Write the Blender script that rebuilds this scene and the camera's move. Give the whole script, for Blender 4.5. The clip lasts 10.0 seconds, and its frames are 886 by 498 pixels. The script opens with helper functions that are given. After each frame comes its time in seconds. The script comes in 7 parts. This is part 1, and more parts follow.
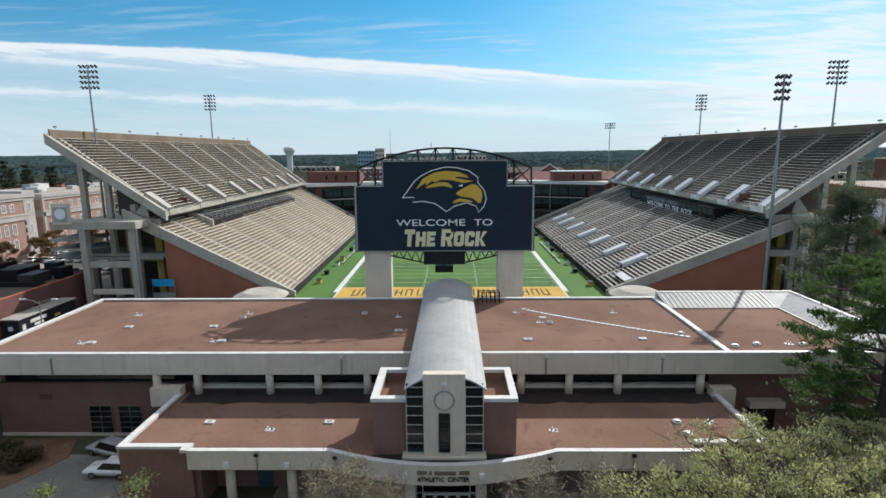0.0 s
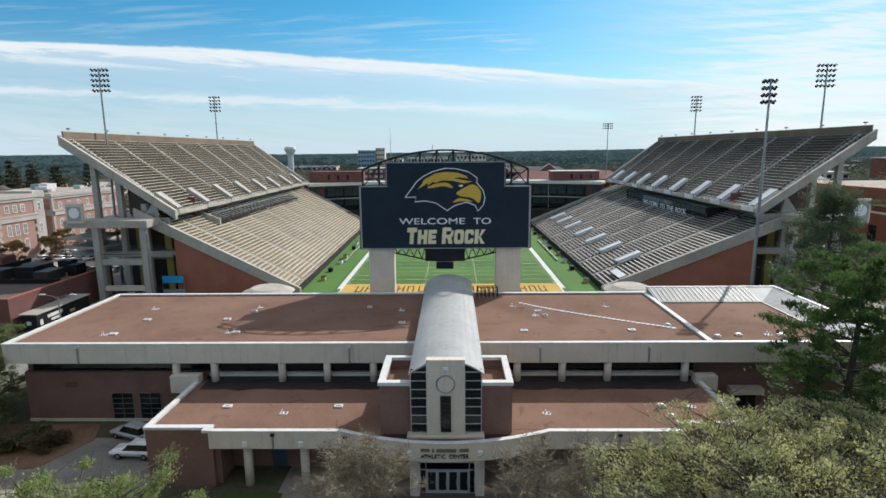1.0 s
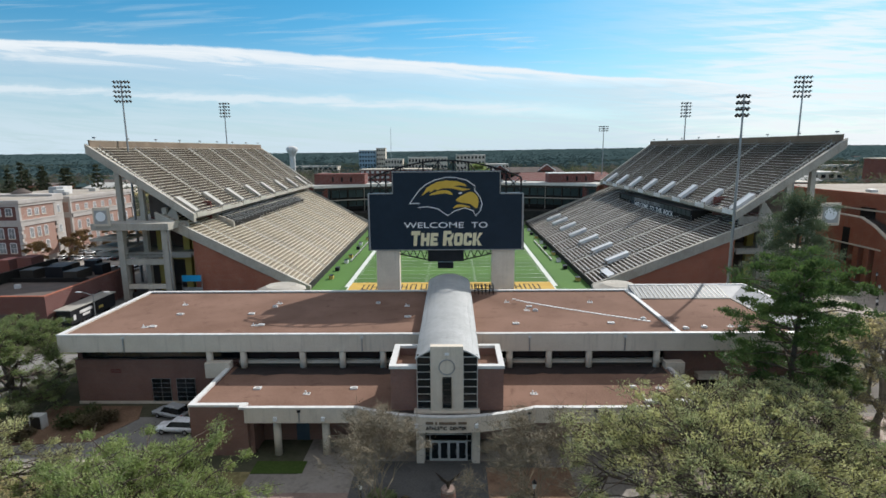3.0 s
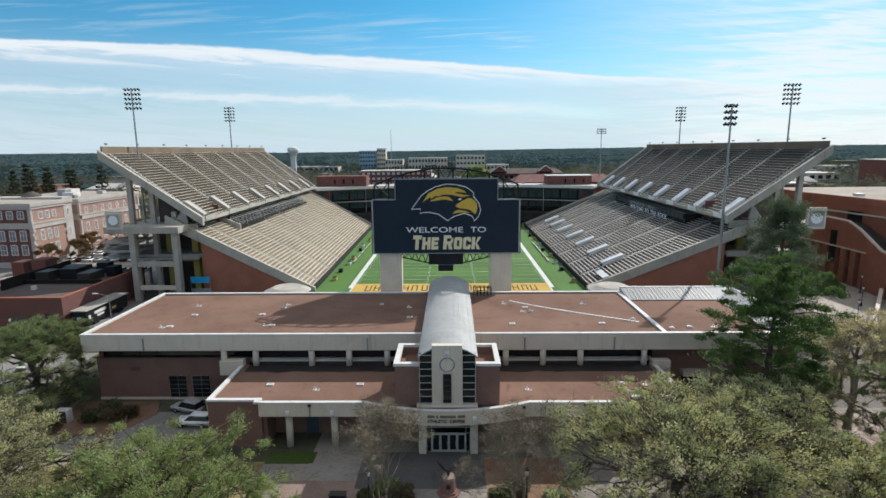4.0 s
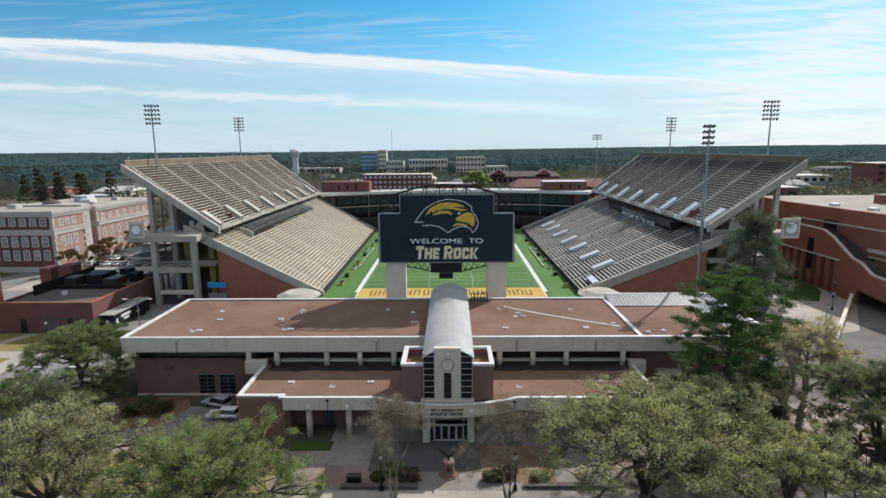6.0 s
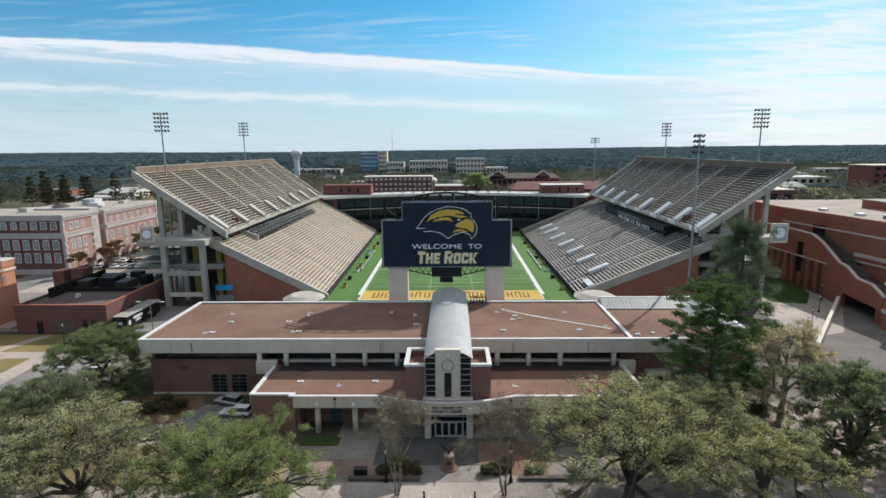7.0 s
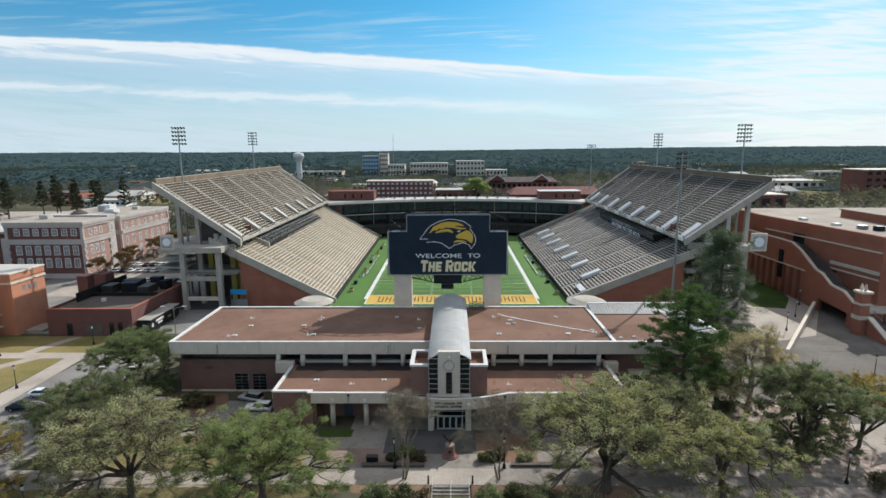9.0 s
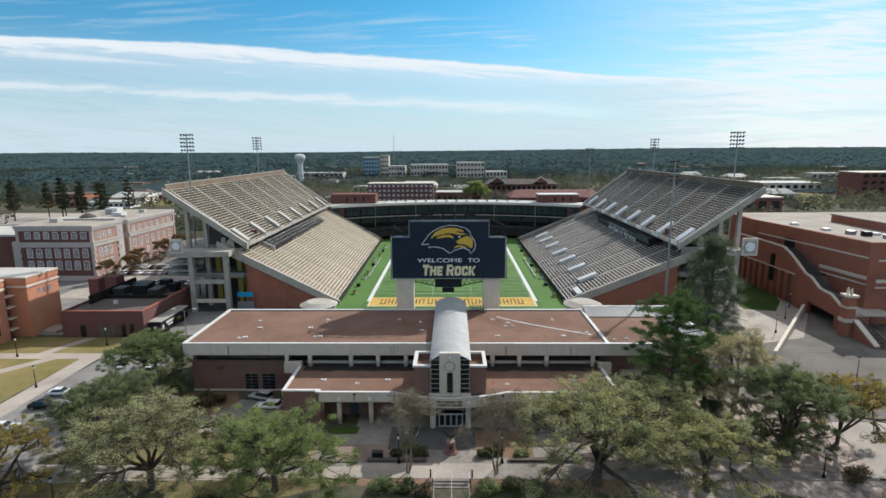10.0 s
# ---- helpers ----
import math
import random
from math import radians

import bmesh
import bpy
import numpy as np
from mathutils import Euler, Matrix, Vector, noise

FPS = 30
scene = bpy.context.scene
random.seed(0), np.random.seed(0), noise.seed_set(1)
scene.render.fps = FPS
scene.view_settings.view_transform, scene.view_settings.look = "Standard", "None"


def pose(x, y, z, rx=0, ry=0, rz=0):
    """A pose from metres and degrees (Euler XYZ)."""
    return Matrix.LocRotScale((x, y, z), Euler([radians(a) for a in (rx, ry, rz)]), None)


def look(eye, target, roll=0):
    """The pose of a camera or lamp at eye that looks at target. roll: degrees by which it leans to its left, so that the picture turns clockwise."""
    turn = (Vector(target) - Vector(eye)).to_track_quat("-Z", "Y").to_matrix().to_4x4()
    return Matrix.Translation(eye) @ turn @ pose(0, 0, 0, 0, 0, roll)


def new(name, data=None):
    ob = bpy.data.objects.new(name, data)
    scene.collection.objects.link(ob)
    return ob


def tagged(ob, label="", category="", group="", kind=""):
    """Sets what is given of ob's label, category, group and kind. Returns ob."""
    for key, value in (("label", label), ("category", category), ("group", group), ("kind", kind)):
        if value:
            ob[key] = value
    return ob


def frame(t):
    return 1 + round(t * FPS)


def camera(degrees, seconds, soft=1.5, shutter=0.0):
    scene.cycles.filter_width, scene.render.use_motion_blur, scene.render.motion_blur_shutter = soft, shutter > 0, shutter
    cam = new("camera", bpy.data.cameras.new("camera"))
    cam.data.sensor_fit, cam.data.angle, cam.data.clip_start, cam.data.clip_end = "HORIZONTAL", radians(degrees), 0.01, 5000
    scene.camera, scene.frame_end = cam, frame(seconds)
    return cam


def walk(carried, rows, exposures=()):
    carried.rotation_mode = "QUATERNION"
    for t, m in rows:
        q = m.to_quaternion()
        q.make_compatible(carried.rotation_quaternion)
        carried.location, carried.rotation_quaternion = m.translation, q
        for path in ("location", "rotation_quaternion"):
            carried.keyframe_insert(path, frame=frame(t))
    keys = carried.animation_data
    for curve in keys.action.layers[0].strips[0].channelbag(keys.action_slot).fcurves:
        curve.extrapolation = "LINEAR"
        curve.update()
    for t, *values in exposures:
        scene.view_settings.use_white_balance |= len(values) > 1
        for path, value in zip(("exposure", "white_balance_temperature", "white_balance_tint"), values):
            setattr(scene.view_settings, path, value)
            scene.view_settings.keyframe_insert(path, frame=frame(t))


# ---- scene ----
cam = camera(78.3, 10.0, soft=1.6)
# seconds, eye x y z, yaw, pitch, roll
ROWS = [
    (0.0, 0.472, -109.738, 29.692, 1.022, -10.008, -0.489),
    (0.5, 0.434, -111.667, 29.846, 1.018, -10.049, -0.502),
    (1.0, 0.407, -113.654, 30.089, 1.015, -10.090, -0.514),
    (1.5, 0.390, -115.683, 30.431, 1.012, -10.130, -0.523),
    (2.0, 0.382, -117.743, 30.877, 1.009, -10.169, -0.530),
    (2.5, 0.380, -119.825, 31.423, 1.007, -10.206, -0.534),
    (3.0, 0.384, -121.923, 32.066, 1.005, -10.243, -0.536),
    (3.5, 0.391, -124.034, 32.796, 1.003, -10.277, -0.536),
    (4.0, 0.401, -126.156, 33.600, 1.002, -10.309, -0.533),
    (4.5, 0.413, -128.287, 34.465, 1.001, -10.339, -0.528),
    (5.0, 0.424, -130.428, 35.376, 1.001, -10.366, -0.521),
    (5.5, 0.433, -132.580, 36.319, 1.001, -10.390, -0.512),
    (6.0, 0.439, -134.743, 37.279, 1.001, -10.411, -0.500),
    (6.5, 0.440, -136.918, 38.244, 1.002, -10.428, -0.486),
    (7.0, 0.435, -139.106, 39.203, 1.003, -10.442, -0.470),
    (7.5, 0.422, -141.305, 40.152, 1.005, -10.451, -0.451),
    (8.0, 0.400, -143.512, 41.085, 1.006, -10.457, -0.430),
    (8.5, 0.368, -145.723, 42.007, 1.009, -10.457, -0.407),
    (9.0, 0.324, -147.932, 42.926, 1.011, -10.453, -0.381),
    (9.5, 0.266, -150.130, 43.856, 1.014, -10.443, -0.353),
    (10.0, 0.194, -152.303, 44.821, 1.017, -10.428, -0.323),
]


def eye_pose(x, y, z, yaw, pitch, roll):
    way = Euler((radians(90 + pitch), 0, radians(yaw))).to_matrix() @ Vector((0, 0, -1))
    return look((x, y, z), Vector((x, y, z)) + way, roll)


walk(cam, [(t, eye_pose(*r)) for t, *r in ROWS], [(0, 0.0, 6330, 10), (10, 0.0, 6330, 10)])

# ---- light ----
SUN_TO = Vector((-0.83, -1.11, -1.0)).normalized()
SUN_EL, SUN_ROT = math.asin(-SUN_TO.z), math.atan2(-SUN_TO.x, -SUN_TO.y)
sun = new("sun", bpy.data.lights.new("sun", "SUN"))
sun.data.energy, sun.data.angle, sun.data.color = 5.0, radians(0.6), (1.0, 0.96, 0.895)
sun.matrix_world = look((200, 300, 250), Vector((200, 300, 250)) + SUN_TO)

world = bpy.data.worlds.new("world")
scene.world = world
world.use_nodes = True


class Graph:
    """Short hand for node trees."""

    def __init__(self, tree):
        self.tree = tree
        tree.nodes.clear()

    def add(self, kind, values=()):
        node = self.tree.nodes.new(kind)
        for key, value in dict(values).items():
            if isinstance(value, bpy.types.NodeSocket):
                self.tree.links.new(value, node.inputs[key])
            else:
                node.inputs[key].default_value = value
        return node

    def math(self, op, a, b=0.0, c=0.0):
        node = self.tree.nodes.new("ShaderNodeMath")
        node.operation = op
        for i, v in enumerate((a, b, c)):
            if isinstance(v, bpy.types.NodeSocket):
                self.tree.links.new(v, node.inputs[i])
            else:
                node.inputs[i].default_value = v
        return node.outputs[0]

    def ramp(self, value, lo, hi, a=0.0, b=1.0, smooth=True):
        node = self.add("ShaderNodeMapRange", {0: value, 1: lo, 2: hi, 3: a, 4: b})
        node.interpolation_type = "SMOOTHSTEP" if smooth else "LINEAR"
        return node.outputs[0]

    def noise(self, vector, scale, detail=4.0, rough=0.55, distort=0.0):
        return self.add("ShaderNodeTexNoise", {"Vector": vector, "Scale": scale, "Detail": detail, "Roughness": rough, "Distortion": distort}).outputs[0]

    def mix(self, fac, a, b):
        node = self.add("ShaderNodeMix")
        node.data_type = "RGBA"
        for i, v in ((0, fac), (6, a), (7, b)):
            if isinstance(v, bpy.types.NodeSocket):
                self.tree.links.new(v, node.inputs[i])
            else:
                node.inputs[i].default_value = v
        return node.outputs[2]

    def profile(self, value, lo, hi, stops):
        """A smooth line through (place, height) stops; heights below 0.25."""
        node = self.add("ShaderNodeValToRGB", {0: self.ramp(value, lo, hi, 0.0, 1.0, False)})
        node.color_ramp.interpolation = "B_SPLINE"
        steps = node.color_ramp.elements
        while len(steps) < len(stops):
            steps.new(0.5)
        for step, (place, height) in zip(steps, stops):
            step.position = (place - lo) / (hi - lo)
        for step, (place, height) in zip(steps, stops):
            step.color = (height * 4, height * 4, height * 4, 1)
        return self.math("MULTIPLY", node.outputs[0], 0.25)

    def scaled(self, vector, x, y, z):
        node = self.add("ShaderNodeVectorMath", {0: vector, 1: (x, y, z)})
        node.operation = "MULTIPLY"
        return node.outputs[0]

    def combine(self, x, y, z):
        return self.add("ShaderNodeCombineXYZ", {0: x, 1: y, 2: z}).outputs[0]


def make_sky():
    g = Graph(world.node_tree)
    sky = g.add("ShaderNodeTexSky")
    sky.sky_type, sky.sun_disc, sky.sun_elevation, sky.sun_rotation = "NISHITA", False, SUN_EL, SUN_ROT
    sky.air_density, sky.dust_density, sky.ozone_density, sky.altitude = 1.0, 0.6, 2.5, 50.0
    way = g.add("ShaderNodeTexCoord").outputs["Generated"]
    split = g.add("ShaderNodeSeparateXYZ", {0: way})
    x, y, z = split.outputs
    az = g.math("ARCTAN2", x, y)
    el = g.math("ARCSINE", z)
    # flat coordinates on the sky ahead, u to the right and v up
    ahead = g.math("MAXIMUM", y, 0.3)
    u = g.math("DIVIDE", x, ahead)
    v = g.math("DIVIDE", z, ahead)
    broad = g.noise(g.combine(az, g.math("MULTIPLY", el, 6.0), 0.0), 1.7, 5.0, 0.55, 0.3)
    tilt = g.math("MULTIPLY_ADD", u, 2.4, g.math("MULTIPLY", v, 26.0))
    fine = g.noise(g.combine(g.math("MULTIPLY", u, 2.0), tilt, 3.0), 2.6, 9.0, 0.64, 0.7)
    thread = g.noise(g.combine(g.math("MULTIPLY", u, 2.6), g.math("MULTIPLY_ADD", u, -1.5, g.math("MULTIPLY", v, 46.0)), 5.0), 1.6, 7.0, 0.6, 0.5)
    curl = g.math("SUBTRACT", g.noise(g.combine(u, g.math("MULTIPLY", v, 3.0), 7.0), 11.0, 7.0, 0.62), 0.5)
    # a long bank of cirrus that sinks to the right, crisp above and torn below
    top = g.profile(u, -0.85, 0.85, ((-0.81, 0.204), (-0.68, 0.199), (-0.55, 0.192), (-0.4, 0.185), (-0.24, 0.171), (0.0, 0.152), (0.12, 0.145), (0.22, 0.131), (0.33, 0.125), (0.43, 0.123), (0.54, 0.107), (0.62, 0.096), (0.81, 0.098)))
    under = g.math("MULTIPLY_ADD", curl, 0.011, g.math("SUBTRACT", top, v))
    thick = g.profile(u, -0.85, 0.85, ((-0.81, 0.040), (-0.4, 0.050), (-0.15, 0.042), (0.05, 0.034), (0.15, 0.03), (0.25, 0.016), (0.5, 0.014), (0.8, 0.03)))
    part_way = g.math("MULTIPLY_ADD", g.math("SUBTRACT", fine, 0.5), 2.2, g.math("DIVIDE", under, thick))
    bank = g.math("MULTIPLY", g.ramp(under, -0.0015, 0.005), g.ramp(part_way, 0.25, 1.45, 1.0, 0.0))
    bank = g.math("MULTIPLY", bank, g.ramp(fine, 0.3, 0.6, 0.86, 1.0))
    # a second thin streak below it, and a trail above on the right
    aside = g.math("ABSOLUTE", g.math("ADD", g.math("SUBTRACT", v, g.math("MULTIPLY_ADD", u, -0.048, 0.077)), g.math("MULTIPLY", curl, 0.03)))
    streak = g.math("MULTIPLY", g.ramp(aside, 0.002, 0.017, 0.86, 0.0), g.ramp(u, 0.14, 0.34, 1.0, 0.0))
    streak = g.math("MULTIPLY", streak, g.ramp(thread, 0.25, 0.55, 0.6, 1.0))
    trail = g.math("ABSOLUTE", g.math("ADD", g.math("SUBTRACT", v, g.math("MULTIPLY_ADD", u, 0.085, 0.1)), g.math("MULTIPLY", curl, 0.01)))
    trail = g.math("MULTIPLY", g.ramp(trail, 0.001, 0.008, 0.85, 0.0), g.ramp(u, 0.36, 0.48))
    # torn threads above the bank, thickening into a bright veil on the right
    over = g.math("SUBTRACT", v, top)
    threads = g.math("MULTIPLY", g.ramp(thread, 0.47, 0.70, 0.0, g.ramp(u, -0.3, 0.3, 0.3, 0.7)), g.math("MULTIPLY", g.ramp(over, 0.0, 0.012), g.ramp(over, 0.05, 0.09, 1.0, 0.0)))
    veil = g.math("MULTIPLY", g.ramp(u, -0.05, 0.7, 0.0, 0.88), g.ramp(v, 0.12, 0.34, 1.0, 0.62))
    veil = g.math("MULTIPLY", veil, g.ramp(g.math("MULTIPLY_ADD", thread, 0.5, g.math("MULTIPLY", fine, 0.5)), 0.36, 0.6, 0.55, 1.12))
    wisps = g.math("MULTIPLY", g.ramp(fine, 0.40, 0.66, 0.0, 0.9), g.math("MULTIPLY", g.ramp(broad, 0.34, 0.58, 0.25, 1.0), g.ramp(el, 0.3, 0.7)))
    high = g.ramp(el, 0.3, 0.75, 0.0, 0.62)
    low = g.ramp(el, 0.0, 0.2, 0.90, 0.0)
    low = g.math("MAXIMUM", low, g.ramp(under, -0.002, 0.01, 0.0, g.ramp(u, -0.1, 0.5, 0.52, 0.84)))
    low = g.math("MULTIPLY", low, g.ramp(fine, 0.3, 0.62, 0.84, 1.14))
    cover = g.math("MAXIMUM", g.math("MAXIMUM", bank, g.math("MAXIMUM", streak, trail)), g.math("MAXIMUM", g.math("MAXIMUM", wisps, threads), g.math("MAXIMUM", g.math("MAXIMUM", low, veil), high)))
    cover = g.math("MINIMUM", cover, 0.97)
    blue = g.mix(g.ramp(el, 0.0, 0.35), (0.66, 1.0, 1.14, 1), (0.23, 0.94, 1.12, 1))
    blue = g.mix(g.ramp(el, 0.3, 0.55), blue, (0.80, 0.95, 1.0, 1))
    clear = g.add("ShaderNodeMix")
    clear.data_type, clear.blend_type = "RGBA", "MULTIPLY"
    clear.inputs[0].default_value = 1.0
    g.tree.links.new(sky.outputs[0], clear.inputs[6])
    g.tree.links.new(blue, clear.inputs[7])
    bright = g.math("MAXIMUM", g.math("MAXIMUM", bank, g.math("MULTIPLY", streak, 0.75)), g.math("MAXIMUM", trail, g.ramp(veil, 0.3, 0.85)))
    cloud = g.mix(bright, (6.3, 7.6, 8.35, 1), (8.8, 9.2, 9.4, 1))
    cloud = g.mix(g.ramp(el, 0.3, 0.55), cloud, (8.8, 8.8, 8.8, 1))
    colour = g.mix(cover, clear.outputs[2], cloud)
    back = g.add("ShaderNodeBackground", {"Color": colour, "Strength": 0.1})
    out = g.add("ShaderNodeOutputWorld")
    g.tree.links.new(back.outputs[0], out.inputs[0])


make_sky()

# ---- materials ----
def material(name, dark, light, rough=0.75, metal=0.0, grain=6.0, patch=0.25, bump=0.02, streak=0.0, island=0.0, spec=0.2, stain=None):
    """Two scales of variation between a dark and a light tone, fine relief, and run-off streaks where asked."""
    m = bpy.data.materials.new(name)
    m.use_nodes = True
    g = Graph(m.node_tree)
    where = g.add("ShaderNodeNewGeometry").outputs["Position"]
    fine = g.noise(where, grain, 6.0, 0.6)
    wide = g.noise(where, patch, 4.0, 0.55, 0.4)
    f = g.math("MULTIPLY_ADD", fine, 0.45, g.math("MULTIPLY", wide, 0.55))
    f = g.ramp(f, 0.33, 0.67)
    colour = g.mix(f, (*dark, 1), (*light, 1))
    if streak:
        s = g.noise(g.scaled(where, 1.6, 1.6, 0.12), 1.0, 4.0, 0.65)
        s = g.ramp(s, 0.52, 0.78, 0.0, streak)
        colour = g.mix(s, colour, (*[c * 0.35 for c in dark], 1))
    if stain:
        s = g.ramp(g.noise(where, 0.55, 5.0, 0.6, 0.8), 0.55, 0.75, 0.0, stain)
        colour = g.mix(s, colour, (*[c * 0.55 for c in dark], 1))
    if island:
        r = g.add("ShaderNodeNewGeometry").outputs["Random Per Island"]
        colour = g.mix(g.math("MULTIPLY", r, island), colour, (*[min(1.0, c * 1.7) for c in light], 1))
    normal = g.add("ShaderNodeBump", {"Strength": 0.5, "Distance": bump, "Height": fine}).outputs[0]
    shader = g.add("ShaderNodeBsdfPrincipled", {"Base Color": colour, "Roughness": g.ramp(fine, 0.2, 0.8, rough - 0.06, min(1.0, rough + 0.06)), "Metallic": metal, "Normal": normal, "Specular IOR Level": spec})
    g.tree.links.new(shader.outputs[0], g.add("ShaderNodeOutputMaterial").inputs[0])
    return m


def brick_material(name, a, b, mortar):
    m = bpy.data.materials.new(name)
    m.use_nodes = True
    g = Graph(m.node_tree)
    where = g.add("ShaderNodeNewGeometry").outputs["Position"]
    x, y, z = g.add("ShaderNodeSeparateXYZ", {0: where}).outputs
    uv = g.combine(g.math("ADD", x, y), z, 0.0)
    bricks = g.add("ShaderNodeTexBrick", {"Vector": uv, "Color1": (*a, 1), "Color2": (*b, 1), "Mortar": (*mortar, 1), "Scale": 1.0, "Mortar Size": 0.008, "Brick Width": 0.23, "Row Height": 0.075})
    wide = g.noise(where, 0.3, 5.0, 0.6)
    colour = g.mix(g.ramp(wide, 0.35, 0.75, 0.0, 0.35), bricks.outputs[0], (*[c * 0.6 for c in a], 1))
    relief = g.add("ShaderNodeBump", {"Strength": 0.4, "Distance": 0.01, "Height": bricks.outputs[1]})
    relief.invert = True
    normal = relief.outputs[0]
    shader = g.add("ShaderNodeBsdfPrincipled", {"Base Color": colour, "Roughness": 0.85, "Normal": normal, "Specular IOR Level": 0.25})
    g.tree.links.new(shader.outputs[0], g.add("ShaderNodeOutputMaterial").inputs[0])
    return m


def leaf_material(name, dark, light, tip, spec=0.3):
    m = bpy.data.materials.new(name)
    m.use_nodes = True
    g = Graph(m.node_tree)
    geo = g.add("ShaderNodeNewGeometry")
    wide = g.noise(geo.outputs["Position"], 0.35, 3.0, 0.6)
    colour = g.mix(g.ramp(wide, 0.35, 0.65), (*dark, 1), (*light, 1))
    colour = g.mix(g.ramp(geo.outputs["Random Per Island"], 0.45, 1.0, 0.0, 0.6), colour, (*tip, 1))
    a = g.add("ShaderNodeBsdfPrincipled", {"Base Color": colour, "Roughness": 0.6, "Specular IOR Level": spec})
    b = g.add("ShaderNodeBsdfTranslucent", {"Color": colour})
    mixed = g.add("ShaderNodeMixShader", {0: 0.5, 1: a.outputs[0], 2: b.outputs[0]})
    g.tree.links.new(mixed.outputs[0], g.add("ShaderNodeOutputMaterial").inputs[0])
    return m


def glass_material(name, tone, rough=0.08):
    m = bpy.data.materials.new(name)
    m.use_nodes = True
    g = Graph(m.node_tree)
    where = g.add("ShaderNodeNewGeometry").outputs["Position"]
    wave = g.noise(where, 0.8, 2.0)
    normal = g.add("ShaderNodeBump", {"Strength": 0.15, "Distance": 0.02, "Height": wave}).outputs[0]
    colour = g.mix(wave, (*tone, 1), (*[c * 1.9 for c in tone], 1))
    shader = g.add("ShaderNodeBsdfPrincipled", {"Base Color": colour, "Roughness": rough, "Normal": normal, "Specular IOR Level": 0.5})
    g.tree.links.new(shader.outputs[0], g.add("ShaderNodeOutputMaterial").inputs[0])
    return m


BRICK = brick_material("brown brick", (0.205, 0.108, 0.088), (0.262, 0.138, 0.112), (0.235, 0.179, 0.150))
BRICK_RED = brick_material("red brick", (0.33, 0.10, 0.06), (0.40, 0.135, 0.08), (0.38, 0.25, 0.19))
# the hall's sunlit east side is put into this pink brick
BRICK_PINK = brick_material("sunlit pink brick", (0.34, 0.19, 0.15), (0.41, 0.24, 0.19), (0.45, 0.38, 0.33))
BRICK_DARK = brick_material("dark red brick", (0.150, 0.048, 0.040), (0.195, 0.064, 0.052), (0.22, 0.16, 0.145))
# plum brick with the shade of street-side walls in its colour
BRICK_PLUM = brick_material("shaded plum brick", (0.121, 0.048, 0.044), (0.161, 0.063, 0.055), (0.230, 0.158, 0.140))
BRICK_ORANGE = brick_material("orange brick", (0.50, 0.19, 0.105), (0.58, 0.235, 0.13), (0.5, 0.34, 0.25))
CONCRETE = material("concrete", (0.349, 0.321, 0.277), (0.484, 0.454, 0.397), 0.85, grain=4, patch=0.3, streak=0.35)
CONCRETE_PALE = material("pale painted concrete", (0.585, 0.515, 0.425), (0.685, 0.610, 0.510), 0.8, grain=5, patch=0.35, streak=0.34)
STONE = material("pale cast stone", (0.42, 0.385, 0.36), (0.53, 0.49, 0.46), 0.85, grain=4, patch=0.3, streak=0.25)
COPING = material("white metal coping", (0.56, 0.55, 0.53), (0.70, 0.69, 0.67), 0.5, grain=3, patch=0.6, bump=0.004, stain=0.25)
ROOFING = material("brown roof membrane", (0.160, 0.096, 0.070), (0.240, 0.148, 0.112), 0.9, grain=7, patch=0.11, stain=0.6, spec=0.05)
ROOF_GREY = material("grey roof membrane", (0.40, 0.39, 0.36), (0.55, 0.53, 0.49), 0.85, grain=3, patch=0.12, stain=0.35)
ROOF_TAN = material("dull tan roof membrane", (0.30, 0.265, 0.225), (0.43, 0.385, 0.33), 0.9, grain=2, patch=0.1, stain=0.5, spec=0.05)
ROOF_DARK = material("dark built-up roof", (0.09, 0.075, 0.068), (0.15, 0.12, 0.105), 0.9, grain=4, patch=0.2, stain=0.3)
METAL_ROOF = material("pale standing seam metal", (0.33, 0.335, 0.33), (0.42, 0.425, 0.42), 0.62, 0.0, grain=2, patch=0.25, bump=0.004, stain=0.35, spec=0.25)
METAL_SLOPE = material("weathered ribbed sheet metal", (0.20, 0.205, 0.21), (0.29, 0.295, 0.30), 0.6, 0.0, grain=2, patch=0.3, stain=0.4)
PLANK = material("brown stained concrete wall", (0.15, 0.115, 0.085), (0.24, 0.185, 0.14), 0.9, grain=3, patch=0.12, streak=0.3)
STEEL = material("grey galvanised steel", (0.28, 0.29, 0.30), (0.40, 0.41, 0.42), 0.45, 0.7, grain=8)
STEEL_DARK = material("black painted steel", (0.012, 0.013, 0.016), (0.025, 0.026, 0.03), 0.5, 0.2, grain=8)
# Bench and tread tones carry the sun on one stand, shade on the other.
BENCH_TAN = material("weathered sunlit aluminium bench", (0.63, 0.56, 0.44), (0.78, 0.71, 0.58), 0.5, 0.15, grain=2, patch=0.12)
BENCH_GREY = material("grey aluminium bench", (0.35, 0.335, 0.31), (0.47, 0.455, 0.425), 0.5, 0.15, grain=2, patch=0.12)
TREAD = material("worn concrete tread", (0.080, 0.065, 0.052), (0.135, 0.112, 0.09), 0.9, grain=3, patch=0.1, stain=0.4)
TREAD_PALE = material("sunlit concrete tread", (0.22, 0.185, 0.135), (0.34, 0.29, 0.215), 0.9, grain=3, patch=0.1, stain=0.4)
PORTAL = material("grey sheet metal", (0.36, 0.34, 0.30), (0.47, 0.45, 0.40), 0.5, 0.1, grain=2, patch=0.5)
AISLE = material("pale concrete aisle", (0.46, 0.44, 0.40), (0.62, 0.60, 0.55), 0.85, grain=3, patch=0.3)
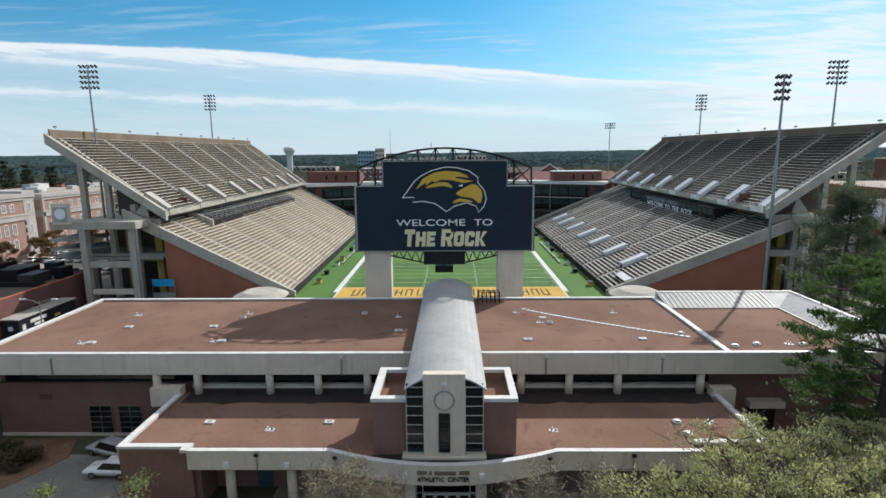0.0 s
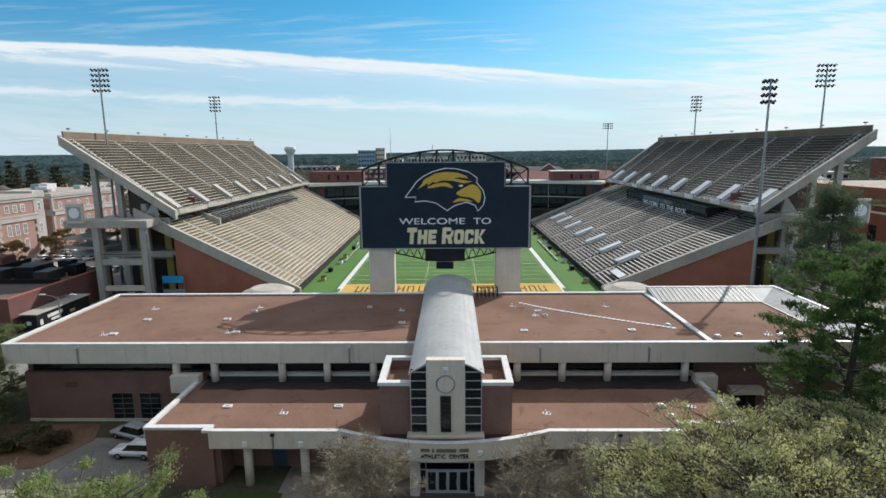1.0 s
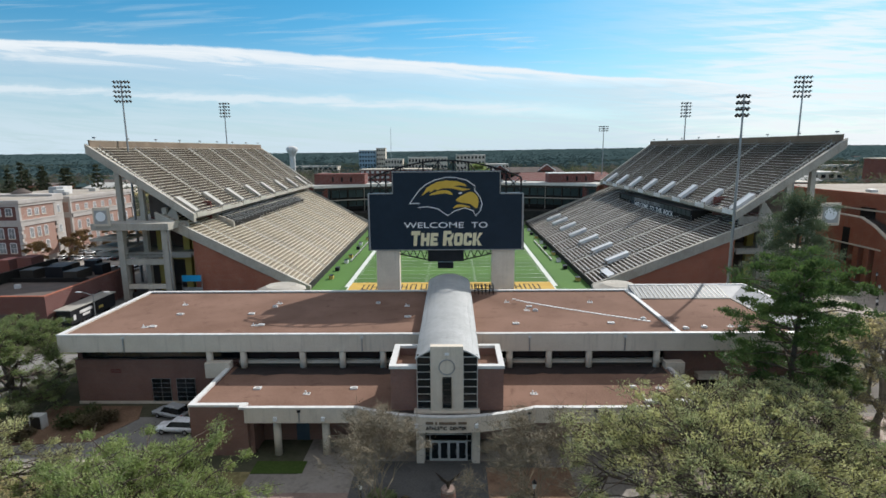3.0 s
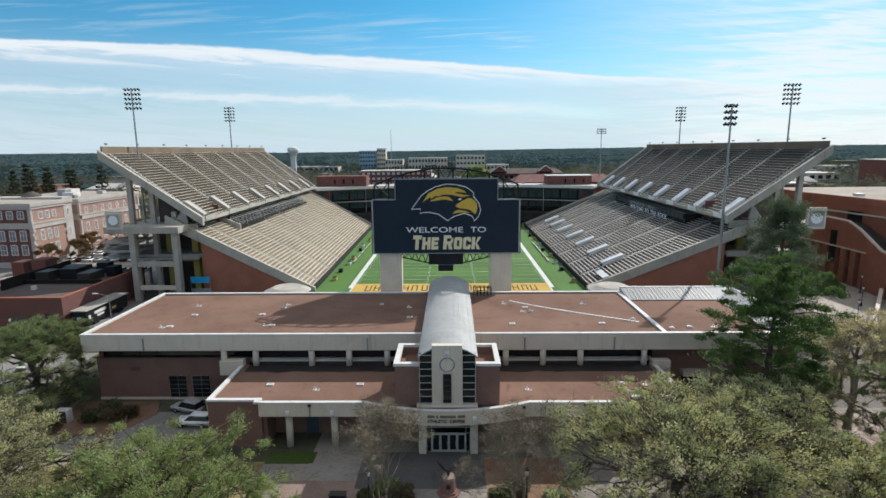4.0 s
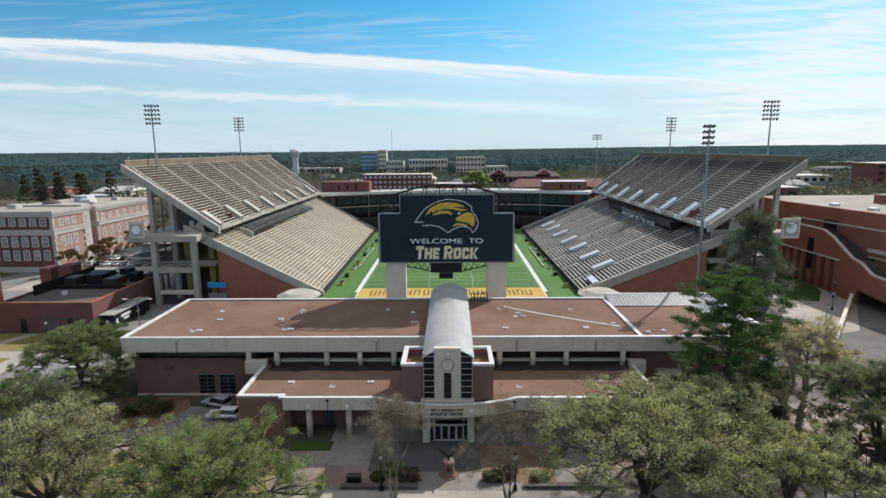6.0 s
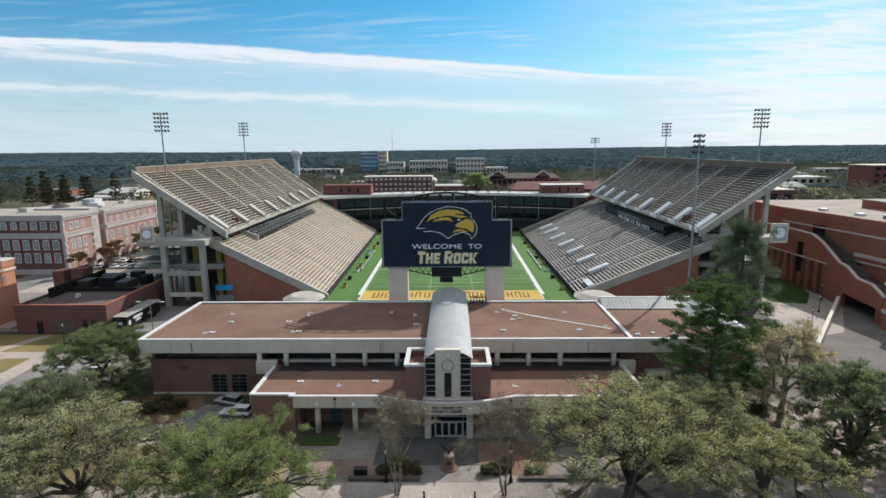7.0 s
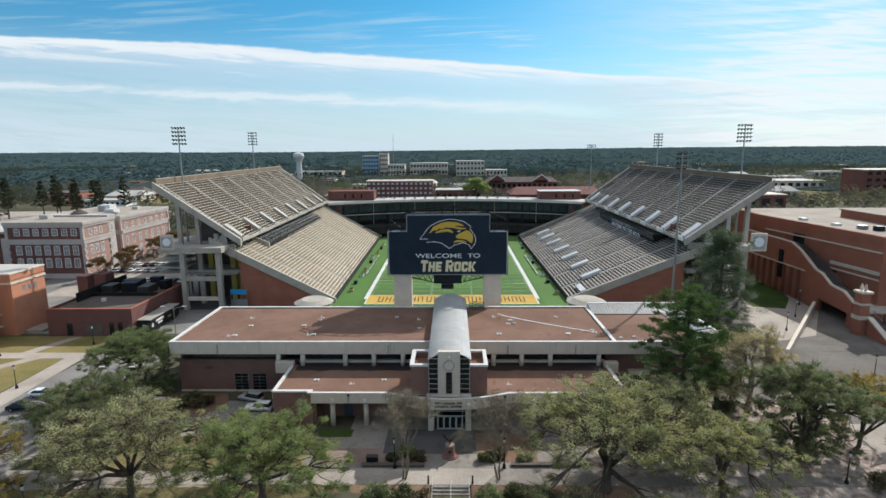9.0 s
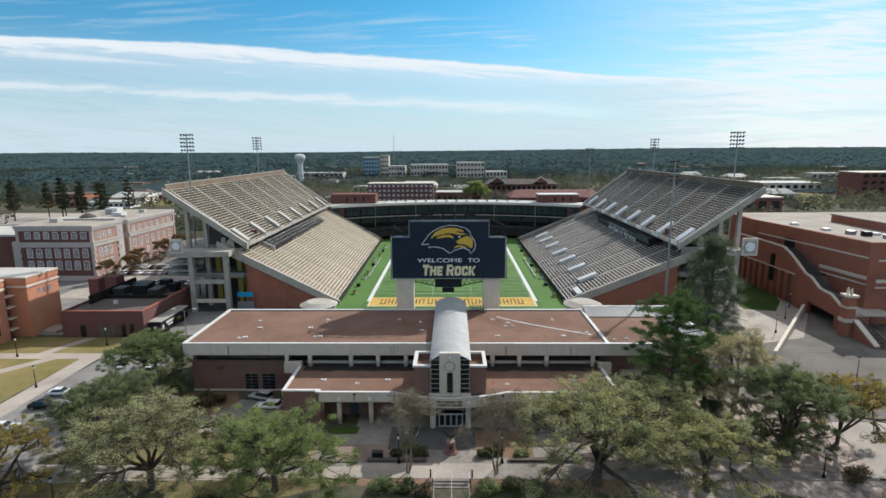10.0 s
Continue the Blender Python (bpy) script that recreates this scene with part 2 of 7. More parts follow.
SHEET = material("white vinyl sheeting", (0.66, 0.66, 0.66), (0.80, 0.80, 0.80), 0.5, grain=2, patch=0.5)
TURF = material("artificial turf", (0.068, 0.145, 0.032), (0.09, 0.185, 0.042), 0.9, grain=10, patch=0.06, bump=0.01)
TURF_DARK = material("darker artificial turf", (0.058, 0.12, 0.03), (0.076, 0.155, 0.038), 0.9, grain=10, patch=0.06, bump=0.01)
TURF_GOLD = material("gold artificial turf", (0.44, 0.28, 0.06), (0.56, 0.37, 0.09), 0.9, grain=10, patch=0.2)
LINE = material("white field paint", (0.52, 0.55, 0.50), (0.64, 0.66, 0.62), 0.9, grain=10, patch=0.3)
INK = material("black field paint", (0.02, 0.02, 0.02), (0.04, 0.04, 0.035), 0.9, grain=10)
NAVY = material("navy blue sign panel", (0.010, 0.021, 0.036), (0.014, 0.028, 0.047), 0.5, grain=1, patch=0.2, bump=0.0, spec=0.25)
GOLD = material("gold vinyl", (0.62, 0.41, 0.06), (0.70, 0.48, 0.09), 0.5, grain=1, bump=0.0)
CREAM = material("pale gold vinyl", (0.76, 0.68, 0.42), (0.84, 0.77, 0.52), 0.5, grain=1, bump=0.0)
WHITE = material("white vinyl", (0.80, 0.82, 0.84), (0.88, 0.90, 0.92), 0.5, grain=1, bump=0.0)
GREY_VINYL = material("grey vinyl border", (0.32, 0.32, 0.31), (0.40, 0.40, 0.39), 0.5, grain=1, bump=0.0)
YELLOW_PAINT = material("yellow painted concrete", (0.42, 0.32, 0.08), (0.52, 0.41, 0.13), 0.7, grain=4)
BLUE_BANNER = material("bright blue vinyl banner", (0.02, 0.32, 0.62), (0.03, 0.38, 0.70), 0.5, grain=2)
GLASS = glass_material("dark window glass", (0.008, 0.011, 0.013))
GLASS_GREEN = material("dark tinted glazing", (0.016, 0.030, 0.034), (0.040, 0.062, 0.066), 0.35, grain=0.3, patch=0.1, bump=0.0, spec=0.3)
BLIND = material("window glass before pale blinds", (0.16, 0.17, 0.18), (0.30, 0.31, 0.32), 0.25, grain=0.4, patch=0.2, bump=0.0, spec=0.5)
# near-black base that holds the shade of openings and inner walls
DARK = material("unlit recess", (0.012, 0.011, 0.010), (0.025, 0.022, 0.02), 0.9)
FRAME = material("dark bronze frame", (0.05, 0.045, 0.04), (0.08, 0.07, 0.06), 0.5, 0.4)
FRAME_PALE = material("pale aluminium frame", (0.5, 0.5, 0.48), (0.62, 0.62, 0.6), 0.45, 0.3)
BARK = material("grey brown bark", (0.055, 0.042, 0.033), (0.13, 0.105, 0.085), 0.95, grain=14, patch=1.0, bump=0.03)
BARK_PALE = material("smooth pale bark", (0.204, 0.174, 0.144), (0.336, 0.294, 0.246), 0.9, grain=8, patch=1.0)
TWIG = material("brown grey winter twigs", (0.15, 0.125, 0.088), (0.28, 0.235, 0.165), 0.95, grain=8, patch=1.0)
ASPHALT = material("worn asphalt", (0.165, 0.158, 0.148), (0.27, 0.258, 0.242), 0.9, grain=5, patch=0.12, stain=0.4, spec=0.05)
PAVING = material("pale concrete paving", (0.29, 0.255, 0.22), (0.44, 0.39, 0.335), 0.9, grain=3, patch=0.15, stain=0.3)
PAVING_DULL = material("dull grey tan paving", (0.135, 0.122, 0.108), (0.200, 0.184, 0.166), 0.9, grain=3, patch=0.12, stain=0.5, spec=0.05)
PAVING_GREY = material("grey plaza paving with dirt", (0.19, 0.17, 0.15), (0.30, 0.27, 0.24), 0.9, grain=2.5, patch=0.2, stain=0.6)
# asphalt with shade in its base, for forecourt and concourse ground
ASPHALT_SHADED = material("asphalt darkened for shade", (0.07, 0.069, 0.068), (0.125, 0.122, 0.118), 0.9, grain=5, patch=0.15, stain=0.4)
MEMBRANE = material("very dark roof membrane", (0.022, 0.018, 0.018), (0.05, 0.04, 0.038), 0.7, grain=5, patch=0.3)
PAVING_BROWN = material("brown brick paving", (0.21, 0.15, 0.125), (0.31, 0.235, 0.20), 0.9, grain=5, patch=0.25, stain=0.3)
MULCH = material("pine straw mulch", (0.15, 0.092, 0.062), (0.28, 0.185, 0.125), 1.0, grain=4, patch=0.2, stain=0.4, spec=0.05)
LITTER = material("fallen leaves on bare ground", (0.17, 0.12, 0.095), (0.54, 0.46, 0.405), 1.0, grain=1.6, patch=0.55, stain=0.5, spec=0.05)
ROUGH_GRASS = material("rough winter grass with straw", (0.150, 0.131, 0.062), (0.312, 0.256, 0.131), 1.0, grain=2.5, patch=0.25, stain=0.5, spec=0.05)
LAWN = material("dormant lawn", (0.135, 0.13, 0.045), (0.27, 0.215, 0.10), 1.0, grain=3, patch=0.08, spec=0.05)
LAWN_GREEN = material("green lawn", (0.038, 0.07, 0.018), (0.075, 0.11, 0.03), 1.0, grain=3, patch=0.1, spec=0.05)
EARTH = material("mixed ground", (0.06, 0.066, 0.04), (0.13, 0.12, 0.085), 1.0, grain=0.5, patch=0.012, stain=0.5, spec=0.05)
BRONZE = material("dark bronze", (0.03, 0.025, 0.02), (0.06, 0.05, 0.04), 0.45, 0.6)
RUBBER = material("tyre rubber", (0.012, 0.012, 0.012), (0.025, 0.025, 0.025), 0.8)
CHROME = material("wheel alloy", (0.4, 0.4, 0.41), (0.55, 0.55, 0.56), 0.3, 0.9)
RED_LENS = material("red lamp lens", (0.3, 0.01, 0.01), (0.4, 0.02, 0.02), 0.2)
LAMP_LENS = material("clear lamp lens", (0.6, 0.6, 0.58), (0.7, 0.7, 0.68), 0.15)
BLUE_DOOR = material("blue grey door paint", (0.05, 0.075, 0.10), (0.07, 0.10, 0.13), 0.5)

OAK = leaf_material("live oak leaves", (0.195, 0.265, 0.085), (0.315, 0.39, 0.13), (0.53, 0.56, 0.28))
OAK_MID = leaf_material("mid green oak leaves", (0.138, 0.193, 0.070), (0.228, 0.289, 0.103), (0.400, 0.440, 0.208))
OAK_GREY = leaf_material("grey green oak leaves", (0.338, 0.352, 0.161), (0.529, 0.537, 0.257), (0.737, 0.737, 0.417))
OAK_YELLOW = leaf_material("yellow green oak leaves", (0.29, 0.34, 0.16), (0.50, 0.49, 0.20), (0.62, 0.59, 0.34))
OAK_RUST = leaf_material("oak leaves turning rust yellow", (0.22, 0.21, 0.07), (0.47, 0.36, 0.10), (0.56, 0.44, 0.15))
OAK_BROWN = leaf_material("dry brown leaves", (0.12, 0.085, 0.045), (0.22, 0.14, 0.06), (0.32, 0.21, 0.10))
OAK_TAN = leaf_material("sparse tan oak leaves", (0.50, 0.44, 0.23), (0.66, 0.58, 0.31), (0.78, 0.70, 0.42))
OAK_DARK = leaf_material("dark oak leaves", (0.131, 0.168, 0.077), (0.225, 0.269, 0.116), (0.401, 0.419, 0.216))
NEEDLES = leaf_material("pine needles", (0.045, 0.088, 0.026), (0.085, 0.142, 0.040), (0.141, 0.200, 0.066))
# blue of the distant haze is mixed into this canopy colour
CANOPY = material("haze-tinted pine canopy", (0.034, 0.058, 0.060), (0.056, 0.082, 0.084), 1.0, grain=0.035, patch=0.006, bump=0.0, spec=0.0)
PINE_GREY = leaf_material("grey green pine needles", (0.060, 0.088, 0.050), (0.105, 0.140, 0.078), (0.170, 0.205, 0.125))
HEDGE_BROWN = leaf_material("brown winter shrub leaves", (0.10, 0.085, 0.05), (0.17, 0.14, 0.08), (0.26, 0.21, 0.12))
HEDGE = leaf_material("hedge leaves", (0.070, 0.085, 0.035), (0.115, 0.128, 0.050), (0.18, 0.18, 0.085))
PINE_FAR = leaf_material("dark far pine needles", (0.045, 0.055, 0.036), (0.07, 0.08, 0.05), (0.10, 0.105, 0.066), 0.0)
# far foliage also has the haze's blue in its base tones
FAR_WOOD = leaf_material("haze-tinted woodland foliage", (0.040, 0.068, 0.070), (0.060, 0.090, 0.092), (0.068, 0.098, 0.098), 0.0)
MID_WOOD = leaf_material("dark green town trees", (0.050, 0.066, 0.046), (0.085, 0.10, 0.066), (0.12, 0.13, 0.085), 0.0)
MID_BARE = leaf_material("bare brown town trees", (0.12, 0.105, 0.09), (0.19, 0.165, 0.14), (0.25, 0.22, 0.18), 0.0)
MID_OLIVE = leaf_material("olive town trees", (0.10, 0.11, 0.06), (0.16, 0.165, 0.085), (0.23, 0.23, 0.12), 0.0)

# ---- building blocks ----
def unset(parent):
    """The inverse that keeps a part's mesh in world metres."""
    return Matrix.Translation(-parent.location) if parent.parent is None else Matrix.Identity(4)


def link(name, bm, mat, parent=None, label="", smooth=False):
    me = bpy.data.meshes.new(name)
    bm.normal_update()
    bm.to_mesh(me)
    bm.free()
    if smooth:
        me.polygons.foreach_set("use_smooth", [True] * len(me.polygons))
    me.materials.append(mat)
    ob = new(name, me)
    if parent is not None:
        ob.parent = parent
        ob.matrix_parent_inverse = unset(parent)
    if label:
        ob["label"] = label
    return ob


def part(name, bm, mat, parent, label="", smooth=False):
    return link(name, bm, mat, parent, label, smooth)


def thing(name, label, category, at=(0, 0, 0), group="", kind=""):
    ob = new(name)
    ob.location = at
    return tagged(ob, label, category, group, kind)


def B():
    return bmesh.new()


def hexa(bm, pts):
    """A solid of eight corners: four below, four above, both anticlockwise."""
    v = [bm.verts.new(p) for p in pts]
    for f in ((3, 2, 1, 0), (4, 5, 6, 7), (0, 1, 5, 4), (1, 2, 6, 5), (2, 3, 7, 6), (3, 0, 4, 7)):
        bm.faces.new([v[i] for i in f])
    return bm


def box(bm, x0, x1, y0, y1, z0, z1):
    return hexa(bm, [(x0, y0, z0), (x1, y0, z0), (x1, y1, z0), (x0, y1, z0), (x0, y0, z1), (x1, y0, z1), (x1, y1, z1), (x0, y1, z1)])


def boxes(*rows):
    bm = B()
    for r in rows:
        box(bm, *r)
    return bm


def slab(bm, ring, z0, z1):
    """A flat polygon with thickness."""
    a = [bm.verts.new((p[0], p[1], z0)) for p in ring]
    b = [bm.verts.new((p[0], p[1], z1)) for p in ring]
    n = len(ring)
    bm.faces.new(list(reversed(a)))
    bm.faces.new(b)
    for i in range(n):
        j = (i + 1) % n
        bm.faces.new((a[i], a[j], b[j], b[i]))
    return bm


def extrude_xz(bm, ring, y0, y1):
    """A polygon in x and z, drawn out along y."""
    a = [bm.verts.new((p[0], y0, p[1])) for p in ring]
    b = [bm.verts.new((p[0], y1, p[1])) for p in ring]
    n = len(ring)
    bm.faces.new(a)
    bm.faces.new(list(reversed(b)))
    for i in range(n):
        j = (i + 1) % n
        bm.faces.new((b[i], b[j], a[j], a[i]))
    return bm


def rod(bm, p0, p1, r0, r1=None, seg=8):
    p0, p1 = Vector(p0), Vector(p1)
    r1 = r0 if r1 is None else r1
    d = (p1 - p0).normalized()
    u = d.orthogonal().normalized()
    w = d.cross(u)
    rings = []
    for p, r in ((p0, r0), (p1, r1)):
        rings.append([bm.verts.new(p + (u * math.cos(a) + w * math.sin(a)) * r) for a in [2 * math.pi * k / seg for k in range(seg)]])
    for k in range(seg):
        j = (k + 1) % seg
        bm.faces.new((rings[0][k], rings[0][j], rings[1][j], rings[1][k]))
    bm.faces.new(list(reversed(rings[0])))
    bm.faces.new(rings[1])
    return bm


def tube(bm, pts, radii, seg=7):
    """A tapering limb along a line of points."""
    pts = [Vector(p) for p in pts]
    u = None
    rings = []
    for i, p in enumerate(pts):
        d = (pts[min(i + 1, len(pts) - 1)] - pts[max(i - 1, 0)]).normalized()
        u = d.orthogonal().normalized() if u is None else (u - d * u.dot(d)).normalized()
        w = d.cross(u)
        rings.append([bm.verts.new(p + (u * math.cos(a) + w * math.sin(a)) * radii[i]) for a in [2 * math.pi * k / seg for k in range(seg)]])
    for a, b in zip(rings, rings[1:]):
        for k in range(seg):
            j = (k + 1) % seg
            bm.faces.new((a[k], a[j], b[j], b[k]))
    bm.faces.new(rings[-1])
    bm.faces.new(list(reversed(rings[0])))
    return bm


def raw_mesh(name, verts, quads, mat, parent=None, label=""):
    me = bpy.data.meshes.new(name)
    n, q = len(verts), len(quads)
    me.vertices.add(n)
    me.vertices.foreach_set("co", np.asarray(verts, dtype=np.float32).ravel())
    me.loops.add(q * 4)
    me.loops.foreach_set("vertex_index", np.asarray(quads, dtype=np.int32).ravel())
    me.polygons.add(q)
    me.polygons.foreach_set("loop_start", np.arange(0, q * 4, 4, dtype=np.int32))
    me.update(calc_edges=True)
    me.materials.append(mat)
    ob = new(name, me)
    if parent is not None:
        ob.parent = parent
        ob.matrix_parent_inverse = unset(parent)
    if label:
        ob["label"] = label
    return ob


def words(name, text, size, mat, parent, m, depth=0.03, wide=0.0, bold=0.0):
    """Raised letters in the built-in font, as a mesh, centred on the pose m and drawn out to a given width."""
    curve = bpy.data.curves.new(name, "FONT")
    curve.body, curve.size, curve.extrude, curve.align_x, curve.align_y = text, size, depth, "CENTER", "CENTER"
    curve.offset = bold
    tmp = new(name, curve)
    bpy.context.view_layer.update()
    me = bpy.data.meshes.new_from_object(tmp.evaluated_get(bpy.context.evaluated_depsgraph_get()))
    bpy.data.objects.remove(tmp)
    xs = [v.co.x for v in me.vertices]
    me.transform(Matrix.Diagonal((wide / (max(xs) - min(xs)) if wide else 1.0, 1, 1, 1)))
    me.transform(m)
    me.materials.clear()
    me.materials.append(mat)
    ob = new(name, me)
    ob.parent = parent
    ob.matrix_parent_inverse = unset(parent)
    return ob


# heavy block capitals: upright quads in a unit square
BLOCKS = {
    "T": [((0, .72), (1, .72), (1, 1), (0, 1)), ((.3, 0), (.7, 0), (.7, .72), (.3, .72))],
    "H": [((0, 0), (.37, 0), (.37, 1), (0, 1)), ((.63, 0), (1, 0), (1, 1), (.63, 1)), ((.37, .36), (.63, .36), (.63, .64), (.37, .64))],
    "E": [((0, 0), (.42, 0), (.42, 1), (0, 1)), ((.42, .74), (1, .74), (1, 1), (.42, 1)), ((.42, .38), (.9, .38), (.9, .62), (.42, .62)), ((.42, 0), (1, 0), (1, .26), (.42, .26))],
    "R": [((0, 0), (.36, 0), (.36, 1), (0, 1)), ((.36, .78), (.84, .78), (.74, 1), (.36, 1)), ((.66, .56), (1, .56), (1, .86), (.84, .78)), ((.36, .36), (.84, .36), (1, .56), (.36, .56)), ((.62, 0), (1, 0), (.84, .36), (.46, .36))],
    "O": [((0, .14), (.36, .26), (.36, .74), (0, .86)), ((.64, .26), (1, .14), (1, .86), (.64, .74)), ((0, .86), (.36, .74), (.64, .74), (1, .86)), ((0, .86), (1, .86), (.84, 1), (.16, 1)), ((0, .14), (1, .14), (.64, .26), (.36, .26)), ((.16, 0), (.84, 0), (1, .14), (0, .14))],
    "C": [((0, .14), (.38, .26), (.38, .74), (0, .86)), ((0, .86), (.38, .74), (1, .74), (1, .86)), ((0, .86), (1, .86), (.84, 1), (.16, 1)), ((.66, .62), (1, .62), (1, .74), (.66, .74)), ((0, .14), (1, .14), (1, .26), (.38, .26)), ((.16, 0), (.84, 0), (1, .14), (0, .14)), ((.66, .26), (1, .26), (1, .38), (.66, .38))],
    "K": [((0, 0), (.36, 0), (.36, 1), (0, 1)), ((.36, .34), (.56, .5), (1, 1), (.62, 1)), ((.6, 0), (1, 0), (.56, .5), (.36, .52))],
}


def block_letters(text, parent, mat, x, y, z, heights, widths, gap, slant=0.08):
    """Heavy capitals along x from the left end, each letter a part."""
    for c, h, w in zip(text, heights, widths):
        if c != " ":
            bm = B()
            for quad in BLOCKS[c]:
                pts = [(x + p * w + slant * q * h, z + q * h) for p, q in quad]
                extrude_xz(bm, pts, y, y + 0.05)
            part("letter", bm, mat, parent, "pale gold block capital")
        x += w + gap


def lerp(a, b, k):
    return a + (b - a) * k


G = -1.1  # level of the campus ground
rng = np.random.default_rng(7)

# ---- ground ----
def ground_height(x, y):
    d = math.hypot(x, y + 40)
    far = max(0.0, min(1.0, (d - 900.0) / 3200.0))
    hill = 26.0 * far * far * (0.75 + 0.5 * noise.noise((x * 0.0006, y * 0.0006, 2.0)) + (0.35 if x > 0 else 0.0) * min(1.0, abs(x) / 2500))
    fall = max(0.0, min(1.0, (-83.0 - y) / 6.0)) * (1.3 if abs(x) < 60 else 0.6)
    return G - fall * max(0.0, 1 - far) + hill


def make_ground():
    bm = B()
    rings = [0, 15, 30, 45, 60, 75, 90, 105, 130, 170, 230, 320, 450, 650, 950, 1400, 2000, 2800, 3700, 4700]
    seg = 96
    prev = None
    for r in rings:
        if r == 0:
            ring = [bm.verts.new((0, -40, ground_height(0, -40)))]
        else:
            ring = []
            for k in range(seg):
                a = 2 * math.pi * k / seg
                x, y = r * math.cos(a), -40 + r * math.sin(a)
                ring.append(bm.verts.new((x, y, ground_height(x, y))))
        if prev:
            for k in range(seg):
                j = (k + 1) % seg
                if len(prev) == 1:
                    bm.faces.new((prev[0], ring[k], ring[j]))
                else:
                    bm.faces.new((prev[k], ring[k], ring[j], prev[j]))
        prev = ring
    return tagged(link("ground", bm, EARTH), "open campus ground of thin grass and bare earth", "ground", kind="structure")


make_ground()


def flat(name, ring, mat, label, category, z=G, thick=0.25, proud=0.05):
    bm = slab(B(), ring, z - thick, z + proud)
    return tagged(link(name, bm, mat), label, category, kind="structure")


def rect(x0, x1, y0, y1):
    return [(x0, y0), (x1, y0), (x1, y1), (x0, y1)]


flat("pavement", rect(-16, 60, -82.5, -57), PAVING_GREY, "grey worn concrete plaza in front of the athletic building", "pavement")
flat("pavement", [(-62, -84), (-12, -82.5), (-12, -79.5), (-62, -79.5)], PAVING, "pale concrete footpath under the oaks", "pavement", proud=0.045)
flat("planting_bed", rect(-60, -21, -79.2, -70), ROUGH_GRASS, "rough winter grass and straw under the oaks", "planting bed", proud=0.04)
flat("pavement", [(-62, -77), (-47.5, -71.6), (-36, -68.4), (-31, -66.8), (-31, -65.0), (-36, -66.4), (-47.5, -69.4), (-62, -74.6)], PAVING, "pale concrete path along the drive", "pavement", proud=0.06)
flat("pavement", rect(20, 62, -80.5, -58), LITTER, "bare ground strewn with fallen leaves under the oaks", "planting bed", proud=0.058)
flat("pavement", rect(-21, -16.02, -79.4, -70.4), PAVING_GREY, "grey worn concrete walk to the side door", "pavement", proud=0.048)
flat("pavement", rect(-15.98, 6, -82.4, -78.7), PAVING, "pale concrete footpath along the front of the plaza", "pavement", proud=0.06)
flat("pavement", rect(-18, -3.6, -77.7, -73.6), PAVING_BROWN, "brown brick paving beside the entrance", "pavement", proud=0.056)
flat("planting_bed", rect(3.8, 12.5, -77, -69.2), MULCH, "bed of brown mulch beside the entrance walk", "planting bed", proud=0.066)
flat("pavement", rect(-21, -15.5, -70.3, -68.0), LAWN_GREEN, "small green lawn by the side door", "lawn", proud=0.065)
flat("road", rect(-70, -28.8, -70, -58), ASPHALT, "grey worn asphalt service drive", "road", proud=0.03)
flat("road", [(-84, -90), (-62, -90), (-62, -36), (-78, -36)], ASPHALT, "worn grey asphalt street with parking", "road", proud=0.035)
flat("pavement", [(-83.2, -62), (-78.9, -66), (-79.4, -38), (-83.4, -38)], PAVING, "pale concrete footpath along the street", "pavement", proud=0.08)
flat("pavement", rect(-125, -76, -38.2, -34.8), PAVING, "pale concrete footpath across the lawns", "pavement", proud=0.075)
flat("lawn", [(-120, -70), (-84, -62), (-83.5, -38.2), (-120, -38.2)], LAWN, "dormant yellow green lawn", "lawn", proud=0.05)
flat("pavement", [(-112, -63), (-109.5, -66), (-88.6, -38.2), (-91.8, -38.2)], PAVING, "pale concrete footpath across the lawns", "pavement", proud=0.07)
flat("lawn", rect(-125, -79, -34.8, -24), LAWN, "dormant yellow green lawn", "lawn", proud=0.052)
flat("pavement", [(-95.5, -34.8), (-92.6, -34.8), (-88.6, -24.5), (-91.0, -24.5)], PAVING, "pale concrete footpath across the lawns", "pavement", proud=0.07)


def bank(x0, x1, label, mat=MULCH):
    """Sloping bed of straw and dry leaves in front of the plaza."""
    bm = B()
    ys = [-82.6, -83.4, -85, -87, -89, -93, -100]
    xs = [lerp(x0, x1, k / 24) for k in range(25)]
    grid = [[bm.verts.new((x, y, ground_height(x, y) + 0.07 + 0.10 * noise.noise((x * 0.5, y * 0.5, 1.0)))) for x in xs] for y in ys]
    for r, q in zip(grid, grid[1:]):
        for k in range(24):
            bm.faces.new((q[k], q[k + 1], r[k + 1], r[k]))
    return tagged(link("planting_bed", bm, mat), label, "planting bed", kind="structure")


bank(-66, -16, "sloping rough winter grass and straw below the plaza", ROUGH_GRASS)
bank(-16, -2.7, "sloping bed of red brown mulch beside the steps")
bank(2.7, 24, "sloping bed of red brown mulch beside the steps")
flat("planting_bed", [(-53, -65), (-42, -64), (-39.5, -58.5), (-41, -55), (-53, -55)], MULCH, "bed of red brown mulch round the shrubs", "planting bed", proud=0.09)
bank(24, 61, "sloping ground strewn with dry leaves below the plaza", LITTER)
bank(61, 110, "sloping pale concrete walk below the plaza", PAVING)
# the building's shadow at the doors is put into this paving
flat("pavement", rect(-10, 9.5, -75.0, -68.0), ASPHALT_SHADED, "paved forecourt at the entrance doors darkened for the building shadow", "pavement", proud=0.062)
flat("pavement", rect(52, 135, -82, -22), PAVING_DULL, "wide dull tan concrete plaza beside the brick hall", "pavement", proud=0.04)
flat("pavement", rect(52, 112, -22, 55), PAVING_DULL, "dull tan concrete walk between the stand and the hall", "pavement", proud=0.046)
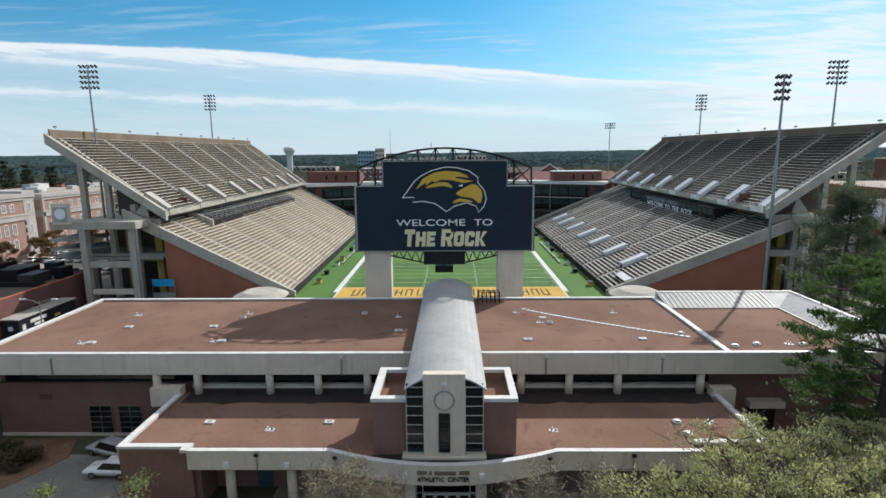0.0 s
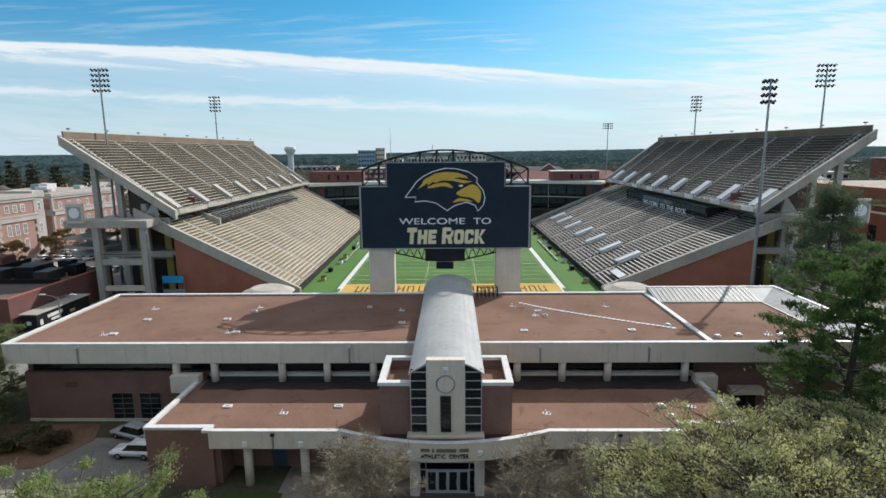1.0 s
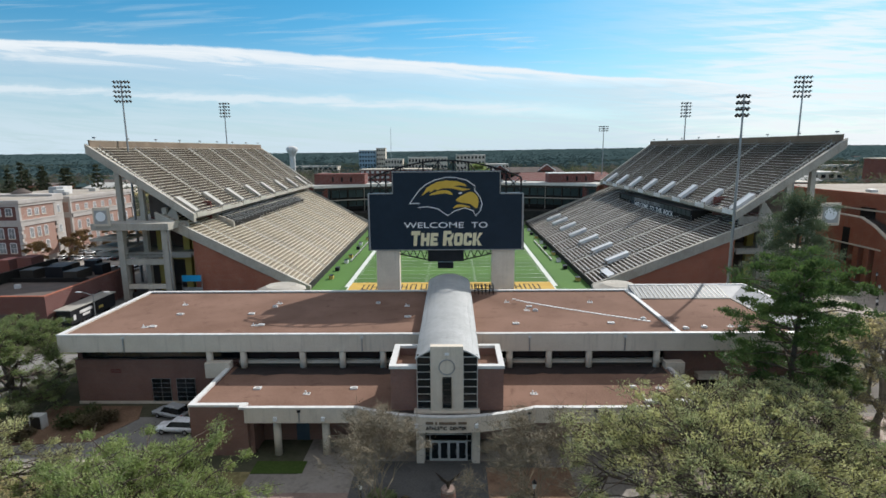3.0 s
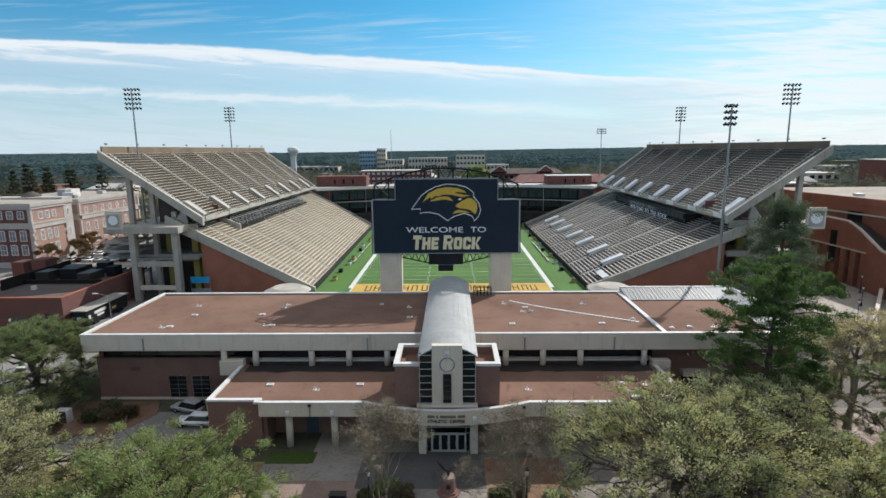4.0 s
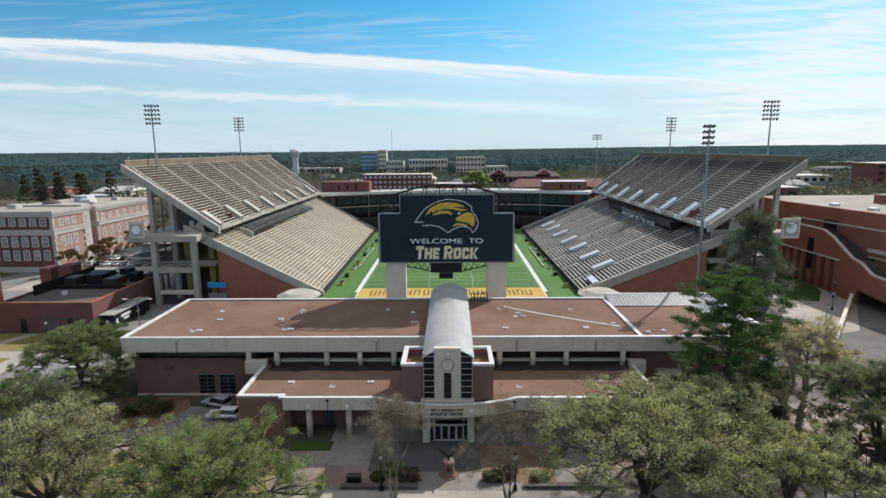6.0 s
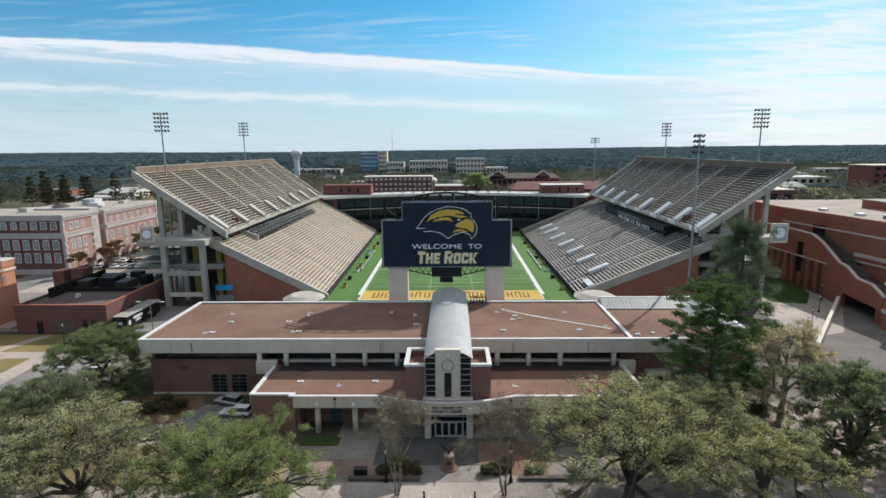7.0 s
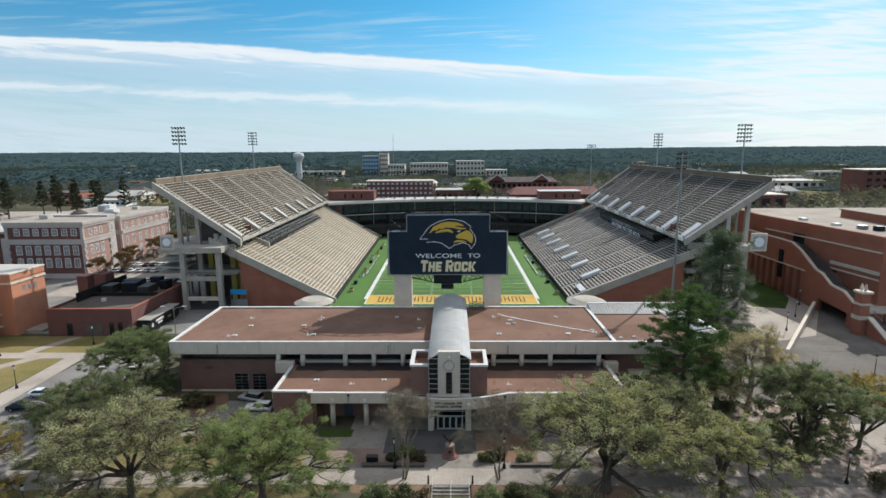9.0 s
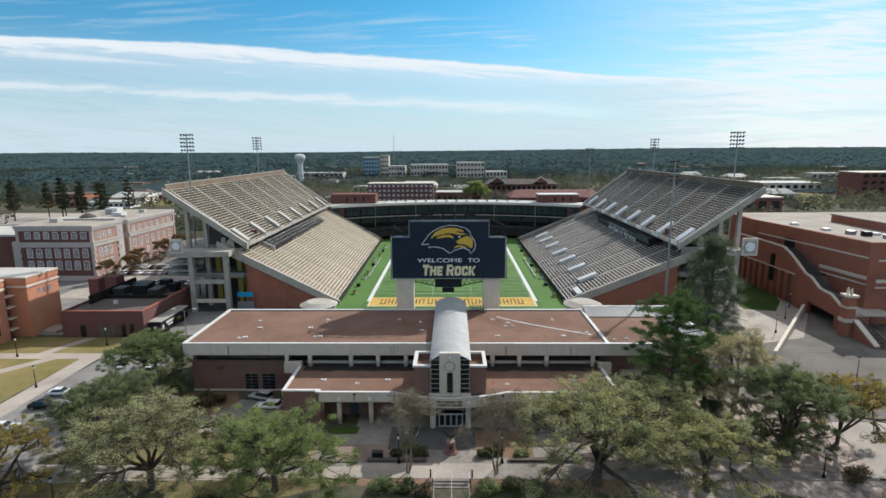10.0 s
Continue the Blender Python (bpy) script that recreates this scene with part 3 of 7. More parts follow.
flat("road", [(80, -34), (100, -34), (101.5, -3.5), (99, -3.5)], PAVING_DULL, "asphalt ramp down to the garage mouth", "road", proud=0.07)
flat("pavement", [(63, -66), (76, -66), (78, -82), (60, -82), (58.4, -81.5), (61, -78), (62.6, -72)], PAVING, "pale concrete walk beside the dark oak", "pavement", proud=0.07)
flat("lawn", [(72, -58), (84, -49), (91, -55), (80, -64)], ROUGH_GRASS, "strip of rough grass beside the walk", "lawn", proud=0.08)
flat("pavement", [(40, -78.0), (43.8, -78.4), (48.7, -80.3), (53.8, -81.4), (53.8, -82.4), (40, -82.4)], PAVING_GREY, "curved grey footpath under the oaks", "pavement", proud=0.075)
flat("pavement", [(74, -28), (86, -24), (99.0, -5), (100.6, 8), (100.6, 36), (84, 36), (78, 2)], PAVING, "pale curved concrete walk round the oval lawn", "pavement", proud=0.075)
flat("lawn", [(84, 0), (92, -2), (99, 8), (103, 20), (103, 32), (92, 30), (86, 14)], LAWN_GREEN, "oval green lawn beside the walk", "lawn", proud=0.09)
flat("pavement", rect(-127, -88, 12, 66), PAVING, "pale concrete parking lot beside the campus hall", "parking lot", proud=0.06)
flat("pavement", rect(-140, -60, -22, 130), ASPHALT, "grey asphalt parking lot behind the stand", "parking lot", proud=0.02)

# ---- stadium field ----
flat("field_base", rect(-37, 36, -20, 130), TURF_DARK, "green artificial turf round the field", "turf", z=0.0, thick=1.3, proud=0.0)
FW, FL = 24.385, 109.73
for k in range(10):
    y0 = 9.144 + k * 9.144
    flat("field_turf", rect(-FW, FW, y0, y0 + 9.144), TURF if k % 2 else TURF_DARK, "band of striped green artificial turf", "turf", z=0.004 + 0.002 * (k % 2), thick=0.002, proud=0.0)
for side in (-1, 1):
    flat("field_turf", rect(*sorted((side * (FW + 1.9), side * 36)), -4, 118), TURF, "bright green turf beside the sideline", "turf", z=0.006, thick=0.002, proud=0.0)
flat("end_zone", rect(-FW, FW, 0, 9.144), TURF_GOLD, "gold painted end zone turf", "turf", z=0.006, thick=0.002, proud=0.0)
flat("end_zone", rect(-FW, FW, FL - 9.144, FL), TURF_GOLD, "gold painted end zone turf", "turf", z=0.006, thick=0.002, proud=0.0)
lines = B()
for side in (-1, 1):
    a, b = sorted((side * FW, side * (FW + 0.35)))
    box(lines, a, b, -0.35, FL + 0.35, 0.006, 0.014)
    a, b = sorted((side * FW, side * (FW + 1.2)))
    box(lines, a, b, 5.0, 105.0, 0.006, 0.016)
for y in (-0.35, FL):
    box(lines, -FW, FW, y, y + 0.35, 0.006, 0.014)
for k in range(21):
    y = 9.144 + k * 4.572
    box(lines, -FW, FW, y - 0.04, y + 0.04, 0.006, 0.014)
for k in range(100):
    for x in (-6.1, 6.1, -24.0, 24.0):
        y = 9.144 + k * 0.9144
        box(lines, x - 0.3, x + 0.3, y - 0.05, y + 0.05, 0.006, 0.013)
tagged(link("field_lines", lines, LINE), "white painted yard lines on the turf", "field marking", kind="structure")
letters = B()
for k, x in enumerate((-20.5, -18.3, -16.1, -13.9, -11.2, -9.0, -6.5, -4.3, 4.4, 6.6, 8.8, 11.5, 13.7, 16.0, 18.2, 20.4)):
    for dx in (-0.75, 0.45):
        box(letters, x + dx, x + dx + 0.3, 2.0, 7.2, 0.012, 0.018)
    box(letters, x - 0.75, x + 0.75, (2.0, 4.4, 6.6)[k % 3], (2.6, 5.0, 7.2)[k % 3], 0.012, 0.018)
tagged(link("end_zone_lettering", letters, INK), "black painted lettering bars on the gold end zone", "field marking", kind="structure")

# ---- the two grandstands ----
def deck(stand, s, y0, y1, front, back, rows, bench_mat, aisles, tread, half=0.65, aisle_mat=AISLE):
    """One tier: steps, a bench on each row and the aisles. front and back are ((u, z) near, (u, z) far)."""
    def at(i, y):
        k = (y - y0) / (y1 - y0)
        f = [lerp(front[0][c], front[1][c], k) for c in (0, 1)]
        b = [lerp(back[0][c], back[1][c], k) for c in (0, 1)]
        return lerp(f[0], b[0], i / rows), lerp(f[1], b[1], i / rows)

    def point(i, y, du=0.0, dz=0.0):
        u, z = at(i, y)
        return (s * (u + du), y, z + dz)

    bm = B()
    near, far = [], []
    for side, y in ((near, y0), (far, y1)):
        for i in range(rows):
            u, z = at(i, y)
            u2, z2 = at(i + 1, y)
            side += [bm.verts.new((s * u, y, z)), bm.verts.new((s * u2, y, z))]
        (ua, za), (ub, zb) = at(0, y), at(rows, y)
        side += [bm.verts.new((s * ub, y, zb - 1.4)), bm.verts.new((s * ua, y, za - 1.0))]
    n = len(near)
    for k in range(n):
        j = (k + 1) % n
        bm.faces.new((near[k], far[k], far[j], near[j]) if s > 0 else (near[j], far[j], far[k], near[k]))
    bm.faces.new(near if s > 0 else near[::-1])
    bm.faces.new(far[::-1] if s > 0 else far)
    part("deck", bm, tread, stand, "stepped concrete tier, worn and stained")
    cuts = sorted(aisles)
    spans, a = [], y0 + 0.4
    for c in cuts:
        if c - half - 0.1 > a:
            spans.append((a, c - half - 0.1))
        a = c + half + 0.1
    if a < y1 - 0.4:
        spans.append((a, y1 - 0.4))
    rest = B()
    for i in range(rows):
        for a, b in spans:
            near_one = a < y0 + 52
            bm = B() if near_one else rest
            p = [point(i, a, 0.34, 0.36), point(i, a, 0.70, 0.36), point(i, b, 0.70, 0.36), point(i, b, 0.34, 0.36), point(i, a, 0.34, 0.43), point(i, a, 0.70, 0.43), point(i, b, 0.70, 0.43), point(i, b, 0.34, 0.43)]
            hexa(bm, p if s > 0 else [p[q] for q in (1, 0, 3, 2, 5, 4, 7, 6)])
            if near_one:
                part("bench", bm, bench_mat, stand)
    part("bench_rest", rest, bench_mat, stand)["kind"] = "stuff"
    for c in cuts:
        ring = []
        for i in range(rows):
            u, z = at(i, c)
            u2, z2 = at(i + 1, c)
            m = lerp(u, u2, 0.5)
            ring += [(s * u, z + 0.03), (s * m, z + 0.03), (s * m, lerp(z, z2, 0.5) + 0.03), (s * u2, lerp(z, z2, 0.5) + 0.03)]
        (ua, za), (ub, zb) = at(0, c), at(rows, c)
        ring += [(s * ub, zb - 0.8), (s * ua, za - 0.6)]
        part("aisle_stair", extrude_xz(B(), ring[::-1] if s > 0 else ring, c - half, c + half), aisle_mat, stand, "pale concrete aisle steps")
        bm = B()
        tube(bm, [point(1, c, 0.3, 0.0), point(1, c, 0.3, 0.95), point(rows - 1, c, 0.3, 0.95), point(rows - 1, c, 0.3, 0.0)], [0.04] * 4, 5)
        part("handrail", bm, STEEL, stand, "grey steel aisle handrail")
    return at, point


def end_beam(stand, s, y, front, back, deep, mat, ext=0.6, up=0.55, label="sloping concrete raker beam"):
    """The sloping concrete beam that closes a tier's end."""
    bm = B()
    f, b = front, back
    p = [(s * (f[0] - ext), f[1] + up), (s * (b[0] + ext), b[1] + up), (s * (b[0] + ext), b[1] - deep), (s * (f[0] - ext), f[1] - deep * 0.9)]
    if s > 0:
        p.reverse()
    extrude_xz(bm, p, y, y + 0.9)
    part("raker_beam", bm, mat, stand, label)


def portal(stand, point, i0, i1, c, w, mat, side):
    """White sheeted walls round a tunnel that comes up through the tier."""
    bm = B()
    for a, b in ((c - w, c - w + 0.12), (c + w - 0.12, c + w)):
        p = [point(i0, a, 0, 0), point(i1, a, 0, 0), point(i1, b, 0, 0), point(i0, b, 0, 0), point(i0, a, 0, 1.1), point(i1, a, 0, 1.0), point(i1, b, 0, 1.0), point(i0, b, 0, 1.1)]
        hexa(bm, p if side > 0 else [p[q] for q in (1, 0, 3, 2, 5, 4, 7, 6)])
    p = [point(i0, c - w + 0.12, 0, 0.8), point(i1, c - w + 0.12, 0, 0.8), point(i1, c + w - 0.12, 0, 0.8), point(i0, c + w - 0.12, 0, 0.8), point(i0, c - w + 0.12, 0, 0.9), point(i1, c - w + 0.12, 0, 0.9), point(i1, c + w - 0.12, 0, 0.9), point(i0, c + w - 0.12, 0, 0.9)]
    hexa(bm, p if side > 0 else [p[q] for q in (1, 0, 3, 2, 5, 4, 7, 6)])
    part("portal_cover", bm, mat, stand, "white sheeted tunnel cover")


def grandstand(s, spec, label, bench_mat):
    st = thing("grandstand", label, "grandstand", (s * 60, 50, G), group="grandstands")
    y0, y1 = spec["y"]
    lf, lb, uf, ub = spec["low_front"], spec["low_back"], spec["up_front"], spec["up_back"]
    # left lower tier gets the paler tread as painted sunlight
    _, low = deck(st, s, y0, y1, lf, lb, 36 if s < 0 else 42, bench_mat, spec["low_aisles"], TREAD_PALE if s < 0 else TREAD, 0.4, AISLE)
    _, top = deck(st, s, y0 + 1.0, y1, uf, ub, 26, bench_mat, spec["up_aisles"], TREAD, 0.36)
    end_beam(st, s, y0 - 0.9, lf[0], lb[0], 1.9, CONCRETE)
    end_beam(st, s, y0 + 0.1, uf[0], ub[0], 1.5, CONCRETE, 0.7, 0.6)
    end_beam(st, s, y1, uf[1], ub[1], 1.5, CONCRETE, 0.7, 0.6)
    end_beam(st, s, y1, lf[1], lb[1], 1.6, CONCRETE)
    # front parapet and rail of the upper tier, back wall with floodlights
    for name, i, du0, du1, z0, z1, mat, text in (("parapet", 0, -0.6, -0.3, -0.55, 0.35, CONCRETE, "concrete front parapet"), ("front_rail", 0, -0.5, -0.42, 0.85, 0.95, STEEL, ""), ("back_wall", 26, 0.0, 0.35, -1.2, 1.35, PLANK, "brown stained concrete back wall"), ("top_rail", 26, -0.05, 0.45, 1.35, 1.5, CONCRETE, "")):
        bm = B()
        p = [top(i, y0 + 1, du0, z0), top(i, y0 + 1, du1, z0), top(i, y1, du1, z0), top(i, y1, du0, z0), top(i, y0 + 1, du0, z1), top(i, y0 + 1, du1, z1), top(i, y1, du1, z1), top(i, y1, du0, z1)]
        hexa(bm, p if s > 0 else [p[q] for q in (1, 0, 3, 2, 5, 4, 7, 6)])
        part(name, bm, mat, st, text)
    bm = B()
    p = [low(0, y0, -0.4, -2.0), low(0, y0, 0, -2.0), low(0, y1, 0, -2.0), low(0, y1, -0.4, -2.0), low(0, y0, -0.4, 0.9), low(0, y0, 0, 0.9), low(0, y1, 0, 0.9), low(0, y1, -0.4, 0.9)]
    hexa(bm, p if s > 0 else [p[q] for q in (1, 0, 3, 2, 5, 4, 7, 6)])
    part("field_wall", bm, INK, st, "black padded wall along the field")
    for c in spec["up_aisles"]:
        portal(st, top, 0.2, 5.6, c + 0.6, 1.3, SHEET if s > 0 else PORTAL, s)
        bm = B()
        p = [top(0, c - 1.6, -0.75, -0.4), top(0, c - 1.6, -0.63, -0.4), top(0, c + 3.4, -0.63, -0.4), top(0, c + 3.4, -0.75, -0.4), top(0, c - 1.6, -0.75, 0.75), top(0, c - 1.6, -0.63, 0.75), top(0, c + 3.4, -0.63, 0.75), top(0, c + 3.4, -0.75, 0.75)]
        hexa(bm, p if s > 0 else [p[q] for q in (1, 0, 3, 2, 5, 4, 7, 6)])
        part("parapet_sheet", bm, SHEET if s > 0 else PORTAL, st, "pale sheet on the front parapet")
    if s > 0:
        portal(st, low, 3.6, 5.2, 6.0, 3.6, SHEET, s)
    for c in spec["low_portals"]:
        portal(st, low, 7.0, 12.8, c + 1.0, 1.2, SHEET, s)
    for k in range(9):
        yy = y0 + 3 + k * (y1 - y0 - 6) / 8
        bm = B()
        x, _, z = top(26, yy, 0.2, 1.5)
        rod(bm, (x, yy, z), (x, yy, z + 0.5), 0.05, seg=5)
        box(bm, x - 0.3, x + 0.3, yy - 0.25, yy + 0.25, z + 0.4, z + 0.75)
        part("rim_light", bm, STEEL, st)
    # press boxes and club seats in the gap between the tiers
    ya, yb = spec["box"]
    x0, z0 = s * spec["box_u"], spec["box_z"]
    x1 = s * (spec["box_u"] + 7.0)
    a, b = sorted((x0, x1))
    if s < 0:
        part("club_wall", extrude_xz(B(), [(-57.0, 12.2), (-57.0, 14.3), (-62.4, 16.6), (-62.4, 14.6)], ya - 0.6, ya), CONCRETE, st, "grey concrete end wall of the club level")
        a, b = -58.6, -57.3
    # the shade under the upper tier is in this near-black colour
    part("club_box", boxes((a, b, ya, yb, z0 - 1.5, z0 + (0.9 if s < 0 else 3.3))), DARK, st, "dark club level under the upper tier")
    if s > 0:
        for k in range(int((yb - ya) / 3)):
            yy = ya + 0.4 + k * 3
            part("club_window", boxes((x0 - 0.06, x0, yy, yy + 2.6, z0 + 1.6, z0 + 3.0)), GLASS_GREEN if k < 7 or k > 14 else BLIND, st)
    for k in range(4 if s < 0 else 1):
        x = x0 + s * (0.1 + k * 1.25)
        z = z0 + 1.0 + k * 0.62
        if s < 0:
            part("club_tier", boxes((min(x, x + s * 1.2), max(x, x + s * 1.2), ya + 0.1, yb - 0.1, z - 1.3, z)), INK, st, "row of dark club seats")
        bm = B()
        m = 24
        for q in range(m + 1):
            yy = lerp(ya, yb, q / m)
            rod(bm, (x, yy, z - 0.1), (x, yy, z + 0.95), 0.05, seg=4)
        for h in (0.5, 0.95):
            rod(bm, (x, ya, z + h), (x, yb, z + h), 0.06, seg=4)
        part("club_rail", bm, STEEL, st, "grey steel rail of the club level")
    # concourse floors, columns and beams behind the lower tier
    u0, u1 = lb[0][0] - 1.0, ub[0][0] - 1.0
    for z, ua in ((9.0, lb[0][0] - 8), (15.4, lb[0][0] - 3)):
        a, b = sorted((s * ua, s * (u1 + (3 if s < 0 else -3.4))))
        part("concourse_floor", boxes((a, b, y0 + 1.5, y1 - 3, z - 0.9, z)), CONCRETE, st, "grey concrete concourse slab")
    for k in range(8):
        yy = y0 + 2 + k * (y1 - y0 - 6) / 7
        for u, ztop, mat in ((u1 - 4.0, 28.2, CONCRETE), (u0 + 0.6, 19.5, CONCRETE), (u1 - 9.2, 24.6, CONCRETE)):
            part("column", boxes((s * u - 0.55, s * u + 0.55, yy - 0.55, yy + 0.55, G, ztop)), mat, st, "grey concrete column")
        for u in (u0 + 3.0, u0 - 4.0):
            part("column", boxes((s * u - 0.6, s * u + 0.6, yy + 3.4, yy + 4.6, G, 14.5)), YELLOW_PAINT, st, "yellow painted concrete column")
    a, b = sorted((s * (u0 - 5), s * (u1 - 4)))
    # shade inside the concourse is put into this wall and ground
    part("inner_wall", boxes((a, b, y0 + 10.0, y0 + 10.5, G, 15.0)), ROOF_DARK, st, "concourse inner wall darkened for shade")
    part("concourse_ground", boxes((a, b, y0 - 4.5, y0 + 10.0, G, G + 0.09)), ASPHALT_SHADED, st, "concourse ground darkened for shade")
    part("ramp_wall", boxes((a, b, y0 + 14, y0 + 14.4, 15.4, 20.0)), BRICK_DARK, st, "brick wall on the upper concourse")
    part("end_spandrel", boxes((a, b, y0 + 1.2, y0 + 1.6, 14.6, 16.5)), CONCRETE, st, "concrete parapet of the concourse")
    part("end_spandrel", boxes((a, b, y0 + 1.2, y0 + 1.6, 7.7, 8.7)), CONCRETE, st, "concrete beam of the concourse")
    # brick infill below the lower tier's end
    w0, w1 = lf[0][0] + 1.5, lb[0][0] - 7.5
    sl = (lb[0][1] - lf[0][1]) / (lb[0][0] - lf[0][0])
    p = [(s * w0, G), (s * w1, G), (s * w1, lf[0][1] + sl * (w1 - lf[0][0]) - 1.2), (s * w0, lf[0][1] + sl * 1.5 - 1.2)]
    if s < 0:
        p.reverse()
    part("brick_infill", extrude_xz(B(), p[::-1], y0 - 0.5, y0), BRICK_RED, st, "red brick wall under the sloping beam")
    return st, low, top


UP_AISLES = [6.0, 20.6, 35.3, 49.9, 64.5, 78.8, 93.2, 107.0]
LEFT = dict(y=(2.5, 114.0), low_front=((33.6, 0.5), (35.2, 0.7)), low_back=((67.5, 18.2), (66.0, 18.2)), up_front=((60.2, 17.6), (60.8, 17.9)), up_back=((82.4, 33.7), (81.3, 33.8)),
            low_aisles=[10.0, 24.5, 39.0, 53.5, 68.0, 82.5, 97.0], up_aisles=UP_AISLES, low_portals=[], box=(19.7, 89), box_u=57.3, box_z=12.9)
RIGHT = dict(y=(2.5, 114.0), low_front=((33.4, 0.5), (32.6, 0.7)), low_back=((72.5, 16.6), (70.5, 16.8)), up_front=((66.0, 17.2), (64.8, 18.2)), up_back=((87.6, 33.4), (84.4, 33.7)),
             low_aisles=[14.6, 28.8, 43.0, 57.2, 71.5, 85.7, 100.0], up_aisles=UP_AISLES, low_portals=[14.4, 28.4, 42.7, 56.5, 71.5, 85.5, 97.5], box=(22, 84), box_u=63.4, box_z=12.7)
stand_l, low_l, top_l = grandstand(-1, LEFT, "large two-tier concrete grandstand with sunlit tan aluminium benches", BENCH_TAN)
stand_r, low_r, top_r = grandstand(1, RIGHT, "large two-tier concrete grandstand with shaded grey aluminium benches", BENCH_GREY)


def ribbon(outer, inner, z0, z1):
    """A wall of even height along two plan lines, one connected body."""
    bm = B()
    rows = [[bm.verts.new((*p, z)) for p in line] for line, z in ((outer, z0), (inner, z0), (inner, z1), (outer, z1))]
    for a, c in zip(rows, rows[1:] + rows[:1]):
        for k in range(len(outer) - 1):
            bm.faces.new((a[k], c[k], c[k + 1], a[k + 1]))
    bm.faces.new([r[0] for r in rows[::-1]])
    bm.faces.new([r[-1] for r in rows])
    bmesh.ops.recalc_face_normals(bm, faces=bm.faces)
    return bm


# ---- the curved building behind the far end zone ----
def north_building():
    st = thing("end_building", "long curved two-storey building of glazed suites with a white roof edge", "stadium building", (2, 125, G))
    # the plan is an arc through both stands' far ends
    n = 18
    pts = []
    for k in range(n + 1):
        x = lerp(-60.0, 63.0, k / n)
        q = (x - 1.5) / 61.5
        pts.append((x, 133.0 - 18.0 * q * q))

    def off(k, d):
        a, b = Vector(pts[max(k - 1, 0)]), Vector(pts[min(k + 1, n)])
        t = (b - a).normalized()
        return pts[k][0] - t.y * d, pts[k][1] + t.x * d

    def strip(d0, d1, z0, z1):
        return ribbon([off(k, d0) for k in range(n + 1)], [off(k, d1) for k in range(n + 1)], z0, z1)

    part("roof", strip(-1.0, 14.0, 16.6, 17.3), ROOF_GREY, st, "flat pale grey roof")
    part("roof_edge", strip(-1.25, -1.0, 16.3, 17.5), COPING, st, "white metal roof edge")
    part("spandrel", strip(-0.2, 0.4, 15.2, 16.6), FRAME, st, "dark metal band")
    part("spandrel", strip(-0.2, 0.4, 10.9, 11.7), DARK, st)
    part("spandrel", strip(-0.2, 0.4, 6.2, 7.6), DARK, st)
    # shade behind the glazing is painted near-black on this wall
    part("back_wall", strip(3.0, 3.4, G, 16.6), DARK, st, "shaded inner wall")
    part("outer_wall", strip(13.4, 13.9, G, 16.6), BRICK, st)
    part("balcony", strip(-1.6, 3.0, 10.6, 10.9), CONCRETE, st)
    part("terrace", strip(-9.0, 3.0, 1.6, 5.6), INK, st, "dark terraced seats above the end zone wall")
    for k in range(n):
        for z0, z1 in ((7.6, 10.6), (11.7, 15.2)):
            a, b = Vector(off(k, 0.2)), Vector(off(k + 1, 0.2))
            for f0, f1 in ((0.06, 0.48), (0.52, 0.94)):
                p0, p1 = a.lerp(b, f0), a.lerp(b, f1)
                nrm = Vector((-(b - a).y, (b - a).x)).normalized() * 0.06
                q = [p0, p1, p1 + nrm, p0 + nrm]
                part("suite_window", hexa(B(), [(*v, z0 + 0.1) for v in q] + [(*v, z1 - 0.15) for v in q]), GLASS_GREEN, st)
        c = off(k, -0.3)
        part("pier", rod(B(), (*c, 5.6), (*c, 16.3), 0.14, seg=6), CONCRETE if k % 3 == 0 else FRAME, st)
    for x0, x1, y0, y1, z1 in ((-62.6, -39.5, 128.0, 138, 21.7), (44.4, 65.0, 128.0, 137, 21.3)):
        part("stair_tower", boxes((x0, x1, y0, y1, 17.3, z1)), BRICK_DARK, st, "dark red brick stair tower on the roof")
        part("coping", boxes((x0 - 0.2, x1 + 0.2, y0 - 0.2, y1 + 0.2, z1, z1 + 0.3)), COPING if x0 > 0 else BRICK_DARK, st)
        for k in range(3):
            part("window", boxes((x0 + 8 + k * 4.2, x0 + 8.9 + k * 4.2, y0 - 0.05, y0, z1 - 3.2, z1 - 1.2)), GLASS, st)
    for x0, x1 in ((-62.5, -54.5), (57.5, 64.5)):
        part("end_pier", boxes((x0, x1, 117.3, 121, G, 16.3)), BRICK_DARK, st, "dark red brick end wall")
    for k in range(14):
        x = -36 + k * 5.4
        part("roof_fan", boxes((x, x + 1.2, 136.5, 137.7, 17.3, 18.0)), STEEL, st, "grey roof fan")


north_building()


# ---- signs on the concourse ends ----
def concourse_sign(s, u0, u1, y, z0):
    st = thing("stadium_sign", "square grey stadium sign with a round emblem on the concourse end", "sign", (s * (u0 + u1) / 2, y, z0), group="concourse signs")
    a, b = sorted((s * u0, s * u1))
    c, h = (a + b) / 2, (u1 - u0) * 0.5
    part("board", boxes((a, b, y, y + 0.6, z0, z0 + 2 * h + 0.6)), CONCRETE_PALE, st)
    part("panel", boxes((c - h * 0.8, c + h * 0.8, y - 0.06, y, z0 + 0.5, z0 + 0.3 + 1.8 * h)), GREY_VINYL, st, "dark grey panel")
    bm = rod(B(), (c, y - 0.12, z0 + 0.35 + h), (c, y - 0.06, z0 + 0.35 + h), h * 0.62, seg=24)
    part("emblem", bm, WHITE, st, "pale round emblem")


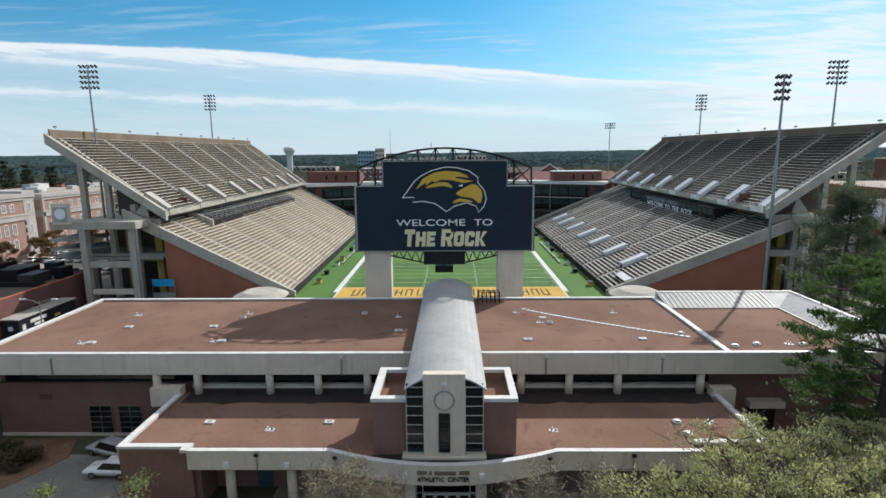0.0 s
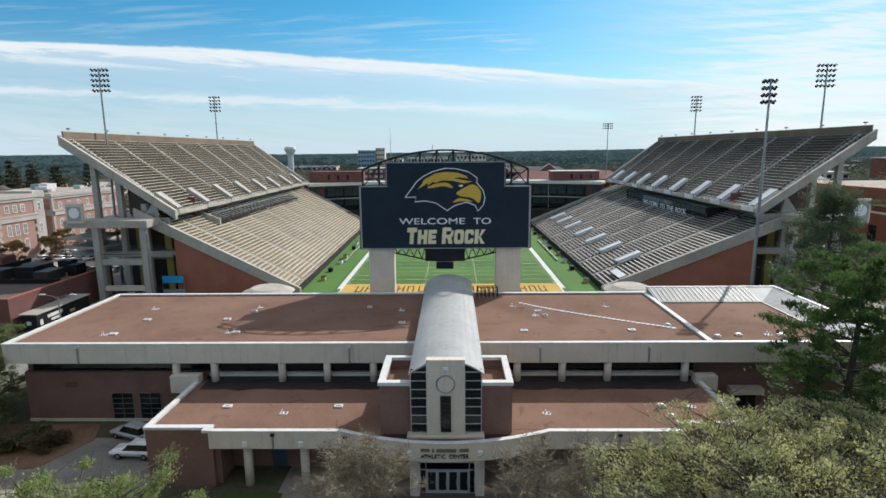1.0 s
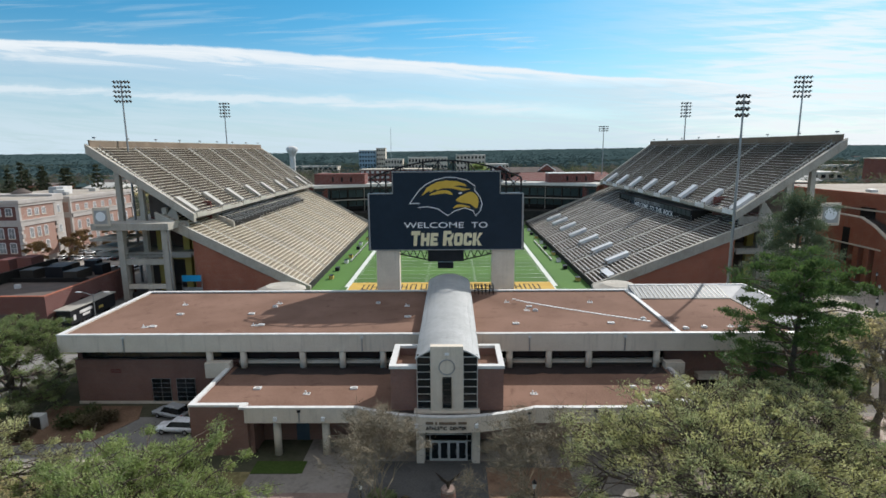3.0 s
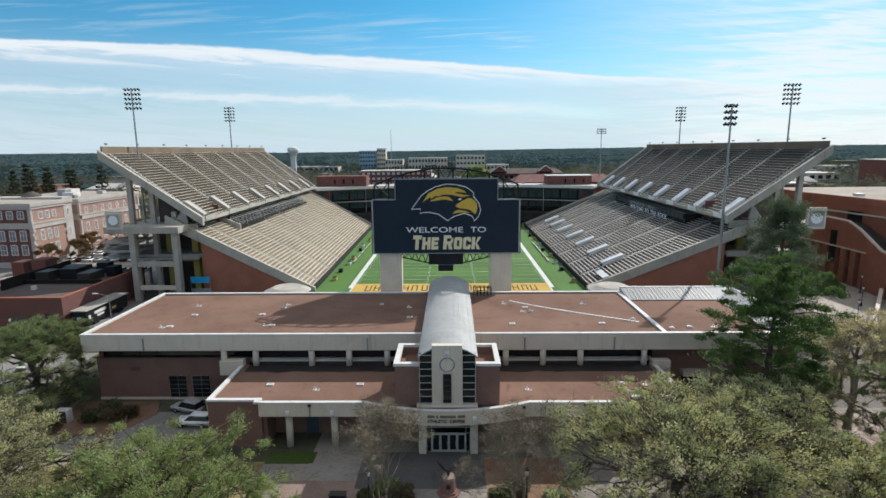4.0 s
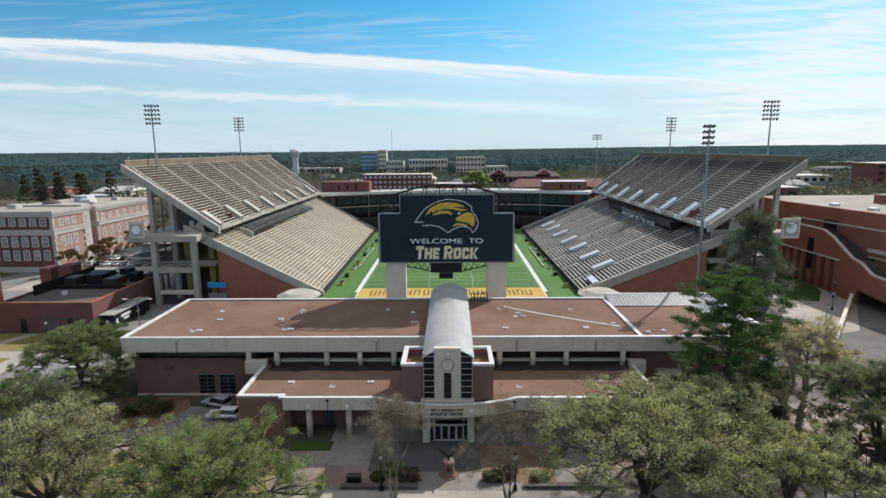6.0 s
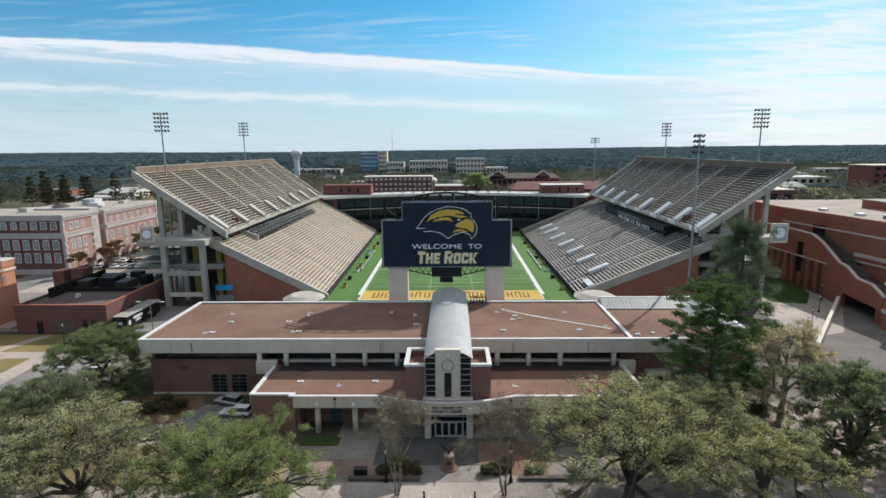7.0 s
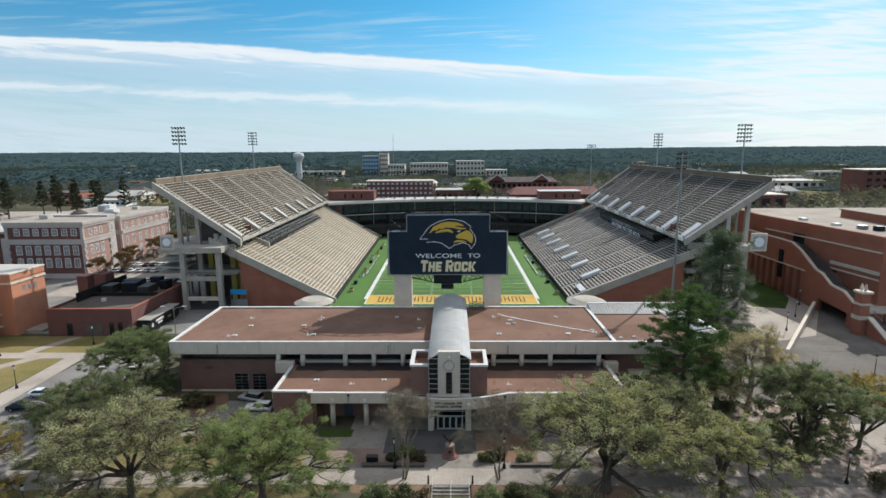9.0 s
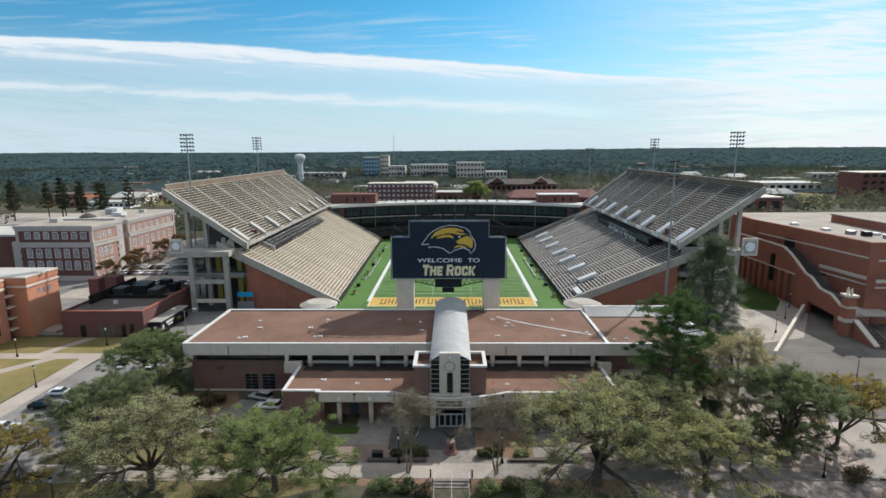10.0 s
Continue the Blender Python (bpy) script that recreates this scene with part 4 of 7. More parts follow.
concourse_sign(-1, 75.5, 79.0, -3.6, 16.3)
concourse_sign(1, 80.0, 84.2, -3.6, 15.4)
for s, ua, ub, cols, par in ((-1, 62.8, 80.2, (64.2, 74.2), stand_l), (1, 70.0, 84.4, (70.4, 79.4), stand_r)):
    a, b = sorted((s * ua, s * ub))
    part("concourse_wing", boxes((a, b, -3.0, 2.4, 15.2, 16.7)), CONCRETE, par, "grey concrete walkway slab")
    for u in cols:
        part("column", boxes((s * u - 0.65, s * u + 0.65, -2.5, -1.2, G, 15.2)), CONCRETE, par, "grey concrete column")
    a, b = sorted((s * cols[0], s * cols[1]))
    part("beam", boxes((a, b, -2.2, -1.4, 7.2, 8.5)), CONCRETE, par, "grey concrete cross beam")
    part("beam", boxes((a, b, -2.2, -1.4, 1.6, 2.6)), CONCRETE_PALE, par, "pale concrete cross beam")
    for u in (ua + 1.2, ua + 7.6):
        part("column", boxes((s * u - 0.75, s * u + 0.75, 7.0, 8.2, G, 15.2)), YELLOW_PAINT, par, "yellow painted concrete column")
    a, b = sorted((s * (ua + 1.2), s * (ua + 7.6)))
    part("beam", boxes((a, b, 7.3, 8.0, 6.6, 7.6)), YELLOW_PAINT, par, "yellow painted cross beam")
    a, b = sorted((s * (ua + 2), s * (ub - 8)))
    ring = [(s * (ua + 0.6), 16.7), (s * (ua + 10.4), 16.7), (s * (ua + 10.4), 22.4), (s * (ua + 6.5), 20.6), (s * (ua + 0.6), 17.2)]
    # added dark wall that stands for the shade in the cavity
    part("ramp_wall", extrude_xz(B(), ring if s > 0 else ring[::-1], 9.0, 9.4), ROOF_DARK, par, "added wall with the upper tier shade in its colour")
    part("ramp_stair", extrude_xz(B(), [(s * (ua + 1.0), 16.7), (s * (ua + 4.6), 16.7), (s * (ua + 2.0), 20.0), (s * (ua + 1.6), 20.0)][::(-1 if s < 0 else 1)], 4.0, 4.3), CONCRETE, par, "sloping concrete stair side")
    part("fence_rail", boxes((min(s * (cols[0] + 0.7), s * (cols[1] - 0.7)), max(s * (cols[0] + 0.7), s * (cols[1] - 0.7)), -1.9, -1.8, 9.4, 9.5)), STEEL_DARK, par)
    part("drain_pipe", rod(B(), (s * (cols[0] - 0.9), -2.4, G), (s * (cols[0] - 0.9), -2.4, 16.0), 0.14, seg=8), STEEL, par, "grey steel drain pipe")
    a, b = sorted((s * (ub - 5), s * (ub + 3)))
    for z in (10.2, 12.2) if s < 0 else ():
        part("ramp_slab", boxes((a, b, 0.5, 9.0, z, z + 0.5)), CONCRETE, par, "grey concrete ramp slab")
banner = thing("banner", "bright blue vinyl banner on the concourse fence", "banner", (-56, 2, 3))
part("sheet", boxes((-62.6, -58.2, 0.6, 0.66, 2.6, 4.1)), BLUE_BANNER, banner)
part("rail", boxes((-62.8, -58.0, 0.66, 0.74, G, 1.2), (-62.8, -62.7, 0.66, 0.74, 1.2, 4.2), (-58.1, -58.0, 0.66, 0.74, 1.2, 4.2)), STEEL, banner)
banner = thing("banner", "long dark banner with pale block lettering on the club level", "banner", (61, 70, 12))
bx, bz = 63.4, 13.9
part("sheet", boxes((bx - 0.25, bx - 0.18, 33, 70, bz - 1.3, bz + 0.7)), NAVY, banner)
for text, yy, wide in (("WELCOME", 59.5, 13.0), ("TO", 49.6, 3.6), ("THE", 43.9, 4.8), ("ROCK", 36.6, 7.0)):
    words("lettering", text, 1.9, WHITE, banner, Matrix.Translation((bx - 0.3, yy, bz - 0.3)) @ pose(0, 0, 0, 90, 0, -90), 0.02, wide, 0.03)

# round concrete drums at the foot of both stands
for x in (-37.0, 36.0):
    drum = thing("drum_roof", "round pale concrete roof at the foot of the stand", "pavilion", (x, -7, G), group="round roofs")
    part("wall", rod(B(), (x, -7, G), (x, -7, 2.6), 4.6, seg=28), CONCRETE, drum)
    part("roof", rod(B(), (x, -7, 2.6), (x, -7, 3.5), 5.2, 3.2, seg=28), CONCRETE, drum)


# ---- scoreboard ----
def scoreboard():
    st = thing("scoreboard", "huge navy scoreboard back with white and gold welcome sign", "scoreboard", (-0.7, -28, G))
    f = -29.0
    ring = [(-14.2, 15.05), (12.75, 15.05), (12.6, 24.85), (8.7, 24.85), (8.7, 28.65), (-9.9, 28.65), (-9.9, 24.95), (-14.05, 24.95)]
    part("panel", extrude_xz(B(), ring, f, f + 2.2), NAVY, st, "navy blue panel")
    inner = [(x * 0.985 - 0.01, 21.8 + (z - 21.8) * 0.985) for x, z in ring]
    bm = B()
    for p, q in zip(inner, inner[1:] + inner[:1]):
        a, b = sorted((p[0], q[0]))
        c, d = sorted((p[1], q[1]))
        box(bm, a - 0.06, b + 0.06, f - 0.05, f, c - 0.06, d + 0.06)
    part("border", bm, GREY_VINYL, st, "thin grey border line")
    for x0, x1 in ((-12.9, -8.9), (7.3, 11.2)):
        part("pylon", boxes((x0, x1, f + 0.3, f + 2.6, G, 15.05)), CONCRETE_PALE, st, "square pale stucco pylon")
    part("control_box", boxes((-3.9, 2.35, f + 0.1, f + 1.8, 13.05, 15.05)), STEEL_DARK, st)
    part("lower_box", boxes((-2.2, 0.55, f + 0.6, f + 1.6, 11.7, 12.75)), STEEL_DARK, st)
    part("hanger", boxes((-0.95, -0.7, f + 1.0, f + 1.25, 12.7, 13.1)), STEEL_DARK, st)
    # arched truss behind the top edge
    def arch(x):
        return 30.4 - 2.9 * ((x + 0.68) / 12.8) ** 2
    bm = B()
    xs = [lerp(-13.5, 12.15, k / 20) for k in range(21)]
    for y in (f + 0.4, f + 1.8):
        part("arch_chord", tube(B(), [(a, y, arch(a)) for a in xs], [0.14] * len(xs), 6), STEEL_DARK, st, "black steel arch")
    for k in (0, 2, 4, 7, 9, 11, 13, 16, 18, 20):
        x = xs[k]
        base = 28.65 if -9.9 < x < 8.7 else 24.9
        part("post", boxes((x - 0.13, x + 0.13, f + 0.3, f + 0.56, base, arch(x))), STEEL_DARK, st)
    for x0, x1 in ((-13.4, -10.3), (9.0, 12.1)):
        bm = B()
        rod(bm, (x0, f + 0.6, 25.0), (x1, f + 0.6, arch(x1)), 0.09, seg=5)
        rod(bm, (x1, f + 0.6, 25.0), (x0, f + 0.6, arch(x0)), 0.09, seg=5)
        part("cross_brace", bm, STEEL_DARK, st)
    for k in (4, 7, 9, 11, 13, 16):
        bm = B()
        for d in (-1.1, 1.1):
            rod(bm, (xs[k], f + 0.6, arch(xs[k])), (xs[k] + d, f + 0.6, 28.65), 0.08, seg=5)
        part("web", bm, STEEL_DARK, st)
    # hanging truss below
    for a, b in ((-8.9, -3.9), (7.3, 2.35)):
        bm = B()
        rod(bm, (a, f + 0.8, 14.3), (b, f + 0.8, 13.2), 0.12, seg=6)
        for k in range(4):
            x = lerp(a, b, (k + 0.5) / 4)
            rod(bm, (x, f + 0.8, lerp(14.3, 13.2, (k + 0.5) / 4)), (x + 0.6, f + 0.8, 15.1), 0.08, seg=5)
            rod(bm, (x, f + 0.8, lerp(14.3, 13.2, (k + 0.5) / 4)), (x - 0.6, f + 0.8, 15.1), 0.08, seg=5)
        part("lower_truss", bm, STEEL_DARK, st, "black zigzag truss")
    bm = rod(B(), (-2.6, f + 1, 30.2), (-2.6, f + 1, 31.2), 0.04, seg=5)
    part("aerial", bm, STEEL_DARK, st)
    # emblem in plain curved shapes
    def curve(points, n=4):
        out = []
        m = len(points)
        for i in range(m):
            p0, p1, p2, p3 = (Vector(points[(i + j - 1) % m]) for j in range(4))
            for k in range(n):
                t = k / n
                out.append(0.5 * ((2 * p1) + (p2 - p0) * t + (2 * p0 - 5 * p1 + 4 * p2 - p3) * t * t + (3 * p1 - p0 - 3 * p2 + p3) * t ** 3))
        return out

    edge = [(-6.9, 23.2), (-5.2, 23.25), (-5.4, 22.5), (-3.8, 22.65), (-2.1, 22.3), (-0.4, 21.1), (0.8, 21.9), (2.6, 22.4), (4.0, 21.9), (4.4, 21.0), (5.2, 21.9), (5.5, 23.0), (5.2, 24.2), (4.2, 25.4), (4.3, 26.1), (2.9, 27.1), (1.1, 27.55), (-0.6, 27.65), (-2.6, 27.15), (-4.1, 26.4), (-5.1, 25.6)]
    bm = B()
    loop = edge + edge[:2]
    tube(bm, [(p[0], f - 0.03, p[1]) for p in loop], [0.075] * len(loop), 6)
    part("emblem_outline", bm, WHITE, st, "pale outline of the emblem")
    for ring in ([(-3.9, 25.95), (-2.2, 26.85), (-0.6, 27.1), (1.3, 26.95), (2.6, 26.45), (2.9, 26.05), (1.5, 26.25), (0.7, 26.1), (2.5, 25.75), (3.6, 25.6), (2.2, 25.3), (0.3, 25.75), (-1.2, 25.8), (-2.1, 25.45), (-2.5, 25.6), (-3.4, 25.0), (-3.4, 25.4), (-4.9, 24.45), (-4.3, 25.3)],
                 [(-3.5, 24.6), (-2.1, 25.3), (-0.3, 25.4), (0.5, 24.6), (-0.9, 24.9)],
                 [(1.1, 23.9), (2.9, 24.95), (3.75, 25.1), (4.6, 24.5), (4.9, 23.5), (4.55, 22.3), (3.45, 23.05), (1.7, 23.35)],
                 [(0.5, 22.35), (1.4, 23.0), (2.9, 22.8), (3.5, 22.45), (1.7, 22.55)]):
        part("emblem_patch", extrude_xz(B(), ([tuple(p) for p in curve(ring)] if len(ring) < 15 else ring)[::-1], f - 0.05, f - 0.01), GOLD, st, "gold patch of the emblem")
    part("emblem_eye", extrude_xz(B(), [(1.35, 24.95), (1.95, 25.15), (2.1, 24.9), (1.75, 24.75)][::-1], f - 0.06, f - 0.01), WHITE, st, "pale eye of the emblem")
    words("lettering", "WELCOME", 1.38, WHITE, st, Matrix.Translation((-2.75, f - 0.03, 19.4)) @ pose(0, 0, 0, 90), 0.02, 10.3, 0.004)
    words("lettering", "TO", 1.38, WHITE, st, Matrix.Translation((5.1, f - 0.03, 19.4)) @ pose(0, 0, 0, 90), 0.02, 2.75, 0.004)
    block_letters("THE ROCK", st, CREAM, -6.85, f - 0.06, 15.85, (2.6, 2.25, 2.25, 0, 2.6, 2.25, 2.25, 2.25), (1.55, 1.5, 1.3, 0.55, 1.75, 1.5, 1.4, 1.65), 0.16)


scoreboard()


# ---- floodlight masts ----
def mast(x, y, top, wide, rows, group="floodlight masts"):
    st = thing("floodlight_mast", "tall grey steel floodlight mast with banks of lamps", "floodlight", (x, y, G), group=group)
    part("pole", rod(B(), (x, y, G), (x, y, top), 0.38, 0.16, seg=12), STEEL, st)
    for r in range(rows):
        z = top - 0.3 - r * 1.15
        part("crossarm", boxes((x - wide / 2, x + wide / 2, y - 0.1, y + 0.1, z - 0.08, z + 0.08)), STEEL, st)
        n = max(4, int(wide / 0.85))
        for k in range(n):
            lx = x - wide / 2 + (k + 0.5) * wide / n
            bm = rod(B(), (lx, y - 0.1, z + 0.15), (lx, y + 0.5, z - 0.2), 0.18, 0.31, seg=8)
            part("lamp", bm, FRAME, st)


mast(-80.9, 15.7, 49.8, 4.4, 5)
mast(-83.4, 83.4, 50.2, 4.2, 5)
mast(85.8, 83.4, 48.6, 4.0, 5)
mast(88.0, 20.0, 49.6, 4.6, 5)
mast(54.8, -16.5, 41.9, 2.6, 4)
mast(85.2, 190.0, 44.8, 5.6, 3)


# ---- athletic building ----
def window_grid(parent, x0, x1, y, z0, z1, nx, nz, glass=GLASS, frame=FRAME_PALE, t=0.07):
    """A glazed opening in a wall that faces the street: each pane and a frame."""
    win = part("window", boxes((x0, x1, y + 0.08, y + 0.12, z0, z1)), DARK, parent)
    bm = B()
    for k in range(nx + 1):
        x = lerp(x0, x1, k / nx)
        box(bm, x - t / 2, x + t / 2, y - 0.06, y + 0.06, z0, z1)
    for k in range(nz + 1):
        z = lerp(z0, z1, k / nz)
        box(bm, x0, x1, y - 0.05, y + 0.05, z - t / 2, z + t / 2)
    part("window_frame", bm, frame, win)
    for i in range(nx):
        for j in range(nz):
            a, b = lerp(x0, x1, i / nx) + t / 2, lerp(x0, x1, (i + 1) / nx) - t / 2
            c, d = lerp(z0, z1, j / nz) + t / 2, lerp(z0, z1, (j + 1) / nz) - t / 2
            part("pane", boxes((a, b, y - 0.01, y + 0.02, c, d)), glass, win)
    return win


def athletic_building():
    st = thing("athletic_building", "low brown brick athletic building with pale fascias and metal vault", "building", (0, -56, G))
    XL, XR, YB, YF = -50.5, 48.3, -33.9, -56.0
    # upper block
    part("roof", boxes((XL + 0.5, 28.7, YF + 0.5, YB - 0.4, 8.5, 8.98)), ROOFING, st, "brown gravel roof with stains")
    part("roof", boxes((29.3, XR - 0.4, YF + 0.5, YB - 0.4, 8.45, 8.9)), ROOFING, st, "brown gravel roof with stains")
    part("fascia", boxes((XL, XR, YF, YF + 0.5, 6.9, 9.12)), CONCRETE_PALE, st, "pale concrete fascia with dark run-off streaks")
    part("fascia", boxes((XL, XL + 0.5, YF + 0.5, YB, 6.9, 9.12)), CONCRETE_PALE, st)
    part("fascia", boxes((XR - 0.4, XR, YF + 0.5, YB, 6.9, 9.12)), CONCRETE_PALE, st)
    part("fascia", boxes((XL + 0.5, XR - 0.4, YB - 0.4, YB, 6.9, 9.12)), CONCRETE_PALE, st)
    part("soffit", boxes((XL + 0.5, XR - 0.4, YF + 0.5, YF + 2.4, 6.9, 7.1)), CONCRETE, st)
    for r in ((XL - 0.06, XR + 0.06, YF - 0.06, YF + 0.5), (XL - 0.06, XL + 0.55, YF + 0.5, YB), (XL + 0.55, XR, YB - 0.55, YB + 0.06), (28.7, 29.3, YF + 0.5, YB - 0.55)):
        part("coping", boxes((*r, 9.12, 9.26)), COPING, st, "white metal coping")
    part("parapet", boxes((28.75, 29.25, YF + 0.5, YB - 0.55, 8.5, 9.12)), CONCRETE_PALE, st)
    part("wall", boxes((XL + 0.5, -28.0, -54.0, -53.5, G, 5.1)), BRICK, st, "brown brick wall")
    part("wall", boxes((28.0, XR - 0.3, -54.0, -53.5, G, 6.9)), BRICK, st, "brown brick wall")
    part("wall", boxes((XL + 0.6, XL + 1.1, -53.5, YB - 0.5, G, 6.9)), BRICK, st)
    part("wall", boxes((XR - 0.8, XR - 0.3, -53.5, YB - 0.5, G, 6.9)), BRICK, st)
    part("wall", boxes((XL + 1.1, XR - 0.8, YB - 1.0, YB - 0.5, G, 6.9)), BRICK, st)
    part("plinth", boxes((XL + 0.45, -28.0, -54.12, -54.0, G, -0.75)), CONCRETE_PALE, st, "pale concrete plinth")
    # the shade below the eaves is put into the clerestory's colour
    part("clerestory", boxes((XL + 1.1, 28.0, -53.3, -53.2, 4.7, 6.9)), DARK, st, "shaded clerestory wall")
    for k in range(5):
        x = lerp(XL + 1.3, -29, k / 5)
        part("clerestory_pane", boxes((x, x + 4.0, -53.42, -53.36, 5.2, 6.8)), GLASS, st)
    for a, b in zip((-26.3, -18.6, -13.4), (-19.4, -14.3, -9.0)):
        part("clerestory_pane", boxes((a, b, -55.02, -54.96, 5.75, 6.85)), GLASS, st)
        part("window_sill", boxes((a, b, -55.3, -54.9, 5.1, 5.25)), CONCRETE_PALE, st)
    for a, b in zip((8.0, 13.1, 18.2), (12.2, 17.3, 25.9)):
        part("clerestory_pane", boxes((a, b, -55.02, -54.96, 5.75, 6.85)), GLASS, st)
        part("window_sill", boxes((a, b, -55.3, -54.9, 5.1, 5.25)), CONCRETE_PALE, st)
    part("sill_wall", boxes((-27.5, 27.5, -55.2, -54.7, 5.0, 5.5)), CONCRETE, st, "low concrete wall under the windows")
    part("flashing", boxes((-27.5, 27.5, -55.25, -54.7, 4.4, 5.0)), FRAME, st, "dark strip below the sill wall")
    for x in (-31.1, -26.7, -19.0, -13.85, -8.6, 7.6, 12.65, 17.75, 26.35):
        part("column", rod(B(), (x, -55.55, 4.4), (x, -55.55, 6.9), 0.42, seg=14), CONCRETE_PALE, st, "round pale concrete column", True)
    window_grid(st, -39.9, -37.4, -54.06, -0.75, 2.45, 2, 5, GLASS, STEEL, 0.045)
    window_grid(st, -36.6, -34.1, -54.06, -0.75, 2.45, 2, 5, GLASS, STEEL, 0.045)
    part("louvre", boxes((-45.3, -43.9, -54.05, -54.0, 3.2, 3.8)), BRICK_DARK, st)
    for x0, x1, z0, z1 in ((32.3, 35.4, 0.6, 2.6), (41.6, 44.0, 0.2, 1.9)):
        part("doorway", boxes((x0, x1, -54.05, -53.98, z0 - 1.6, z1)), DARK, st)
        part("awning", boxes((x0 - 0.3, x1 + 0.3, -55.2, -54.0, z1 + 0.05, z1 + 0.75)), CONCRETE_PALE, st, "small pale concrete hood")
    for x in (-41.9, -11.2, 10.1, 22.1):
        part("downspout", boxes((x - 0.07, x + 0.07, YF - 0.14, YF - 0.001, 6.9, 8.7)), STEEL, st)
        part("scupper", boxes((x - 0.2, x + 0.2, YF - 0.2, YF - 0.001, 8.7, 8.95)), COPING, st, "small white rain scupper")
    # sloping metal on the right-hand roof
    bm = B()
    hexa(bm, [(29.3, -38.8, 8.92), (44.0, -38.8, 8.92), (XR - 0.4, -34.5, 8.92), (29.3, -34.5, 8.92), (29.3, -38.8, 9.0), (44.0, -38.8, 9.0), (XR - 0.4, -34.5, 10.0), (29.3, -34.5, 10.0)])
    part("metal_slope", bm, METAL_SLOPE, st, "ribbed white metal slope")
    bm = B()
    hexa(bm, [(44.0, -38.8, 8.92), (44.0, -54.5, 8.92), (XR - 0.4, -55.4, 8.92), (XR - 0.4, -34.5, 8.92), (44.0, -38.8, 9.0), (44.0, -54.5, 9.0), (XR - 0.4, -55.4, 10.0), (XR - 0.4, -34.5, 10.0)])
    part("metal_slope", bm, METAL_SLOPE, st, "ribbed white metal slope")
    for k in range(22):
        x = 29.6 + k * 0.66
        part("rib", hexa(B(), [(x, -38.8, 9.0), (x + 0.1, -38.8, 9.0), (x + 0.1, -34.6, 9.98), (x, -34.6, 9.98), (x, -38.8, 9.08), (x + 0.1, -38.8, 9.08), (x + 0.1, -34.6, 10.06), (x, -34.6, 10.06)]), PORTAL, st)
    part("gutter", boxes((29.3, 44.0, -39.15, -38.8, 8.9, 9.02)), FRAME, st, "dark gutter along the metal slope")
    part("gutter", boxes((43.65, 44.0, -54.5, -39.15, 8.9, 9.02)), FRAME, st, "dark gutter along the metal slope")
    part("coping", boxes((29.3, XR, -34.5, -34.0, 9.26, 10.1)), COPING, st)
    part("coping", boxes((XR - 0.4, XR + 0.05, -55.9, -34.5, 9.26, 10.1)), COPING, st)
    # dark membrane strip with an uneven edge along the foot of the clerestory
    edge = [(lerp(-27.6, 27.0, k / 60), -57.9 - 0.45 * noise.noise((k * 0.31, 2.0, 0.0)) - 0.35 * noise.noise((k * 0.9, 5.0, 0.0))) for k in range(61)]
    part("membrane", slab(B(), edge + [(27.0, -55.3), (-27.6, -55.3)], 4.6, 4.635), MEMBRANE, st, "dark strip of roof membrane")
    # lower block with its curved front
    ZL = 4.95
    part("roof", boxes((-28.2, 27.4, -66.6, -55.2, 4.3, 4.62)), ROOFING, st, "brown gravel roof with stains")
    bow = [(lerp(-10.0, 9.2, k / 16), -67.5 - 2.2 * (1 - ((lerp(-10.0, 9.2, k / 16) + 0.4) / 9.6) ** 2)) for k in range(17)]
    front = [(-22.3, -66.6), (-22.3, -67.5), (-11.5, -67.5)] + bow + [(10.7, -67.5), (21.5, -67.5), (21.5, -66.6)]
    inner = [(p[0], p[1] + 0.55) for p in front[1:-1]]
    outer = front[1:-1]
    part("fascia", ribbon(outer, inner, 3.15, 4.86), CONCRETE_PALE, st, "pale concrete fascia that bows out over the entrance")
    part("coping", ribbon([(p[0], p[1] - 0.05) for p in outer], [(p[0], p[1] - 0.1) for p in inner], 4.86, ZL), COPING, st, "white metal coping")
    part("entrance_roof", slab(B(), [(p[0], p[1] + 0.55) for p in outer] + [(21.5, -66.6), (-22.3, -66.6)], 4.3, 4.6), ROOFING, st)
    part("membrane", slab(B(), [(-7.4, -68.3), (-5.0, -68.9), (-0.4, -69.1), (4.2, -68.9), (6.6, -68.3), (5.6, -67.5), (-6.2, -67.5)], 4.6, 4.63), MEMBRANE, st, "dark strip of roof membrane")
    part("soffit", slab(B(), [(p[0], p[1] + 0.1) for p in outer] + [(21.5, -63.4), (-22.3, -63.4)], 3.15, 3.3), CONCRETE, st)
    part("wall", boxes((-28.6, -22.3, -66.8, -66.3, G, 4.7)), BRICK, st, "brown brick wall")
    part("wall", boxes((-28.6, -28.1, -66.3, -53.5, G, 4.7)), BRICK, st)
    part("wall", boxes((21.5, 27.8, -66.0, -65.5, G, 4.7)), BRICK, st)
    part("wall", boxes((27.3, 27.8, -65.5, -53.5, G, 4.7)), BRICK, st)
    part("wall", boxes((-22.3, -21.8, -66.3, -63.4, G, 4.3)), BRICK, st)
    part("wall", boxes((21.0, 21.5, -66.0, -63.4, G, 4.3)), BRICK, st)
    part("wall", boxes((-22.3, 21.5, -63.4, -62.9, G, 4.3)), BRICK, st, "brown brick wall behind the colonnade")
    for r in ((-28.7, -22.2, -66.9, -66.3), (-28.7, -28.15, -66.3, -56.2), (21.4, 27.9, -66.1, -65.5), (27.35, 27.9, -65.5, -56.2)):
        part("coping", boxes((*r, 4.7, ZL)), COPING, st, "white metal coping")
